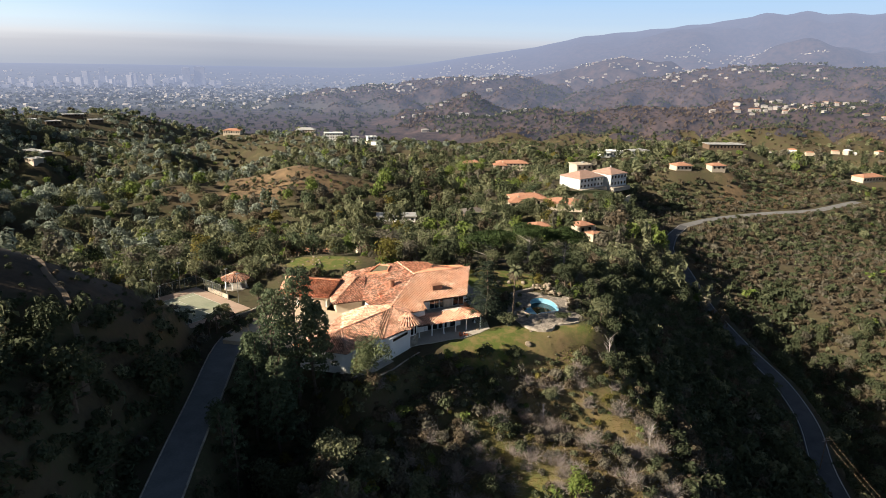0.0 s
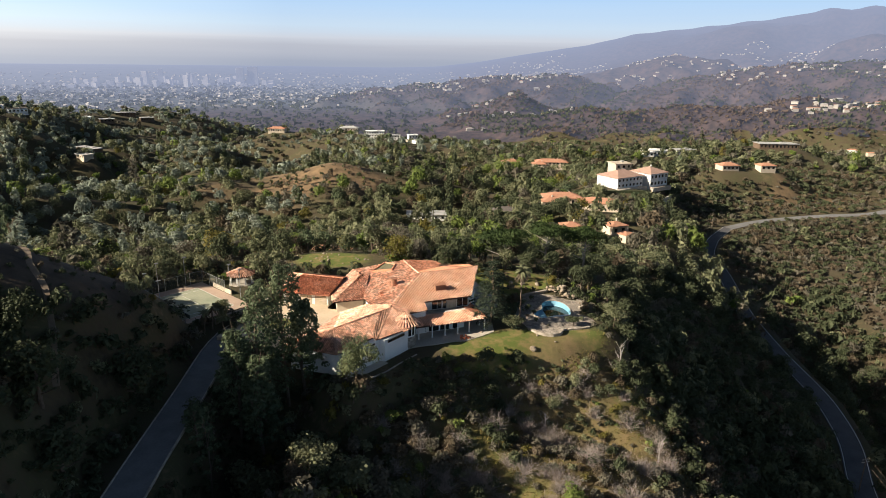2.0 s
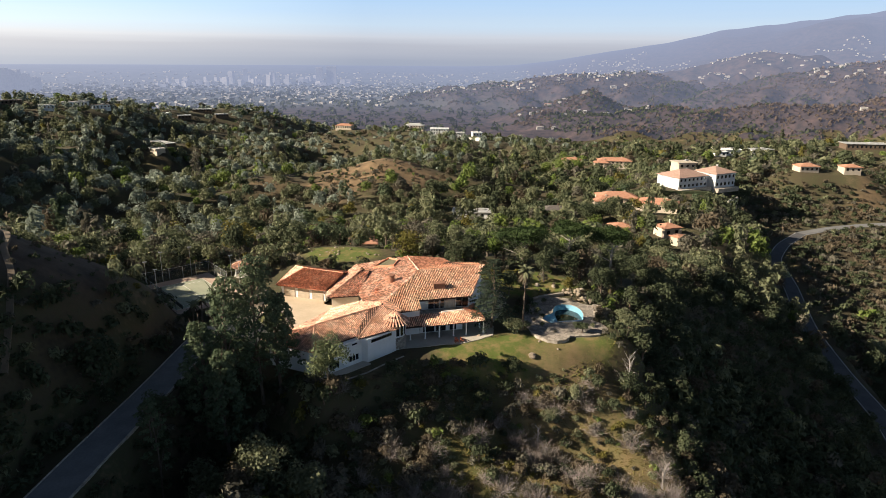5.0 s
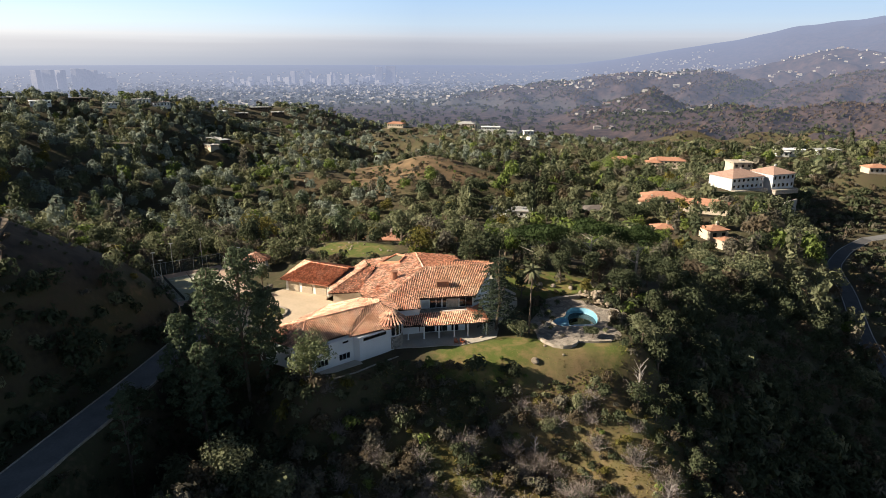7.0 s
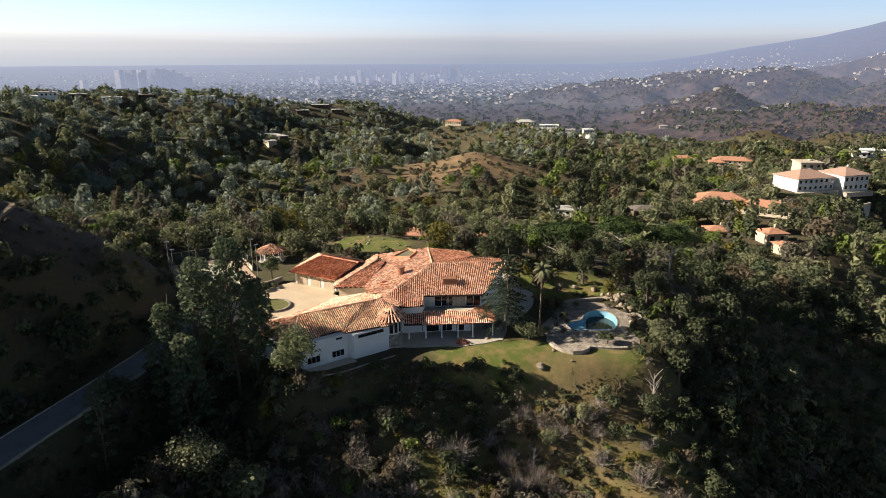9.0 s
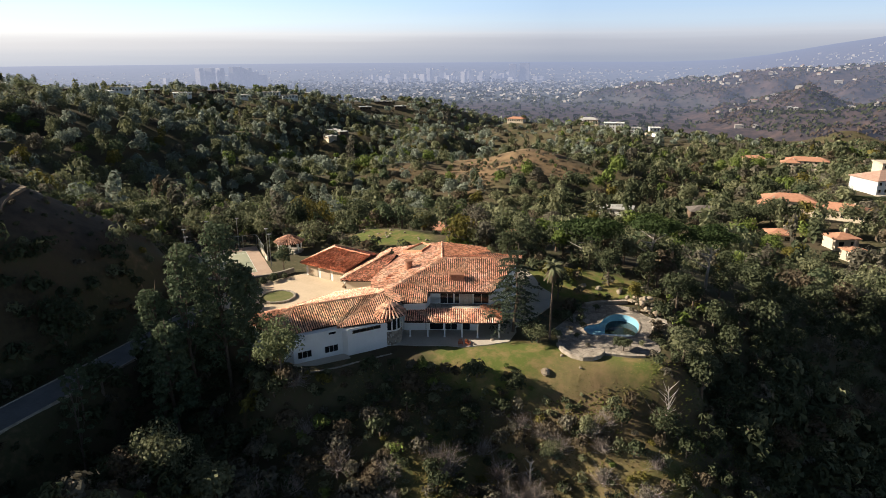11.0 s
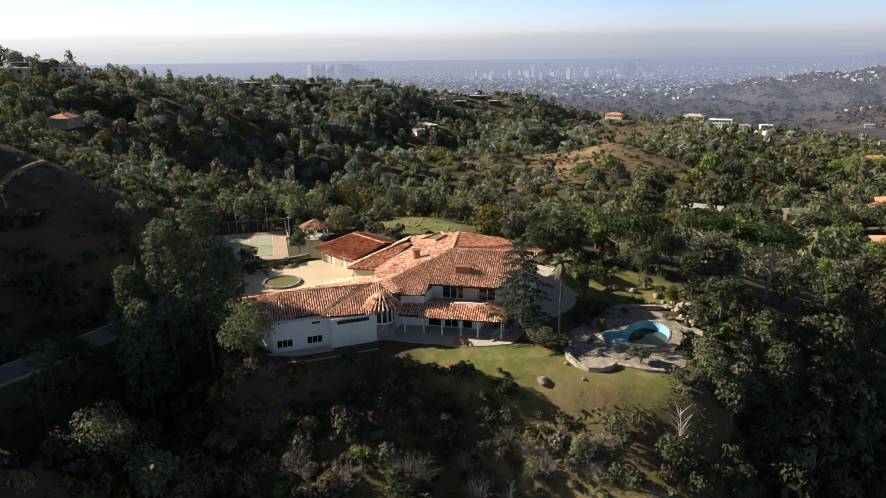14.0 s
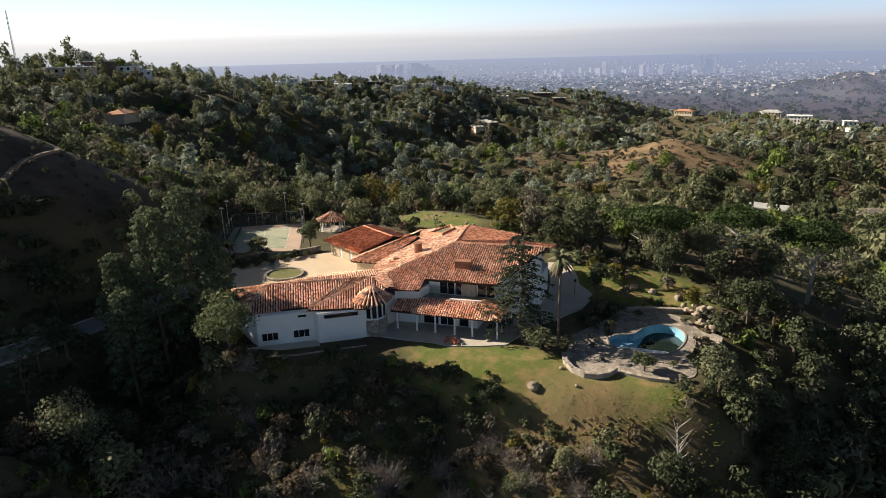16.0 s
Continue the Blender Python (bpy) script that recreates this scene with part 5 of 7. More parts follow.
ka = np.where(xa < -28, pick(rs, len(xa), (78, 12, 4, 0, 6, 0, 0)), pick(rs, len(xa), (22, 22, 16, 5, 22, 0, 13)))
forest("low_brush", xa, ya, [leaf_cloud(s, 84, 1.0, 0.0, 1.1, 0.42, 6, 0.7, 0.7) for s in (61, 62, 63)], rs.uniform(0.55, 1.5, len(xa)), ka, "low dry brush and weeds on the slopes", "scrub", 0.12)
xk, yk, rs = jittered(-215, -30, 360, 500, 4.2, 28)
keep = (ochre_at(xk, yk) > 0.3) & (rs.uniform(size=len(xk)) < 0.6 + 0.5 * wave(xk, yk, 14, 2.0))
xk, yk = xk[keep], yk[keep]
forest("knoll_brush", xk, yk, [leaf_cloud(s, 40, 1.0, 0.0, 1.2, 0.55, 5, 0.6, 0.6) for s in (64, 65)], rs.uniform(0.7, 2.2, len(xk)), pick(rs, len(xk), (34, 24, 16, 2, 24, 0, 0)), "dark brush dotting the dry brown knoll", "scrub", 0.12)

# scrub on the far side of the canyon
x2, y2, rs = jittered(118, 430, 110, 610, 3.6, 8)
keep = open_ground(x2, y2) & (rs.uniform(size=len(x2)) < 0.86 + 0.25 * wave(x2, y2, 16, 1.0)) & (np.arctan2(x2, y2 - 14) < 0.70) & ((y2 < 470) | (rs.uniform(size=len(x2)) < 0.8))
x2, y2 = x2[keep], y2[keep]
tone = wave(x2, y2, 30, 2.0) + 0.5 * rs.normal(size=len(x2))
kind = np.where(tone > 0.55, pick(rs, len(x2), (72, 8, 12, 2, 6, 0, 0)), pick(rs, len(x2), (34, 2, 22, 0, 42, 0, 0)))
forest("canyon_scrub", x2, y2, [leaf_cloud(s, 44, 1.0, 0.0, 1.2, 0.55, 6, 0.62, 0.4) for s in (6, 7, 8)], rs.uniform(1.3, 3.2, len(x2)) * np.where(tone > 1.0, 1.5, 1.0), kind, "brown and grey scrub on the far canyon slope", "scrub")

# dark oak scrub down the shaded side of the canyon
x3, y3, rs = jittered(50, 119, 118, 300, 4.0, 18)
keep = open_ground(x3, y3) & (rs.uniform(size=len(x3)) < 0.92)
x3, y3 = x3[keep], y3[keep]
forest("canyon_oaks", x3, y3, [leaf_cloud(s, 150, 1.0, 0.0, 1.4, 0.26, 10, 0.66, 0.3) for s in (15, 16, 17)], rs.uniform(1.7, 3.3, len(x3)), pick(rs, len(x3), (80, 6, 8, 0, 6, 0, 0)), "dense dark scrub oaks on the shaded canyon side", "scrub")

shrub_me = {}
for k in (OAK, OLIVE, SAGE, BRIGHT, BROWN, YELLOW):
    for j in range(3):
        shrub_me[k, j] = quad_mesh("crown", leaf_cloud(40 + j, 330, 1.0, 0.05, 1.4, 0.18, 10, 0.7, 0.45), [LEAVES[k]])
stem_me = [trunk_mesh("stem", 1.0, 0.07, 60 + j, M_bark, 5, 0.1, 0.6, 0.2) for j in range(3)]
WORDS = {OAK: "dark green", OLIVE: "olive-green", SAGE: "grey-green", BRIGHT: "fresh green", BROWN: "dry brown", YELLOW: "yellow-green", PINE: "dark green"}


def plant(name, crown, stem, at, s, tall, turn, label, category, group):
    root = new(name)
    root.location, root.rotation_euler, root.scale = at, (0, 0, turn), (s, s, tall)
    tagged(root, label, category, group)
    for n, me in (("crown", crown), ("trunk", stem)):
        ob = new(n, me)
        ob.parent = root
    return root


hz = height(x, y)
for i in idx:
    j = int(i) % 3
    plant("shrub", shrub_me[int(kind[i]), j], stem_me[j], (x[i], y[i], hz[i] - 0.1), r[i], r[i] * rs.uniform(0.8, 1.2), rs.uniform(0, 6.28),
          WORDS[int(kind[i])] + " chaparral shrub on the dry slope", "shrub", "shrubs on the slope")

# low growth below the pool patio and along the foot of the lawn
rr = random.Random(77)
for i in range(46):
    px, py = rr.uniform(12, 44), rr.uniform(134, 153)
    if lawn_at(np.array([px]), np.array([py]))[0] > 0.9 and py > 146.5:
        continue
    k = rr.choice((OLIVE, OLIVE, YELLOW, SAGE, BROWN, BRIGHT))
    size = rr.uniform(0.5, 1.35)
    plant("shrub", shrub_me[k, i % 3], stem_me[i % 3], (px, py, ground_z(px, py) - 0.1), size, size * rr.uniform(0.6, 1.0), rr.uniform(0, 6.28),
          WORDS[k] + " low shrub at the foot of the lawn", "shrub", "shrubs on the slope")

# grass tufts on the sunny slope and the lawn
M_drygrass = leaf_material("dry_grass", (0.15, 0.125, 0.042), (0.27, 0.22, 0.085))
M_greengrass = leaf_material("green_grass", (0.10, 0.125, 0.028), (0.17, 0.18, 0.05))
gx_, gy_, rs = jittered(-6, 64, 108, 160, 0.3, 33)
turf = lawn_at(gx_, gy_)
ok = open_ground(gx_, gy_) & (rs.uniform(size=len(gx_)) < np.clip(0.3 + 0.5 * turf + 0.5 * wave(gx_, gy_, 6, 4.0), 0, 1))
gx_, gy_, turf = gx_[ok], gy_[ok], turf[ok]
c = np.stack([gx_, gy_, height(gx_, gy_) + 0.015], 1)
gq = quads(c, np.tile((-0.1, -0.05, 1.0), (len(c), 1)), rs.uniform(0.16, 0.4, len(c)) * np.where(turf > 0.8, 0.6, 1.7), rs, 0.08)
dry = wave(gx_, gy_, 5, 1.0) + 0.8 * rs.normal(size=len(c)) - (gy_ - 146) * 0.12 > 0
tagged(new("dry_grass", quad_mesh("dry_grass", tri_cloud(gq), [M_drygrass, M_greengrass], np.where(dry, 0, 1), np.tile((-0.25, -0.1, 0.96), (len(gq), 1)))), "tufts of dry and green grass on the sunny slope", "grass", kind="stuff")

# oaks and other trees round the garden and down the canyon side
x, y, rs = jittered(-105, 190, 92, 285, 6.0, 9)
keep = open_ground(x, y)
right = (x > 36) & (y > 140) & (x < 120)
north = (y > 184) | ((x < -68) & (y > 150))
p = np.where(north, 0.80, np.where(right, 0.85, np.where((y < 118) | (x < -46), 0.2, 0.02)))
p = np.where((lawn_at(x, y) > 0.3) | (oval(x, y, 16, 184, 25, 15, 7) < 1), 0.0, p)
p = np.where(bare_at(x, y) > 0.5, 0.0, p)
keep &= rs.uniform(size=len(x)) < p
x, y = x[keep], y[keep]
r = rs.uniform(2.3, 4.7, len(x)) * np.where((y < 230) & (x > 52) & (x < 112), 0.66, np.where((y < 184) & (x > 36), 0.7, 1.0))
kind = np.where(x > 36, pick(rs, len(x), (82, 8, 4, 1, 5, 0, 0)), pick(rs, len(x), (26, 38, 10, 8, 10, 3, 5)))
near = (y < 215) & (x > -75) & (x < 75)
idx = np.nonzero(near)[0][:120]
is_hero = np.zeros(len(x), bool)
is_hero[idx] = True
forest("oak_woodland", x[~is_hero], y[~is_hero], oak_protos, r[~is_hero], kind[~is_hero], "thick live oak and mixed woodland on the canyon sides", "woodland")
tree_me = {}
for k in range(7):
    for j in range(3):
        tree_me[k, j] = quad_mesh("crown", leaf_cloud(70 + j, 860, 1.0, 0.18, 2.0, 0.13, 20, 0.72, 0.4), [LEAVES[k]])
bole_me = [trunk_mesh("trunk", 1.9, 0.09, 80 + j, M_bark, 7, 0.06, 0.8, 0.25) for j in range(3)]
hz = height(x, y)
for i in idx:
    j = int(i) % 3
    plant("tree", tree_me[int(kind[i]), j], bole_me[j], (x[i], y[i], hz[i] - 0.2), r[i], r[i] * rs.uniform(0.85, 1.15), rs.uniform(0, 6.28),
          WORDS[int(kind[i])] + " broad-crowned tree near the house garden", "tree", "garden trees")

# woods across the valleys
x, y, rs = jittered(-660, 430, 262, 760, 8.6, 17)
bearing = np.arctan2(x - 20, y - 40)
keep = open_ground(x, y) & (bearing > -1.25) & (bearing < 0.72) & (rs.uniform(size=len(x)) < 0.9)
keep &= ~((ochre_at(x, y) > 0.3) & (rs.uniform(size=len(x)) < 0.6)) & ~((x > 118) & (y < 470))
x, y = x[keep], y[keep]
och = ochre_at(x, y) > 0.3
brown = och | (oval(x, y, 280, 480, 30, 150, 120) < 1)
r = rs.uniform(3.5, 7.0, len(x)) * np.where(rs.uniform(size=len(x)) < 0.12, 1.35, 1.0) * np.where(brown, 0.45, 1)
drift = wave(x, y, 45, 2.5) + 0.6 * rs.normal(size=len(x))
kind = np.where(drift > 0.5, pick(rs, len(x), (14, 44, 8, 24, 3, 1, 6)), pick(rs, len(x), (34, 38, 14, 4, 6, 3, 1)))
kind = np.where(brown, pick(rs, len(x), (22, 26, 24, 3, 24, 0, 1)), kind)
# towards the west, haze is painted by swapping dark leaves for pale ones
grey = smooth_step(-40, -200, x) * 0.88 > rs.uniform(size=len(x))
kind = np.where(grey & ((kind == OAK) | (kind == BROWN) | (kind == SAGE)) & ~brown, HAZED, kind)
slim = (rs.uniform(size=len(x)) < 0.12) & ~brown
close = (np.hypot(x, y - 60) < 420) & ~slim
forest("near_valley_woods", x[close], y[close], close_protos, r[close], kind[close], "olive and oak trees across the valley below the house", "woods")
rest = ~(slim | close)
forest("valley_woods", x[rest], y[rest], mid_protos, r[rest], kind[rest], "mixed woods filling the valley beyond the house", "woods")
forest("valley_conifers", x[slim], y[slim], tall_protos, r[slim] * 0.9, np.where((kind[slim] == BROWN) | (kind[slim] == BRIGHT), OAK, kind[slim]), "tall slim conifers and cypresses among the woods", "woods")
x, y, rs = jittered(-560, -60, 110, 262, 7.3, 19)
keep = open_ground(x, y) & (bare_at(x, y) < 0.4) & (x < -100) & (y > 106 - 0.22 * (x + 100)) & (rs.uniform(size=len(x)) < 0.9)
x, y = x[keep], y[keep]
r = rs.uniform(3.4, 6.6, len(x))
drift = wave(x, y, 45, 2.5) + 0.6 * rs.normal(size=len(x))
kind = np.where(drift > 0.4, pick(rs, len(x), (12, 48, 10, 20, 3, 1, 6)), pick(rs, len(x), (26, 42, 18, 5, 5, 2, 2)))
# some of the dark leaves turn haze-pale here too
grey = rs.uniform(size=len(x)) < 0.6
kind = np.where(grey & ((kind == OAK) | (kind == BROWN)), HAZED, kind)
slim = rs.uniform(size=len(x)) < 0.13
forest("west_woods", x[~slim], y[~slim], close_protos, r[~slim], kind[~slim], "wooded slopes of the neighbouring ridge", "woods")
forest("west_conifers", x[slim], y[slim], tall_protos, r[slim] * 0.95, np.where(kind[slim] == BRIGHT, PINE, kind[slim]), "tall dark conifers on the neighbouring ridge", "woods")
x, y, rs = jittered(-1200, 900, 262, 1330, 13.0, 23)
bearing = np.arctan2(x - 20, y - 40)
out = ~((x > -660) & (x < 430) & (y < 760))
keep = out & (np.hypot(x, y) < 1330) & open_ground(x, y) & (bearing > -1.25) & (bearing < 0.72) & (rs.uniform(size=len(x)) < 0.85)
keep &= ~((ochre_at(x, y) > 0.3) & (rs.uniform(size=len(x)) < 0.8)) & ~((x < -560) & (height(x, y) < -40))
x, y = x[keep], y[keep]
drift = wave(x, y, 90, 2.5) + 0.5 * rs.normal(size=len(x)) + smooth_step(0, 500, x) * 0.9
kind = np.where(drift > 0.7, pick(rs, len(x), (12, 20, 28, 2, 38, 0, 0)), pick(rs, len(x), (44, 28, 14, 3, 6, 5, 0)))
# haze-pale leaves grow commoner westward, as painted air
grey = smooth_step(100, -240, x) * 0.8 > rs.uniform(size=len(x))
kind = np.where(grey & ((kind == OAK) | (kind == BROWN)), HAZED, kind)
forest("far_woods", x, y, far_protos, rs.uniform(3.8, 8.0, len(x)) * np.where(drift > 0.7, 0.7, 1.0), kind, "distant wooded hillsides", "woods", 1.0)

# ---- trees that stand out ----
def big_tree(name, at, crown_q, leaf, trunk_h, trunk_r, bark, label, category, seed=1, limbs=9, crown_r=3.0, lean=0.03, start=0.3):
    root = new(name)
    root.location = at
    tagged(root, label, category)
    part("crown", quad_mesh("crown", crown_q, [leaf]), leaf, root)
    part("trunk", trunk_mesh("trunk", trunk_h / 0.8, trunk_r, seed, bark, limbs, lean, crown_r, start), bark, root)
    return root


def pine_crown(seed, high, r, n, start=0.25, leaf=0.55):
    """Ragged tufts in irregular tiers round a trunk."""
    rs = np.random.RandomState(seed)
    out, ways = [], []
    tufts = n // 40
    for i in range(tufts):
        s = start + (1 - start) * ((i + rs.uniform()) / tufts) ** 0.9
        rr = r * (1.1 - 0.8 * ((s - start) / (1 - start)) ** 1.7) * rs.uniform(0.3, 1.0) ** 0.6
        a = i * 2.4 + rs.uniform(-0.5, 0.5)
        size = rs.uniform(0.75, 1.35) * r / 4.4
        c = np.array([math.cos(a) * rr, math.sin(a) * rr, s * high - 0.1 * rr])
        d = rs.normal(size=(40, 3))
        d /= np.linalg.norm(d, axis=1)[:, None]
        d[:, 2] = np.where(d[:, 2] < -0.2, -d[:, 2], d[:, 2])
        way = d + np.array([math.cos(a), math.sin(a), 0.5]) * 0.5 + rs.normal(size=(40, 3)) * 0.25
        ways.append(way / np.linalg.norm(way, axis=1)[:, None])
        out.append(quads(c + d * (1.15, 1.15, 0.6) * size * rs.uniform(0.6, 1.0, (40, 1)), d, leaf * rs.uniform(0.6, 1.2, 40), rs, 0.4))
    q = np.concatenate(out)
    q_dirs[id(q)] = (q, np.concatenate(ways))
    return q


for px, py, top, r, seed in ((-27.3, 126.6, 22.3, 4.6, 3), (-30.6, 122.6, 19.6, 4.2, 4), (-33.6, 118.2, 13.0, 3.6, 6), (-24.6, 128.8, 15.0, 3.4, 8), (-29.0, 117.0, 9.0, 3.4, 9)):
    g = ground_z(px, py)
    big_tree("pine_tree", (px, py, g), pine_crown(seed, top - g, r, 4800, 0.26 if seed != 8 else 0.34, 0.48), L_pine, (top - g) * 0.95, 0.34, M_bark, "tall ragged dark pine beside the driveway", "pine tree", seed, 14, r * 0.8)
for px, py, top, r, seed in ((-32.8, 103.6, 6.7, 2.0, 13), (-35.8, 106.6, 5.4, 2.1, 14), (-37.4, 109.4, 3.6, 1.8, 15)):
    g = ground_z(px, py)
    big_tree("young_pine", (px, py, g), pine_crown(seed, top - g, r, 1000, 0.4, 0.36), L_pine, (top - g) * 0.92, 0.16, M_bark, "young pine catching the sun above the gully", "pine tree", seed, 8, r * 0.7)


def cedar_crown(seed, high, r):
    """Flat drooping boughs in airy tiers."""
    rs = np.random.RandomState(seed)
    out = []
    for t in range(9):
        s = 0.13 + 0.86 * t / 9 + rs.uniform(-0.015, 0.015)
        rr = r * (1 - s) ** 0.6 + 0.3
        for b in range(8):
            a = b * 0.79 + t * 0.5 + rs.uniform(-0.3, 0.3)
            ln = rr * rs.uniform(0.5, 1.15)
            n = int(44 + 80 * ln / r)
            k = rs.uniform(0.1, 1, n) ** 0.8
            c = np.stack([np.cos(a) * ln * k, np.sin(a) * ln * k, s * high + 0.16 * ln * k - 0.3 * ln * k ** 2.4 + rs.normal(size=n) * 0.06], 1)
            side = rs.normal(size=n) * (0.12 + 0.5 * k * (1.1 - k)) * ln * 0.42
            c[:, 0] += -np.sin(a) * side
            c[:, 1] += np.cos(a) * side
            out.append(quads(c, np.tile((0, 0, 1.0), (n, 1)), 0.42 * rs.uniform(0.6, 1.2, n), rs, 0.3))
    return np.concatenate(out)


big_tree("cedar_tree", (10.2, 157.4, -0.1), cedar_crown(2, 16.8, 7.2), L_cedar, 14.6, 0.3, M_bark, "dark deodar cedar with drooping tiers beside the porch", "cedar tree", 5, 6, 2.0)


L_bushpine = leaf_material("stone_pine_needles", (0.030, 0.051, 0.018), (0.066, 0.095, 0.032))


def umbrella(seed, r, z, n, leaf):
    return leaf_cloud(seed, n, r, z - 2.2, z + 2.4, leaf, 22, 0.8, 0.32)


for px, py, r, top, seed in ((13.5, 193.0, 8.5, 13.4, 4), (25.5, 199.0, 7.5, 14.0, 6), (37.0, 203.0, 6.5, 12.0, 8)):
    g = ground_z(px, py)
    big_tree("stone_pine", (px, py, g), umbrella(seed, r, top - 2.4 - g, 5200, 0.42), L_bushpine, top - 4 - g, 0.4, M_palebark, "broad umbrella-crowned stone pine with bare pale limbs", "pine tree", 6, 10, 6.5, 0.05, 0.4)
for px, py, r, top, leaf, seed, words in ((-13.6, 124.4, 4.0, 11.0, L_pepper, 31, "slender olive-green tree below the bedroom wing"), (-15.6, 125.6, 1.9, 5.6, L_yellow, 32, "small yellowing tree below the bedroom wing"),
                                          (15.6, 155.4, 2.5, 3.0, L_olive, 33, "round olive bush at the end of the terrace"), (29.3, 159.3, 1.9, 2.1, L_oak, 34, "round green bush on the pool patio"),
                                          (38.6, 160.0, 3.0, 5.5, L_olive, 35, "grey-green oak at the edge of the pool lawn"), (26.2, 181.4, 1.6, 4.4, L_yellow, 36, "yellow flowering shrub among the pool rocks"),
                                          (11.5, 183.0, 2.0, 4.6, L_yellow, 37, "young yellow-green tree by the side drive"), (-50.2, 151.0, 2.3, 5.6, L_olive, 38, "small tree beside the sports court"),
                                          (-44.2, 159.4, 2.5, 8.0, L_pine, 39, "dark upright conifer by the garage"), (-47.8, 146.0, 1.8, 4.2, L_olive, 41, "loose bush at the head of the driveway"),
                                          (12.0, 176.6, 2.4, 7.0, L_oak, 44, "dark garden tree beside the side drive"),
                                          (20.0, 186.0, 3.4, 10.5, L_oak, 45, "tall shade tree behind the pool lawn"), (27.0, 190.0, 3.8, 9.5, L_oak, 46, "tall shade tree behind the pool lawn"),
                                          (34.0, 183.0, 3.6, 7.6, L_oak, 47, "dark oak beside the pool rocks"), (1.0, 188.0, 3.4, 9.0, L_olive, 48, "olive-green tree behind the house")):
    g = ground_z(px, py)
    big_tree("tree", (px, py, g), leaf_cloud(seed, 1500 + int(700 * max(0, r - 2)), r, max(0.2, (top - g) * 0.25), top - g, 0.2 + 0.035 * r, 22 if leaf is not L_pepper else 34, 0.76 if leaf is not L_pepper else 1.0, 0.5), leaf, (top - g) * 0.7, 0.07 + 0.04 * r, M_bark, words, "tree", seed, 7, r * 0.8)

# broad trees that stand out across the valley
for px, py, r, high, leaf, seed, words in ((17, 589, 9.0, 20, L_bright, 111, "tall fresh green tree clump on the far spur"), (4, 594, 7.5, 16, L_bright, 112, "fresh green tree on the far spur"), (30, 584, 8.0, 18, L_bright, 113, "fresh green tree on the far spur"),
                                           (48, 306, 5.5, 13, L_bright, 114, "pale green feathery tree below the mansion"), (55, 300, 4.5, 10, L_yellow, 115, "yellow-green tree below the mansion"),
                                           (70, 262, 8.5, 13, L_olive, 116, "broad olive-green oak above the canyon"), (60, 270, 6.0, 11, L_olive, 117, "broad olive-green oak above the canyon"),
                                           (34, 352, 8.0, 12, L_oak, 118, "dark green hedge-like trees along the terrace"), (46, 360, 7.0, 12, L_oak, 119, "dark green hedge-like trees along the terrace"), (24, 346, 6.5, 11, L_oak, 120, "dark green hedge-like trees along the terrace"),
                                           (-60, 205, 6.0, 9, L_olive, 121, "olive-green tree behind the sports court"), (-72, 200, 6.5, 11, L_yellow, 122, "yellow-green tree behind the sports court"), (-86, 190, 6.0, 10, L_olive, 123, "olive-green tree behind the sports court"),
                                           (-48, 204, 5.0, 7, L_brown, 124, "brown leafless-looking tree behind the grass mound"), (-20, 203, 5.5, 7, L_brown, 125, "brown leafless-looking tree behind the grass mound"), (-34, 203, 5.0, 7, L_olive, 126, "olive-green shrub tree behind the grass mound")):
    g = ground_z(px, py)
    big_tree("tree", (px, py, g - 0.3), leaf_cloud(seed, 1900, r, 0.4, high, 0.3 + 0.04 * r, 24, 0.72, 0.3), leaf, high * 0.6, 0.1 + 0.03 * r, M_bark, words, "tree", seed, 7, r * 0.7)

for px, py, r, high, leaf, seed, words in ((-17.0, 105.0, 4.6, 9.5, L_olive, 131, "rounded scrub oak catching the sun in the gully"), (-23.5, 102.0, 4.2, 9.0, L_oak, 132, "dark rounded scrub oak in the gully"), (-11.5, 107.0, 3.6, 6.5, L_olive, 133, "rounded scrub oak catching the sun in the gully"),
                                           (-19.5, 110.5, 3.2, 7.0, L_oak, 134, "dark rounded scrub oak in the gully"), (-4.0, 111.0, 3.2, 5.0, L_olive, 135, "rounded scrub oak on the lower slope"), (16.1, 144.0, 2.4, 3.2, L_oak, 136, "dark round bush on the lawn's lower edge"),
                                           (28.4, 142.6, 1.9, 3.4, L_olive, 137, "small olive-green tree on the sunny slope"), (40.0, 167.0, 3.0, 6.0, L_olive, 138, "grey-green oak beside the pool lawn"), (24.0, 139.5, 2.2, 2.8, L_olive, 139, "round olive bush on the sunny slope"), (11.0, 138.0, 2.3, 3.0, L_oak, 140, "dark round bush on the sunny slope")):
    g = ground_z(px, py)
    big_tree("tree", (px, py, g - 0.2), leaf_cloud(seed, 1300 + int(420 * r), r, 0.3, high, 0.2 + 0.03 * r, 24, 0.74, 0.4), leaf, high * 0.6, 0.08 + 0.03 * r, M_bark, words, "tree", seed, 7, r * 0.7)
for px, py, high, seed in ((38.3, 149.8, 7.5, 141), (22.0, 136.0, 4.0, 142), (44.0, 132.0, 5.0, 143)):
    dead = new("dead_tree")
    dead.location = (px, py, ground_z(px, py))
    tagged(dead, "leafless pale grey dead tree on the slope", "tree", "dead trees")
    part("trunk", trunk_mesh("trunk", high / 0.8, 0.16, seed, M_palebark, 16, 0.08, high * 0.3, 0.3), M_palebark, dead)
    part("twigs", quad_mesh("twigs", twig_cloud(seed, 34, 0.8, high * 0.5), [M_twig]), M_twig, dead)

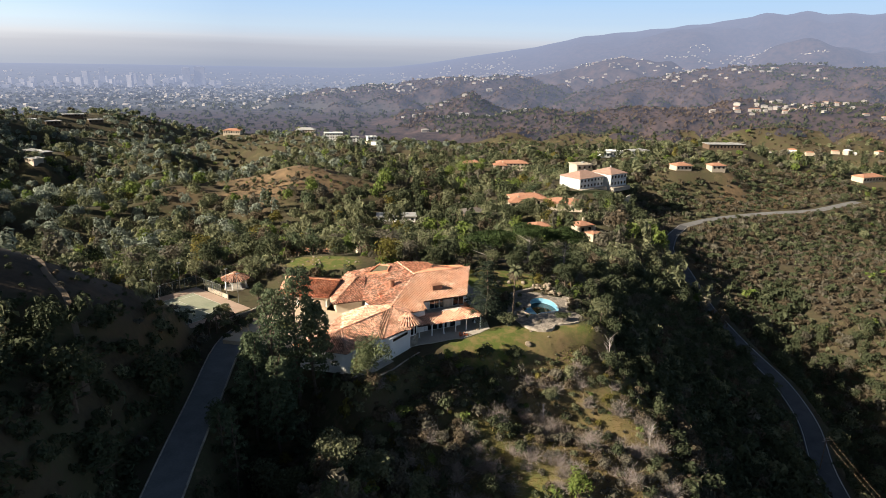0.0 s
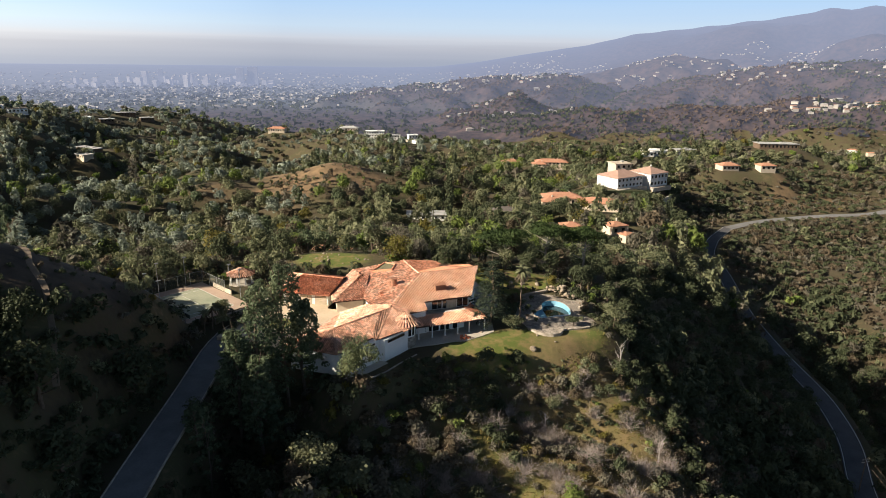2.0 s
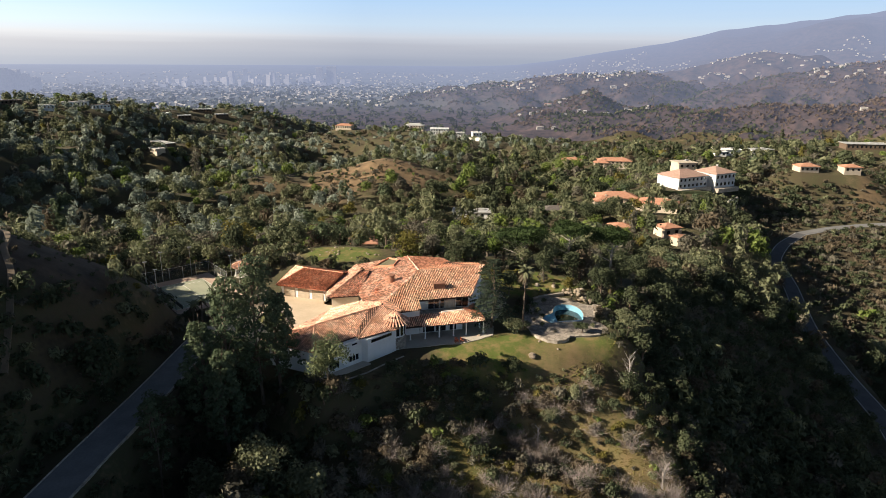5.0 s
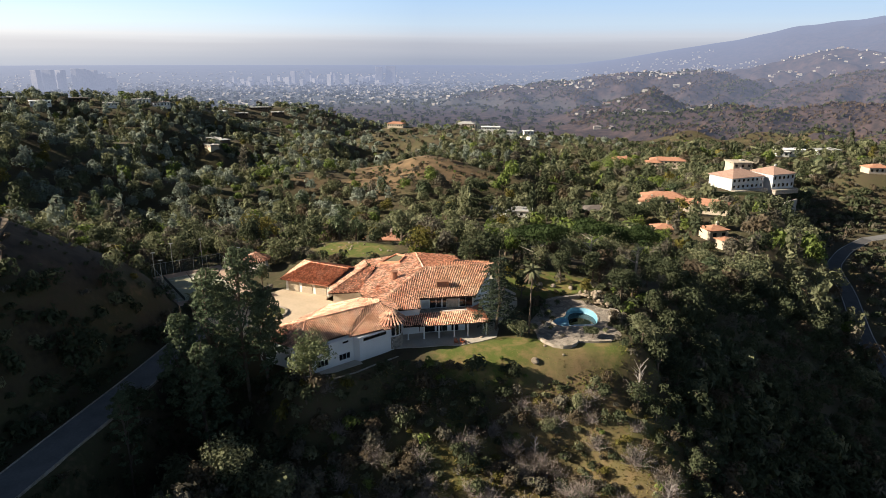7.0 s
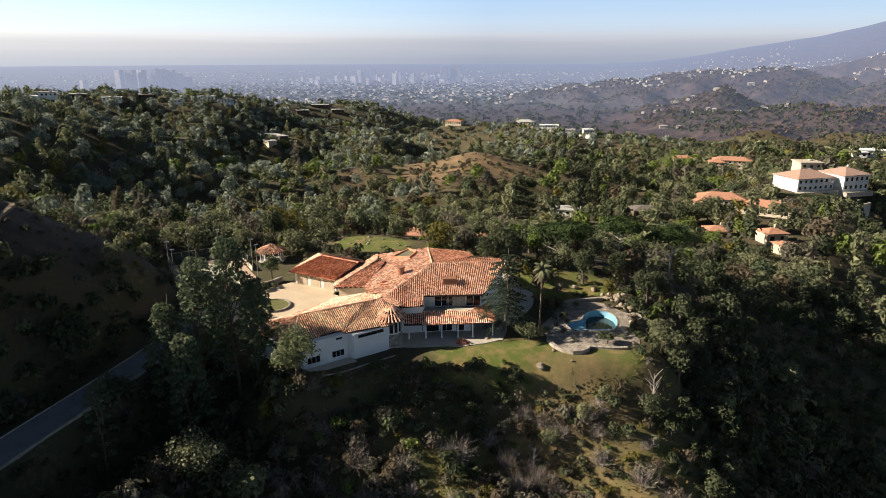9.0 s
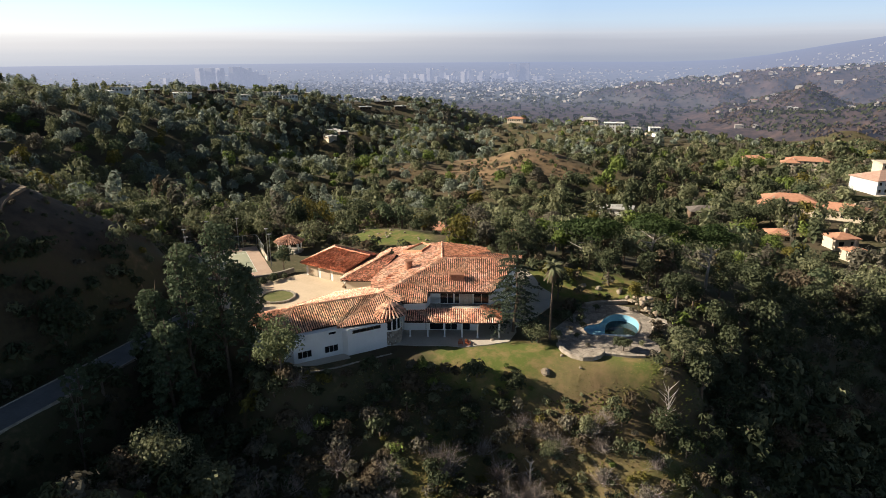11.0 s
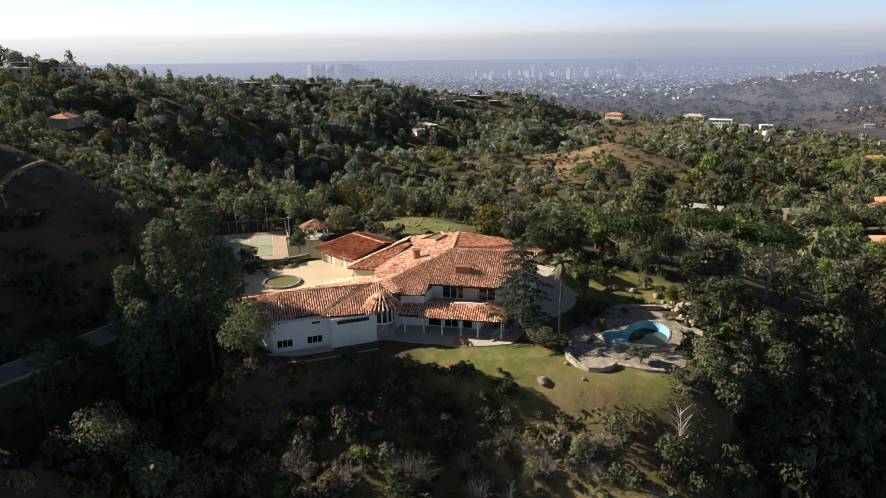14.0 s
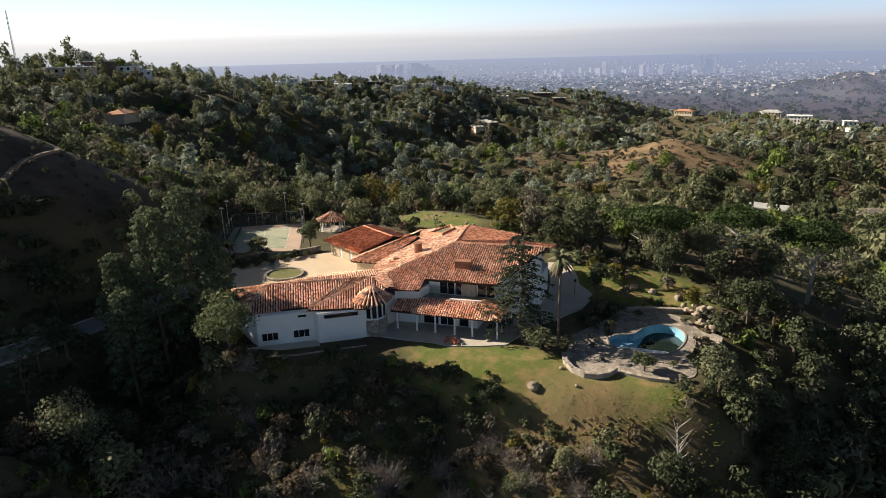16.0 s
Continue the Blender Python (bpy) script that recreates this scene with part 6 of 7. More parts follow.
# palms
def palm(at, high, fronds, length, label, seed):
    rs = random.Random(seed)
    root = new("palm_tree")
    root.location = at
    tagged(root, label, "palm tree")
    bm = bmesh.new()
    for k in range(10):
        z0, z1 = high * k / 10, high * (k + 1) / 10
        tube(bm, (0.02 * k, 0, z0 - 0.2), (0.02 * (k + 1), 0, z1), 0.2 - 0.007 * k, 0.19 - 0.007 * k, 8)
    part("trunk", bm, M_bark, root)
    for k in range(fronds):
        a = 6.28 * k / fronds + rs.uniform(-0.15, 0.15)
        up = rs.uniform(-1.25, 1.25)
        bm = bmesh.new()
        prev = None
        for s in range(6):
            t = s / 5
            rad = length * t * math.cos(up * (1 - t * 0.6))
            z = high + length * (math.sin(up) * t - 0.55 * t * t)
            w = 0.36 * math.sin(math.pi * min(1, 0.12 + t * 0.88)) + 0.03
            c = Vector((0.2 + math.cos(a) * rad, math.sin(a) * rad, z))
            sd = Vector((-math.sin(a), math.cos(a), 0)) * w
            row = [bm.verts.new(c + sd - Vector((0, 0, w * 0.5))), bm.verts.new(c), bm.verts.new(c - sd - Vector((0, 0, w * 0.5)))]
            if prev:
                bm.faces.new((prev[0], prev[1], row[1], row[0]))
                bm.faces.new((prev[1], prev[2], row[2], row[1]))
            prev = row
        part("frond", bm, L_brown if up < -0.45 else L_olive, root)
    return root


palm((16.9, 157.8, -0.2), 13.6, 54, 1.9, "tall fan palm with a ragged crown and pale trunk", 3)
for px, py, hh in ((-50.6, 142.8, 4.6), (-49.4, 144.2, 5.2)):
    palm((px, py, ground_z(px, py)), hh, 15, 1.5, "small dark palm at the head of the driveway", int(hh * 10))

hedge_line = [(-45.9, 141.6), (-44.6, 144.4), (-43.7, 146.6), (-43.2, 149.2), (-42.9, 151.4), (-42.2, 153.8), (-41.2, 156.0)]
for i, (px, py) in enumerate(hedge_line):
    for k in (0, 1):
        plant("shrub", shrub_me[OAK, (i + k) % 3], stem_me[i % 3], (px - 0.9 * k, py + 0.9 * k, ground_z(px, py) - 0.05), 1.15 + 0.2 * ((i * 7) % 3), 1.0 + 0.15 * (i % 3), i * 1.3 + k, "low dark shrub edging the motor court", "shrub", "motor court shrubs")

for i, (px, py, r_, k) in enumerate(((20.6, 165.2, 1.1, OAK), (19.4, 168.0, 1.4, OAK), (18.4, 171.6, 1.2, OLIVE), (21.0, 160.6, 0.9, OAK), (17.6, 159.4, 1.5, OLIVE), (19.0, 163.4, 0.8, SAGE), (20.4, 174.6, 1.2, OAK), (31.6, 163.0, 0.9, OLIVE), (33.0, 167.6, 1.2, OAK),
                                     (30.4, 178.0, 1.3, OLIVE), (23.6, 158.2, 0.7, SAGE), (34.4, 164.4, 1.4, OAK), (16.6, 174.6, 1.4, OAK), (14.6, 168.0, 1.5, OAK), (26.8, 177.2, 1.0, SAGE))):
    plant("shrub", shrub_me[k, i % 3], stem_me[i % 3], (px, py, -0.36 if inside(px, py, PATIO) else ground_z(px, py) - 0.05), r_, r_ * 0.95, i * 1.1, WORDS[k] + " shrub growing beside the pool patio", "shrub", "pool patio shrubs")

# bare grey shrubs
twigs = [quad_mesh("twigs", twig_cloud(90 + j, 200, 1.3, 2.6), [M_twig]) for j in range(3)]
rs = np.random.RandomState(77)
n = 0
while n < 120:
    px, py = rs.uniform(-14, 66), rs.uniform(106, 146)
    if (px < 4 and py > 126) or not open_ground(np.array([px]), np.array([py]))[0] or oval(px, py, 20, 149, 22, 17, 7) < 1:
        continue
    root = new("bare_shrub", twigs[n % 3])
    s = rs.uniform(0.65, 1.35)
    root.location, root.scale, root.rotation_euler = (px, py, ground_z(px, py) - 0.1), (s, s, s), (0, 0, rs.uniform(0, 6.28))
    tagged(root, "leafless grey shrub with fine twigs on the slope", "shrub", "bare shrubs")
    n += 1

# boulders
def boulder(at, size, seed, label="pale weathered boulder on the grass", group="boulders"):
    bm = bmesh.new()
    bmesh.ops.create_icosphere(bm, subdivisions=2, radius=1.0)
    rs = np.random.RandomState(seed)
    k = rs.uniform(0.75, 1.25, 3)
    for v in bm.verts:
        d = 1 + 0.28 * noise.noise(v.co * 1.3 + Vector((seed * 3.1, 0, 0))) + 0.12 * noise.noise(v.co * 3.0 + Vector((0, seed, 0)))
        v.co = Vector((v.co.x * k[0], v.co.y * k[1], v.co.z * k[2] * 0.75)) * d * size
    ob = part("boulder", bm, M_rock)
    ob.location = (at[0], at[1], at[2] + size * 0.3)
    return tagged(ob, label, "rock", group)


for i, (px, py, s) in enumerate(((19.7, 148.1, 0.75), (20.8, 152.9, 0.35), (24.6, 150.6, 0.25), (8.4, 152.6, 0.4), (6.4, 149.4, 0.3), (15.5, 182.6, 0.7), (18.5, 183.4, 0.6), (22.5, 184.4, 0.7))):
    boulder((px, py, ground_z(px, py)), s, i)
rs = np.random.RandomState(4)
for i in range(34):
    a = rs.uniform(0, 1)
    px, py = 25.4 + 6.0 * a + rs.normal() * 0.8, 180.8 - 3.4 * a + rs.normal() * 1.0
    boulder((px, py, -0.3 + rs.uniform(0, 2.2) * (1 - abs(a - 0.35))), rs.uniform(0.25, 0.62), 20 + i, "tan boulder in the rockwork behind the pool", "pool rockwork")
for i in range(26):
    px, py = -33 + rs.normal() * 8.5, 188.5 + rs.normal() * 3.2
    boulder((px, py, ground_z(px, py)), rs.uniform(0.15, 0.38), 70 + i, "white boulder scattered on the grass mound", "mound boulders")

M_rust = material("rust_red_paint", ((0.33, 0.09, 0.04), (0.45, 0.14, 0.06)), 3.0, 0.7)
for cx_, cy_, turn_ in ((4.4, 148.3, 30), (5.5, 148.9, 75)):
    chair = new("garden_chair")
    chair.location, chair.rotation_euler = (cx_, cy_, max(ground_z(cx_, cy_), -0.7) + 0.02), (0, 0, radians(turn_))
    tagged(chair, "low rust-red wooden garden chair on the lawn's edge", "chair", "lawn chairs")
    for k in range(4):
        bm = bmesh.new()
        box(bm, (0.13, 0.62, 0.03), (-0.24 + 0.16 * k, 0, 0.36), 0, 0.005)
        part("seat_slat", bm, M_rust, chair)
        bm = bmesh.new()
        box(bm, (0.13, 0.03, 0.66), m=pose(-0.24 + 0.16 * k, 0.4, 0.66, -20, 0, 0))
        part("back_slat", bm, M_rust, chair)
    for sx in (-0.34, 0.34):
        for sy in (-0.28, 0.3):
            bm = bmesh.new()
            box(bm, (0.07, 0.07, 0.56), (sx, sy, 0), 0, 0.005)
            part("leg", bm, M_rust, chair)
        bm = bmesh.new()
        box(bm, (0.13, 0.7, 0.03), (sx, 0, 0.56), 0, 0.005)
        part("armrest", bm, M_rust, chair)
lamp = new("garden_lamp")
lamp.location = (8.4, 175.6, 0.05)
tagged(lamp, "slim dark lamp post beside the pale side drive", "lamp post")
bm = bmesh.new()
tube(bm, (0, 0, -0.4), (0, 0, 2.6), 0.07, 0.05, 8)
part("post", bm, M_wood, lamp)
bm = bmesh.new()
box(bm, (0.32, 0.32, 0.42), (0, 0, 2.6), 0, 0.06)
part("lantern", bm, M_murk, lamp)
bm = bmesh.new()
tube(bm, (0, 0, 3.02), (0, 0, 3.22), 0.26, 0.03, 8)
part("cap", bm, M_wood, lamp)

# ---- houses beyond ----
def villa(x, y, w, d, h, turn, style="hip", wall_mat=M_stucco, roof_mat=M_tile, label="white villa on the ridge", floors=1, z=None, wings=0):
    th = new("house")
    th.location = (x, y, ground_z(x, y) if z is None else z)
    th.rotation_euler = (0, 0, radians(turn))
    tagged(th, label, "house")
    blocks = [(0, 0, w, d, h)]
    if floors > 1:
        bm = bmesh.new()
        box(bm, (w * 1.06, 3.4, 2.6), (0, -d / 2 - 1.7, -2.5), 0, 0.05)
        part("terrace", bm, M_stone, th)
    if wings:
        blocks.append((-w * 0.42, -d * 0.5, w * 0.42, d * 0.8, h * 0.8))
    if wings > 1:
        blocks.append((w * 0.36, -d * 0.4, w * 0.36, d * 0.9, h * 0.9))
    for bx, by, bw, bd, bh in blocks:
        bm = bmesh.new()
        box(bm, (bw, bd, bh + 3), (bx, by, -3))
        part("wall", bm, wall_mat, th)
        bm = bmesh.new()
        if style == "hip":
            o, rise = 0.7, min(bw, bd) * 0.2
            lo = [bm.verts.new((bx + sx * (bw / 2 + o), by + sy * (bd / 2 + o), bh)) for sx, sy in ((-1, -1), (1, -1), (1, 1), (-1, 1))]
            lo2 = [bm.verts.new((v.co.x, v.co.y, bh - 0.25)) for v in lo]
            k = max(0, (bw - bd) / 2)
            k2 = max(0, (bd - bw) / 2)
            t0, t1 = bm.verts.new((bx - k, by - k2, bh + rise)), bm.verts.new((bx + k + 0.01, by + k2 + 0.01, bh + rise))
            for i in range(4):
                bm.faces.new((lo2[i], lo2[(i + 1) % 4], lo[(i + 1) % 4], lo[i]))
            bm.faces.new(lo2[::-1])
            if bw >= bd:
                bm.faces.new((lo[0], lo[1], t1, t0)), bm.faces.new((lo[1], lo[2], t1)), bm.faces.new((lo[2], lo[3], t0, t1)), bm.faces.new((lo[3], lo[0], t0))
            else:
                bm.faces.new((lo[0], lo[1], t0)), bm.faces.new((lo[1], lo[2], t1, t0)), bm.faces.new((lo[2], lo[3], t1)), bm.faces.new((lo[3], lo[0], t0, t1))
        else:
            box(bm, (bw + 1.6, bd + 1.6, 0.4), (bx, by, bh), 0, 0.03)
        roof_ob = part("roof", bm, roof_mat, th)
        bm = bmesh.new()
        if style == "hip":
            box(bm, (0.9, 0.8, bh * 0.25 + 1.6), (bx + bw * 0.22, by + bd * 0.12, bh), 0, 0.04)
            part("chimney", bm, wall_mat, roof_ob)
        else:
            box(bm, (bw * 0.16, bd * 0.2, 0.9), (bx + bw * 0.2, by + bd * 0.1, bh + 0.4), 0, 0.04)
            part("roof_unit", bm, M_greyroof, roof_ob)
        bm = bmesh.new()
        box(bm, (bw + 0.5, bd + 0.5, 0.3), (bx, by, bh - 0.56), 0, 0.03)
        part("cornice", bm, wall_mat, th)
        n = max(2, int(bw / 3.4))
        for fl in range(floors):
            for i in range(n):
                for sy in (-1,):
                    bm = bmesh.new()
                    fh = bh / floors
                    box(bm, (bw / n * 0.4, 0.16, fh * 0.44), (bx - bw / 2 + bw * (i + 0.5) / n, by + sy * bd / 2, fl * fh + fh * 0.3))
                    part("window", bm, M_glass, th)
    return th


SURFACES = {"stucco": M_stucco, "shadestucco": M_shadestucco, "cream": M_cream, "tile": M_farroof, "red": M_farroof, "greyroof": M_greyroof, "darkroof": M_darkroof, "paleroof": M_paleroof, "wood": M_wood}
for vx, vy, vw, vd, vh, vt, style, wall, roof, words, floors, vz, wings in VILLAS:
    villa(vx, vy, vw, vd, vh, vt, style, SURFACES[wall], SURFACES[roof], words, floors, vz, wings)
bm = bmesh.new()
box(bm, (46, 1.4, 4.0), (84, 430, -24.5), 8, 0.2)
tagged(part("hedge", bm, L_oak), "clipped green hedge along the terrace", "hedge")
bm = bmesh.new()
box(bm, (14, 1.0, 9.0), (122, 438, -34), 55, 0.1)
tagged(part("retaining_wall", bm, M_paving), "tall concrete retaining wall under the terrace", "wall")
rs = random.Random(12)
for vx, vy, vw, vd, vh, vt in RIDGE_HOUSES:
    villa(vx, vy, vw, vd, vh, vt, "flat", rs.choice((M_stucco, M_cream, M_wood)), rs.choice((M_greyroof, M_greyroof, M_stucco, M_darkroof)), "low ridge-top house with a flat roof", 1, ground_z(vx, vy) + 1.0)

# utility poles beside the road
def utility_pole(x, y, top, turn):
    g = ground_z(x, y)
    th = new("utility_pole")
    th.location = (x, y, g)
    th.rotation_euler = (0, 0, radians(turn))
    tagged(th, "wooden utility pole with a crossarm beside the road", "utility pole", "utility poles")
    bm = bmesh.new()
    tube(bm, (0, 0, -0.5), (0, 0, top - g), 0.16, 0.11, 7)
    part("pole", bm, M_wood, th)
    for k in (0.4, 1.2):
        bm = bmesh.new()
        box(bm, (2.6, 0.14, 0.14), (0, 0, top - g - k), 0, 0.01)
        part("crossarm", bm, M_palebark, th)
    return th


utility_pole(112, 178, -42.5, 20)
utility_pole(134, 395, -34, 60)
utility_pole(146, 418, -33, 60)

# wires from the road pole, and masts on the hilltop
for k in (-0.9, 0.9):
    bm = bmesh.new()
    prev = None
    for i in range(15):
        t = i / 14
        q = Vector((112 + k * 0.94 + 10 * t, 178 + k * 0.34 - 75 * t, -42.4 - 6 * t * (1 - t) * 2 - 9 * t))
        if prev:
            tube(bm, prev, q, 0.035, 0.035, 4)
        prev = q
    tagged(part("power_line", bm, M_wood), "black overhead wire sagging beside the road", "wire")
for px, py, hh in ((-344.5, 189.0, 24), (-349, 181, 20)):
    g = ground_z(px, py)
    th = new("radio_mast")
    th.location = (px, py, g)
    tagged(th, "slim lattice radio mast on the hilltop", "mast", "hilltop masts")
    for dx, dy in ((-0.5, -0.3), (0.5, -0.3), (0, 0.55)):
        bm = bmesh.new()
        tube(bm, (dx, dy, -0.5), (dx * 0.3, dy * 0.3, hh + 10), 0.13, 0.09, 5)
        part("leg", bm, M_metal, th)
    bm = bmesh.new()
    for i in range(12):
        z = 2 + i * (hh + 6) / 12
        tube(bm, (-0.5, -0.3, z), (0.5, -0.3, z + 1.4), 0.06, 0.06, 4)
        tube(bm, (0.5, -0.3, z), (0, 0.55, z + 1.4), 0.06, 0.06, 4)
    part("bracing", bm, M_metal, th)

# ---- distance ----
# colour of the haze that the far materials give off
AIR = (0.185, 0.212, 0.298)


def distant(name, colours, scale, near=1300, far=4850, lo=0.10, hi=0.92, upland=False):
    """Far land with haze painted in: with distance its own colour fades and an air-coloured emission grows."""
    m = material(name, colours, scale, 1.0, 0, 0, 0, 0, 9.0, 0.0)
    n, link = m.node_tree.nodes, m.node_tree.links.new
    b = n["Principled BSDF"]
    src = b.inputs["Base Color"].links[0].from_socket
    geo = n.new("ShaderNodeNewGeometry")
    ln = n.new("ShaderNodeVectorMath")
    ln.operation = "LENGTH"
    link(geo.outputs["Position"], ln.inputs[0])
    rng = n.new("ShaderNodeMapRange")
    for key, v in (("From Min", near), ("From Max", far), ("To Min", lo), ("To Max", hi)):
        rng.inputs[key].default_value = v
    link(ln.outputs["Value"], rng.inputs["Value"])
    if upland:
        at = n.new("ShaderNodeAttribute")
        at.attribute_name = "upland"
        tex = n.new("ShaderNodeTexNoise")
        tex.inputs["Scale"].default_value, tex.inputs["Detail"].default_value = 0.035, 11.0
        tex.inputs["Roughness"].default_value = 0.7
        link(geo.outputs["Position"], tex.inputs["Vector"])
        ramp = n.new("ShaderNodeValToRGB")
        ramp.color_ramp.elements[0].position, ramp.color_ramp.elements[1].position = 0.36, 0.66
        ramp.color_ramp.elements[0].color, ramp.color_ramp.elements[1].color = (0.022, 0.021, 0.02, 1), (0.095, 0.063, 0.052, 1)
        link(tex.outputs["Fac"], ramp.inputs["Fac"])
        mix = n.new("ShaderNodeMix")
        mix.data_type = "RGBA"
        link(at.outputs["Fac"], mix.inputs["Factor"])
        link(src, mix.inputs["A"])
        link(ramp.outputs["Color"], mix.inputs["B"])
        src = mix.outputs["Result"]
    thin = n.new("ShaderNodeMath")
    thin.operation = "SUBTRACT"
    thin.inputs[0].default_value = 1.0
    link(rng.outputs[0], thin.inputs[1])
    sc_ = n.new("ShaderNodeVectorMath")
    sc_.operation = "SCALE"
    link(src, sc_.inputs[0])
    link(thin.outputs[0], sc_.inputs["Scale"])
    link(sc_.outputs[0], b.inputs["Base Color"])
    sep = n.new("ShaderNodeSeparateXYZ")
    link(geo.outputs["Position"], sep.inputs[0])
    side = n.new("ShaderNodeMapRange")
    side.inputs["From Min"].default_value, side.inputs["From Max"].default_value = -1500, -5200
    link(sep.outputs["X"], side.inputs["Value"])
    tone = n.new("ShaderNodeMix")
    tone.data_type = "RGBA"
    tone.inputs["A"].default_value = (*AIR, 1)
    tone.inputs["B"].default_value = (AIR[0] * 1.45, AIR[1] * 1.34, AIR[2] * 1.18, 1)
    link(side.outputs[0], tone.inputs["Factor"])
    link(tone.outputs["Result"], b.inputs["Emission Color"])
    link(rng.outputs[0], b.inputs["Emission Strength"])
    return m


# each of these carries painted haze as a glow
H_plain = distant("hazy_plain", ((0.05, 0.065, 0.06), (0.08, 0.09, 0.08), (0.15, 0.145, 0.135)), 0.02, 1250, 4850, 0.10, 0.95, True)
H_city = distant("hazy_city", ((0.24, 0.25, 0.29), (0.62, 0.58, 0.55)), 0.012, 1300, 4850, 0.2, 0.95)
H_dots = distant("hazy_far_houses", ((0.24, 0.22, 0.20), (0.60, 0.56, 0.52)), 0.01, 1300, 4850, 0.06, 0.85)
D_brush = distant("hazy_dark_brush", ((0.035, 0.045, 0.02), (0.07, 0.075, 0.035)), 0.05, 1350, 4850, 0.06, 0.85)
D_scrub = distant("hazy_brown_brush", ((0.07, 0.055, 0.038), (0.12, 0.085, 0.06)), 0.05, 1350, 4850, 0.06, 0.85)


def far_height(x, y):
    r = np.hypot(x, y)
    az = np.degrees(np.arctan2(x, y))
    z = -112 + 100 * smooth_step(3700, 4880, r) + wave(x, y, 240) * 3 * (1 - smooth_step(3600, 4300, r))
    rise = smooth_step(0, 30, az)
    top = np.interp(az, (-9, -5, -1.6, 2.3, 7.6, 11.3, 15.2, 18.2, 22.3, 24.6, 28.4, 36, 50), (0, 12, 46, 104, 174, 248, 283, 311, 351, 391, 386, 388, 395)) + 6 * np.sin(az * 2.3 + 1) * rise
    z = z + top * smooth_step(2500, 4700, r) + rise * (90 * wave(x, y, 300, 2.0) * smooth_step(2200, 3000, r) * (1 - smooth_step(4000, 4800, r)) + 26 * wave(x, y, 90, 1.0) * (1 - smooth_step(4300, 4800, r)))
    for path in RIDGES:
        z = crest(z, x, y, path, 0.34, 0.4)
    z = z + (wave(x, y, 45, 1.5) * 7 + wave(x, y, 19, 0.5) * 3) * smooth_step(-105, -80, z) * (1 - smooth_step(3000, 3600, r))
    k = smooth_step(1320, 1450, r)
    return height(x, y) * (1 - k) + z * k - (1 - smooth_step(1290, 1400, r)) * 2.5


az = np.radians(np.linspace(-80, 66, 320))
rr = np.array(list(np.linspace(1280, 4200, 130)) + list(np.linspace(4240, 4890, 24)))
ga, gr2_ = np.meshgrid(az, rr)
bx, by = np.sin(ga) * gr2_, np.cos(ga) * gr2_
bz = far_height(bx, by)
bv = np.stack([bx.ravel(), by.ravel(), bz.ravel()], 1)
n = len(az)
i = (np.arange(len(rr) - 1)[:, None] * n + np.arange(n - 1)[None, :]).ravel()
bf = np.stack([i, i + 1, i + n + 1, i + n], 1)
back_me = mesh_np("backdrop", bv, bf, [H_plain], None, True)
far_r = np.hypot(bv[:, 0], bv[:, 1])
field(back_me, "upland", np.maximum(smooth_step(-102, -80, bv[:, 2] - 95 * smooth_step(3700, 4880, far_r)), 1 - smooth_step(2000, 2600, far_r)))
back = new("backdrop", back_me)
tagged(back, "hazy city plain and blue mountain ridge on the horizon", "distance", kind="structure")

# brush on the distant ridges
x, y, rs = jittered(-1100, 1500, 700, 2600, 9.0, 29)
keep = (np.hypot(x, y) < 2600) & (np.hypot(x, y) > 1330) & (np.arctan2(x, y) > -0.6) & (np.arctan2(x, y) < 0.72)
x, y = x[keep], y[keep]
keep = (far_height(x, y) > -98) & (rs.uniform(size=len(x)) < np.clip(1.3 - np.hypot(x, y) / 3200, 0.45, 0.9) + 0.3 * wave(x, y, 70, 2))
x, y = x[keep], y[keep]
green = wave(x, y, 160, 4.0) + rs.normal(size=len(x)) * 0.35 > 0.1
forest("distant_brush", x, y, [leaf_cloud(s, 9, 1.0, 0.0, 1.2, 1.1, 4, 0.6, 0.3) for s in (95, 96)], rs.uniform(3.0, 6.5, len(x)), np.where(green, 0, 1), "brown and green brush on the distant ridges", "scrub", 1.0, [D_brush, D_scrub], far_height)

# far towers in two clusters, and specks of houses
def tower(x, y, w, d, h, z):
    bm = bmesh.new()
    box(bm, (w, d, h + 20), (x, y, z - 20), random.uniform(-20, 20), 0.6)
    return tagged(part("tower_block", bm, H_city), "hazy high-rise on the far plain", "tower", "far skyline")


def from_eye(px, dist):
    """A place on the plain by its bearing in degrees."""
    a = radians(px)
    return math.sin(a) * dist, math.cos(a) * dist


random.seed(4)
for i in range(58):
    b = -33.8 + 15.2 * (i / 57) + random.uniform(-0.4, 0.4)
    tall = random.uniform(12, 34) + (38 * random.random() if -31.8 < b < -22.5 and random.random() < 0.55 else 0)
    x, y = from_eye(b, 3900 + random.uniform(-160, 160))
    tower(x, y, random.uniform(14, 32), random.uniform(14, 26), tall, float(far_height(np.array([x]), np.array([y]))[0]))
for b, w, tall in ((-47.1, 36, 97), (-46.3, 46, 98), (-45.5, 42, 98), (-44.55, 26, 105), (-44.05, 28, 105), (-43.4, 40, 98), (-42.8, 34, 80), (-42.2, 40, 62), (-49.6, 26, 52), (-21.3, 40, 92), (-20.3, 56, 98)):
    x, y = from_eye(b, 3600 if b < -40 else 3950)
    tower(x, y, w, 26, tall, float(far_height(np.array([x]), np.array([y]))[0]))


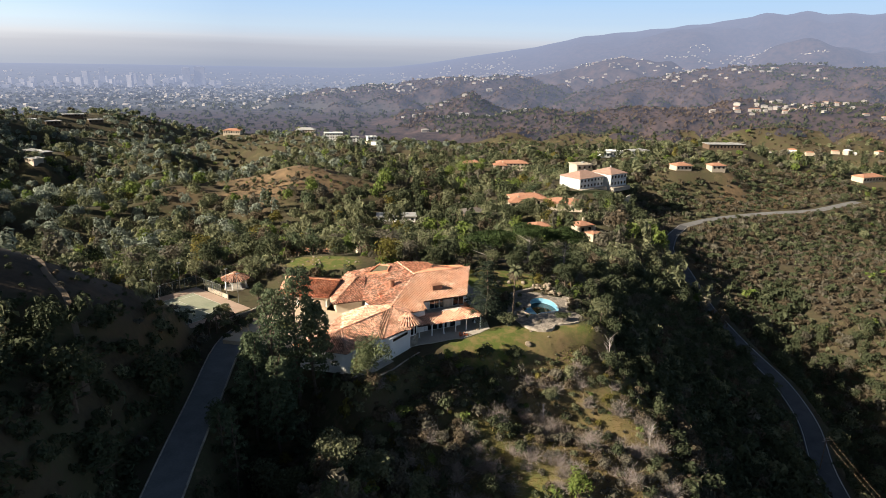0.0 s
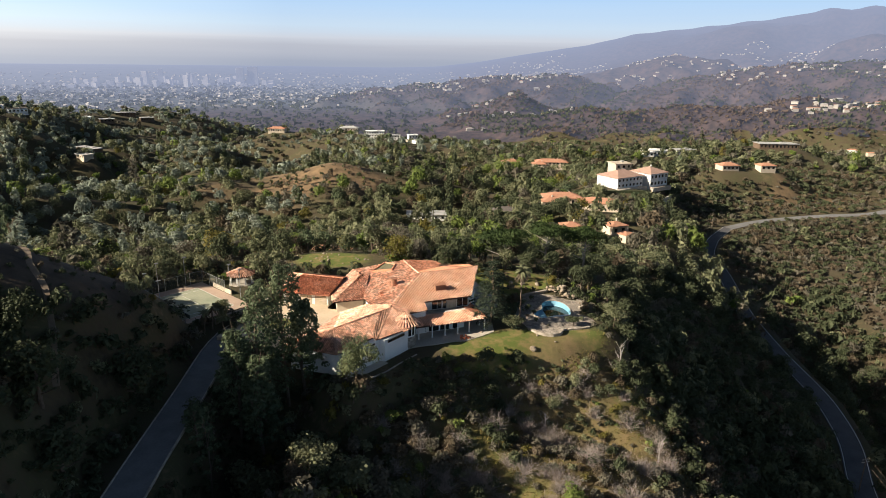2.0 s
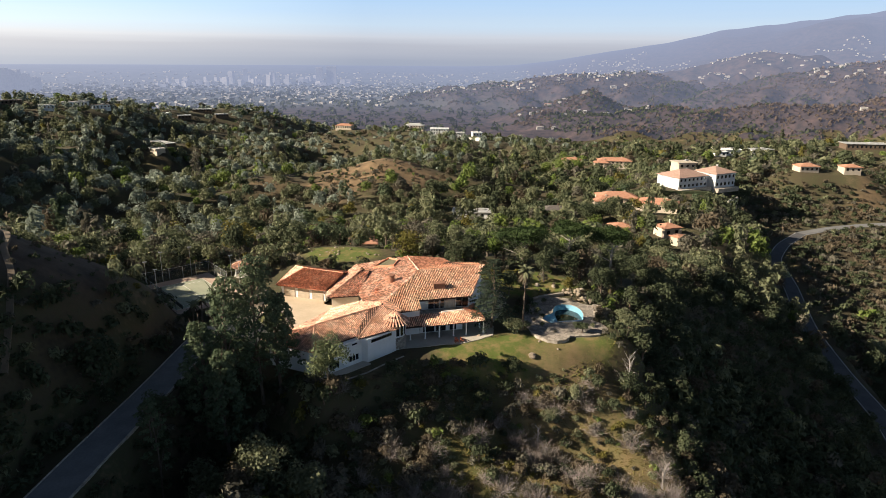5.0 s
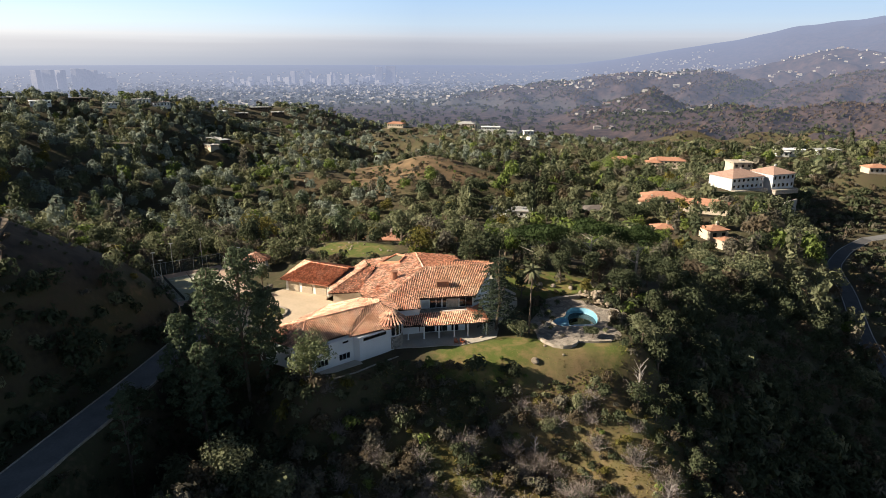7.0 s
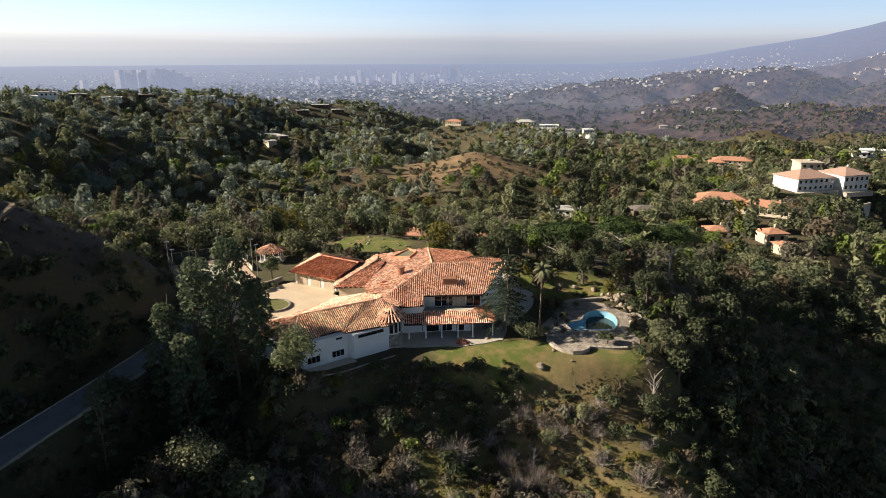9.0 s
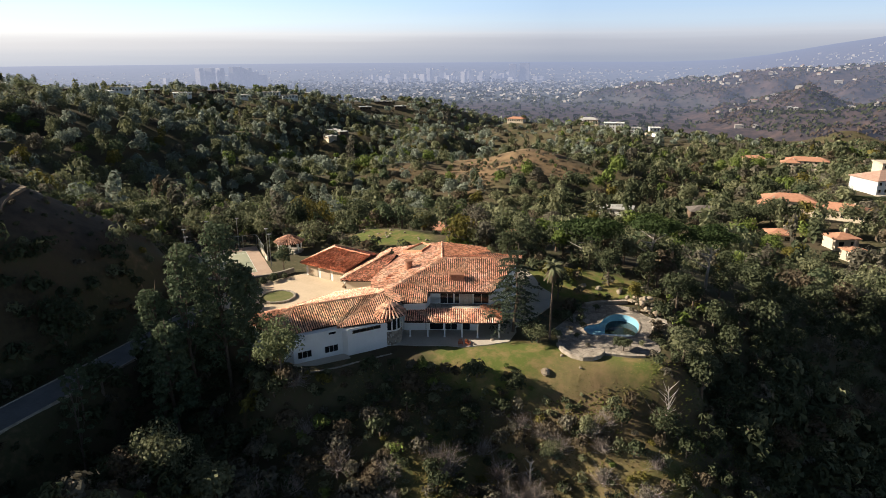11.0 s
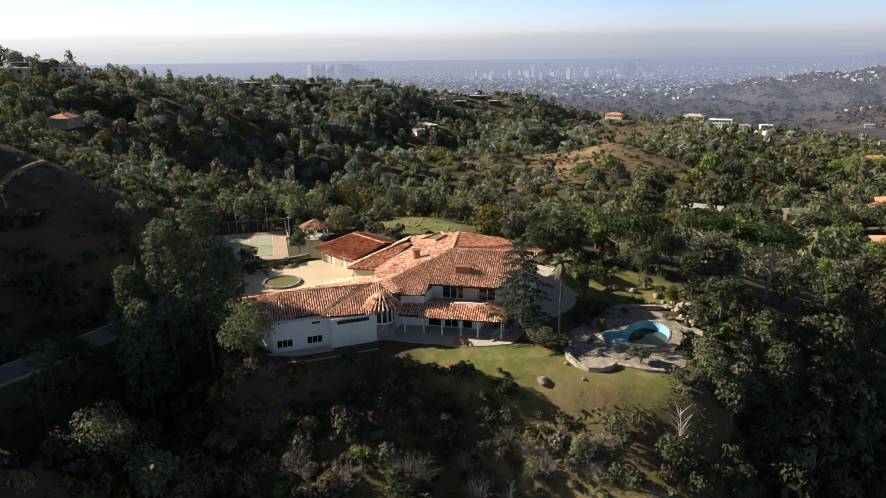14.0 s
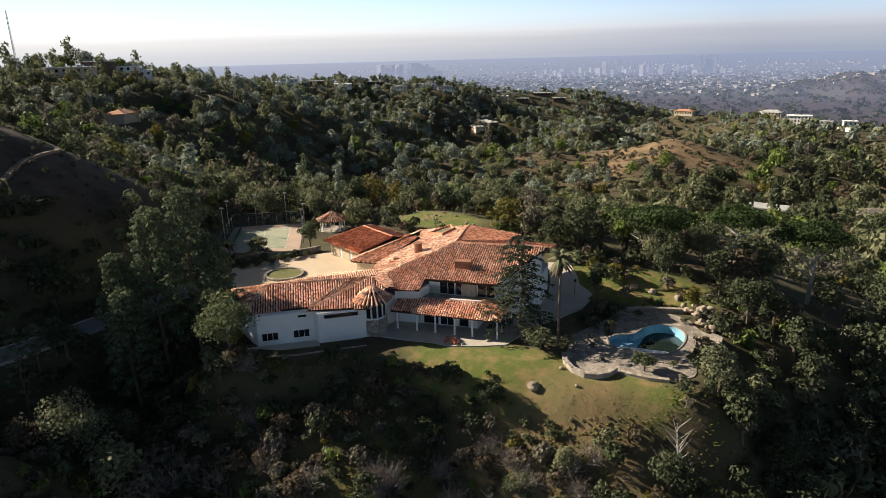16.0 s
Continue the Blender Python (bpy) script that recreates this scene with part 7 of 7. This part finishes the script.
def specks(name, x, y, zfn, lo, hi, walls, roofs, label, lift=0.0, high=0.45):
    """Many small far houses in one mesh: a block with a low hipped roof each; walls and roofs are lists of materials."""
    rs = np.random.RandomState(3)
    w, d = rs.uniform(lo, hi, (2, len(x)))
    w = w * rs.uniform(1.0, 1.8, len(x))
    h = d * high * rs.uniform(0.7, 1.3, len(x))
    z = zfn(x, y) - 2 + lift
    turn = rs.uniform(-0.6, 0.6, len(x))
    c, s = np.cos(turn), np.sin(turn)
    unit = [(-.5, -.5, 0), (.5, -.5, 0), (.5, .5, 0), (-.5, .5, 0), (-.5, -.5, 1), (.5, -.5, 1), (.5, .5, 1), (-.5, .5, 1),
            (-.56, -.58, 1), (.56, -.58, 1), (.56, .58, 1), (-.56, .58, 1), (-.2, 0, 1.4), (.2, 0, 1.4)]
    cube = np.array(unit)
    px, py = cube[None, :, 0] * w[:, None], cube[None, :, 1] * d[:, None]
    pz = np.where(cube[None, :, 2] > 0, cube[None, :, 2] * h[:, None] + 2, 0) + z[:, None]
    v = np.stack([px * c[:, None] - py * s[:, None] + x[:, None], px * s[:, None] + py * c[:, None] + y[:, None], pz], -1).reshape(-1, 3)
    f = np.array([(0, 1, 5, 4), (1, 2, 6, 5), (2, 3, 7, 6), (3, 0, 4, 7), (8, 9, 13, 12), (10, 11, 12, 13), (9, 10, 13, 13), (11, 8, 12, 12)])
    tri = np.concatenate([f[:, (0, 1, 2)], f[:6, (0, 2, 3)]])
    top = np.array([0, 0, 0, 0, 1, 1, 1, 1, 0, 0, 0, 0, 1, 1])
    faces = (tri[None] + (np.arange(len(x)) * len(cube))[:, None, None]).reshape(-1, 3)
    wi, ri = rs.randint(0, len(walls), len(x)), len(walls) + rs.randint(0, len(roofs), len(x))
    index = np.where(top[None] == 1, ri[:, None], wi[:, None]).ravel()
    return tagged(new(name, mesh_np(name, v, faces, walls + roofs, index)), label, "far houses", kind="stuff")


def along_ridges(which, n, spread, seed):
    """Places strung in little rows on and below the crests of some ridges."""
    rs = np.random.RandomState(seed)
    xs, ys = [], []
    while len(xs) < n:
        path = RIDGES[which[rs.randint(len(which))]]
        i = rs.randint(len(path) - 1)
        (x0, y0, _), (x1, y1, _) = path[i], path[i + 1]
        t, off = rs.uniform(), rs.normal() * spread
        dx, dy = x1 - x0, y1 - y0
        ln = math.hypot(dx, dy)
        for k in range(rs.randint(2, 9)):
            q = t * ln + k * rs.uniform(16, 34)
            xs.append(x0 + dx / ln * q - dy / ln * (off + rs.normal() * 7))
            ys.append(y0 + dy / ln * q + dx / ln * (off + rs.normal() * 7))
    return np.array(xs), np.array(ys)


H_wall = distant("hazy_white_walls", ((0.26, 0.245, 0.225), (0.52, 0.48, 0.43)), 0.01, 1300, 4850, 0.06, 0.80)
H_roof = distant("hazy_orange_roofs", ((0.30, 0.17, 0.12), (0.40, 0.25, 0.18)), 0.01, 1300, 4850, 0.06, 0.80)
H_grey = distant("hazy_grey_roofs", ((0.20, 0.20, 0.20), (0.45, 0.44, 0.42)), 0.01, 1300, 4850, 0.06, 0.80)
rs = np.random.RandomState(8)
a, d = np.radians(rs.uniform(-60, 6, 2600)), 2300 + 2100 * rs.uniform(0, 1, 2600) ** 0.8
specks("plain_houses", np.sin(a) * d, np.cos(a) * d, far_height, 5, 13, [H_dots, H_wall], [H_dots, H_grey], "pale specks of buildings across the plain")
n = 90
a0, d0 = rs.uniform(-4, 40, n), 2450 + 1500 * rs.uniform(0, 1, n) ** 0.8
k = rs.randint(4, 18, n)
a = np.radians(np.concatenate([q + np.cumsum(rs.uniform(0.12, 0.4, m)) for q, m in zip(a0, k)]))
d = np.concatenate([np.full(m, q) + rs.normal(size=m) * 22 for q, m in zip(d0, k)])
specks("mountain_houses", np.sin(a) * d, np.cos(a) * d, far_height, 5, 9, [H_wall], [H_wall, H_grey, H_grey, H_roof], "pale houses on the far mountain slopes", 1)
x, y = along_ridges((4, 6, 3), 80, 42, 21)
keep = (np.hypot(x, y) < 1280) & (y > 700)
specks("hill_houses", x[keep], y[keep], height, 5, 8, [M_stucco, M_cream, M_cream], [M_farroof, M_greyroof, M_stucco], "white houses strung along the middle hills", 1.5)

# low bright haze of the sky all round the horizon
def sky_band():
    m = bpy.data.materials.new("horizon_haze")
    m.use_nodes = True
    n, link = m.node_tree.nodes, m.node_tree.links.new
    n.remove(n["Principled BSDF"])
    em = n.new("ShaderNodeEmission")
    geo = n.new("ShaderNodeNewGeometry")
    sep = n.new("ShaderNodeSeparateXYZ")
    link(geo.outputs["Position"], sep.inputs[0])
    tex = n.new("ShaderNodeTexNoise")
    tex.inputs["Scale"].default_value, tex.inputs["Detail"].default_value = 1.0, 4.0
    squash = n.new("ShaderNodeVectorMath")
    squash.operation = "MULTIPLY"
    squash.inputs[1].default_value = (0.0004, 0.0004, 0.012)
    link(geo.outputs["Position"], squash.inputs[0])
    link(squash.outputs[0], tex.inputs["Vector"])
    add = n.new("ShaderNodeMath")
    add.operation = "MULTIPLY_ADD"
    link(tex.outputs["Fac"], add.inputs[0])
    add.inputs[1].default_value = 90.0
    link(sep.outputs["Z"], add.inputs[2])
    rng = n.new("ShaderNodeMapRange")
    rng.inputs["From Min"].default_value, rng.inputs["From Max"].default_value = -20, 900
    link(add.outputs[0], rng.inputs["Value"])
    ramp = n.new("ShaderNodeValToRGB")
    cr = ramp.color_ramp
    stops = ((0.0, (0.176, 0.201, 0.267)), (0.1, (0.205, 0.226, 0.279)), (0.21, (0.262, 0.275, 0.316)), (0.27, (0.328, 0.348, 0.389)), (0.36, (0.312, 0.385, 0.463)), (0.6, (0.238, 0.353, 0.500)), (1.0, (0.148, 0.254, 0.426)))
    for i, (at, c) in enumerate(stops):
        e = cr.elements[i] if i < 2 else cr.elements.new(at)
        e.position, e.color = at, (*c, 1)
    link(rng.outputs[0], ramp.inputs["Fac"])
    side = n.new("ShaderNodeMapRange")
    side.inputs["From Min"].default_value, side.inputs["From Max"].default_value = -1500, -5200
    link(sep.outputs["X"], side.inputs["Value"])
    warm = n.new("ShaderNodeMix")
    warm.data_type = "RGBA"
    warm.blend_type = "MULTIPLY"
    warm.inputs["B"].default_value = (1.85, 1.7, 1.45, 1)
    link(side.outputs[0], warm.inputs["Factor"])
    link(ramp.outputs[0], warm.inputs["A"])
    link(warm.outputs["Result"], em.inputs["Color"])
    link(em.outputs[0], n["Material Output"].inputs[0])
    a = np.linspace(0, 2 * math.pi, 97)[:-1]
    v = np.concatenate([np.stack([np.cos(a) * 4930, np.sin(a) * 4930, np.full(96, z)], 1) for z in (-200, 100, 500, 1000)])
    f = [(r * 96 + i, r * 96 + (i + 1) % 96, (r + 1) * 96 + (i + 1) % 96, (r + 1) * 96 + i) for r in range(3) for i in range(96)]
    ob = new("backdrop_sky", mesh_np("backdrop_sky", v, f, [m], None, True))
    ob.visible_shadow = False
    return tagged(ob, "pale hazy sky low over the horizon", "sky", kind="structure")


sky_band()

x, y = along_ridges((6, 7, 8, 9, 10, 11), 420, 60, 22)
keep = np.hypot(x, y) > 1330
specks("ridge_houses", x[keep], y[keep], far_height, 5, 10, [H_wall], [H_roof, H_grey, H_grey, H_wall], "pale houses along the hazy ridges", 1.5)

a, d = np.radians(rs.uniform(-62, 12, 5200)), 1500 + 2500 * rs.uniform(0, 1, 5200) ** 0.9
x, y = np.sin(a) * d, np.cos(a) * d
keep = far_height(x, y) < -98
forest("plain_trees", x[keep], y[keep], [leaf_cloud(s, 9, 1.0, 0.0, 1.0, 1.1, 3, 0.6, 0.4) for s in (91, 92)], np.random.RandomState(6).uniform(4.0, 11.0, keep.sum()), np.zeros(keep.sum(), int), "dark street trees across the hazy plain", "trees", 0.5, [D_brush], far_height)
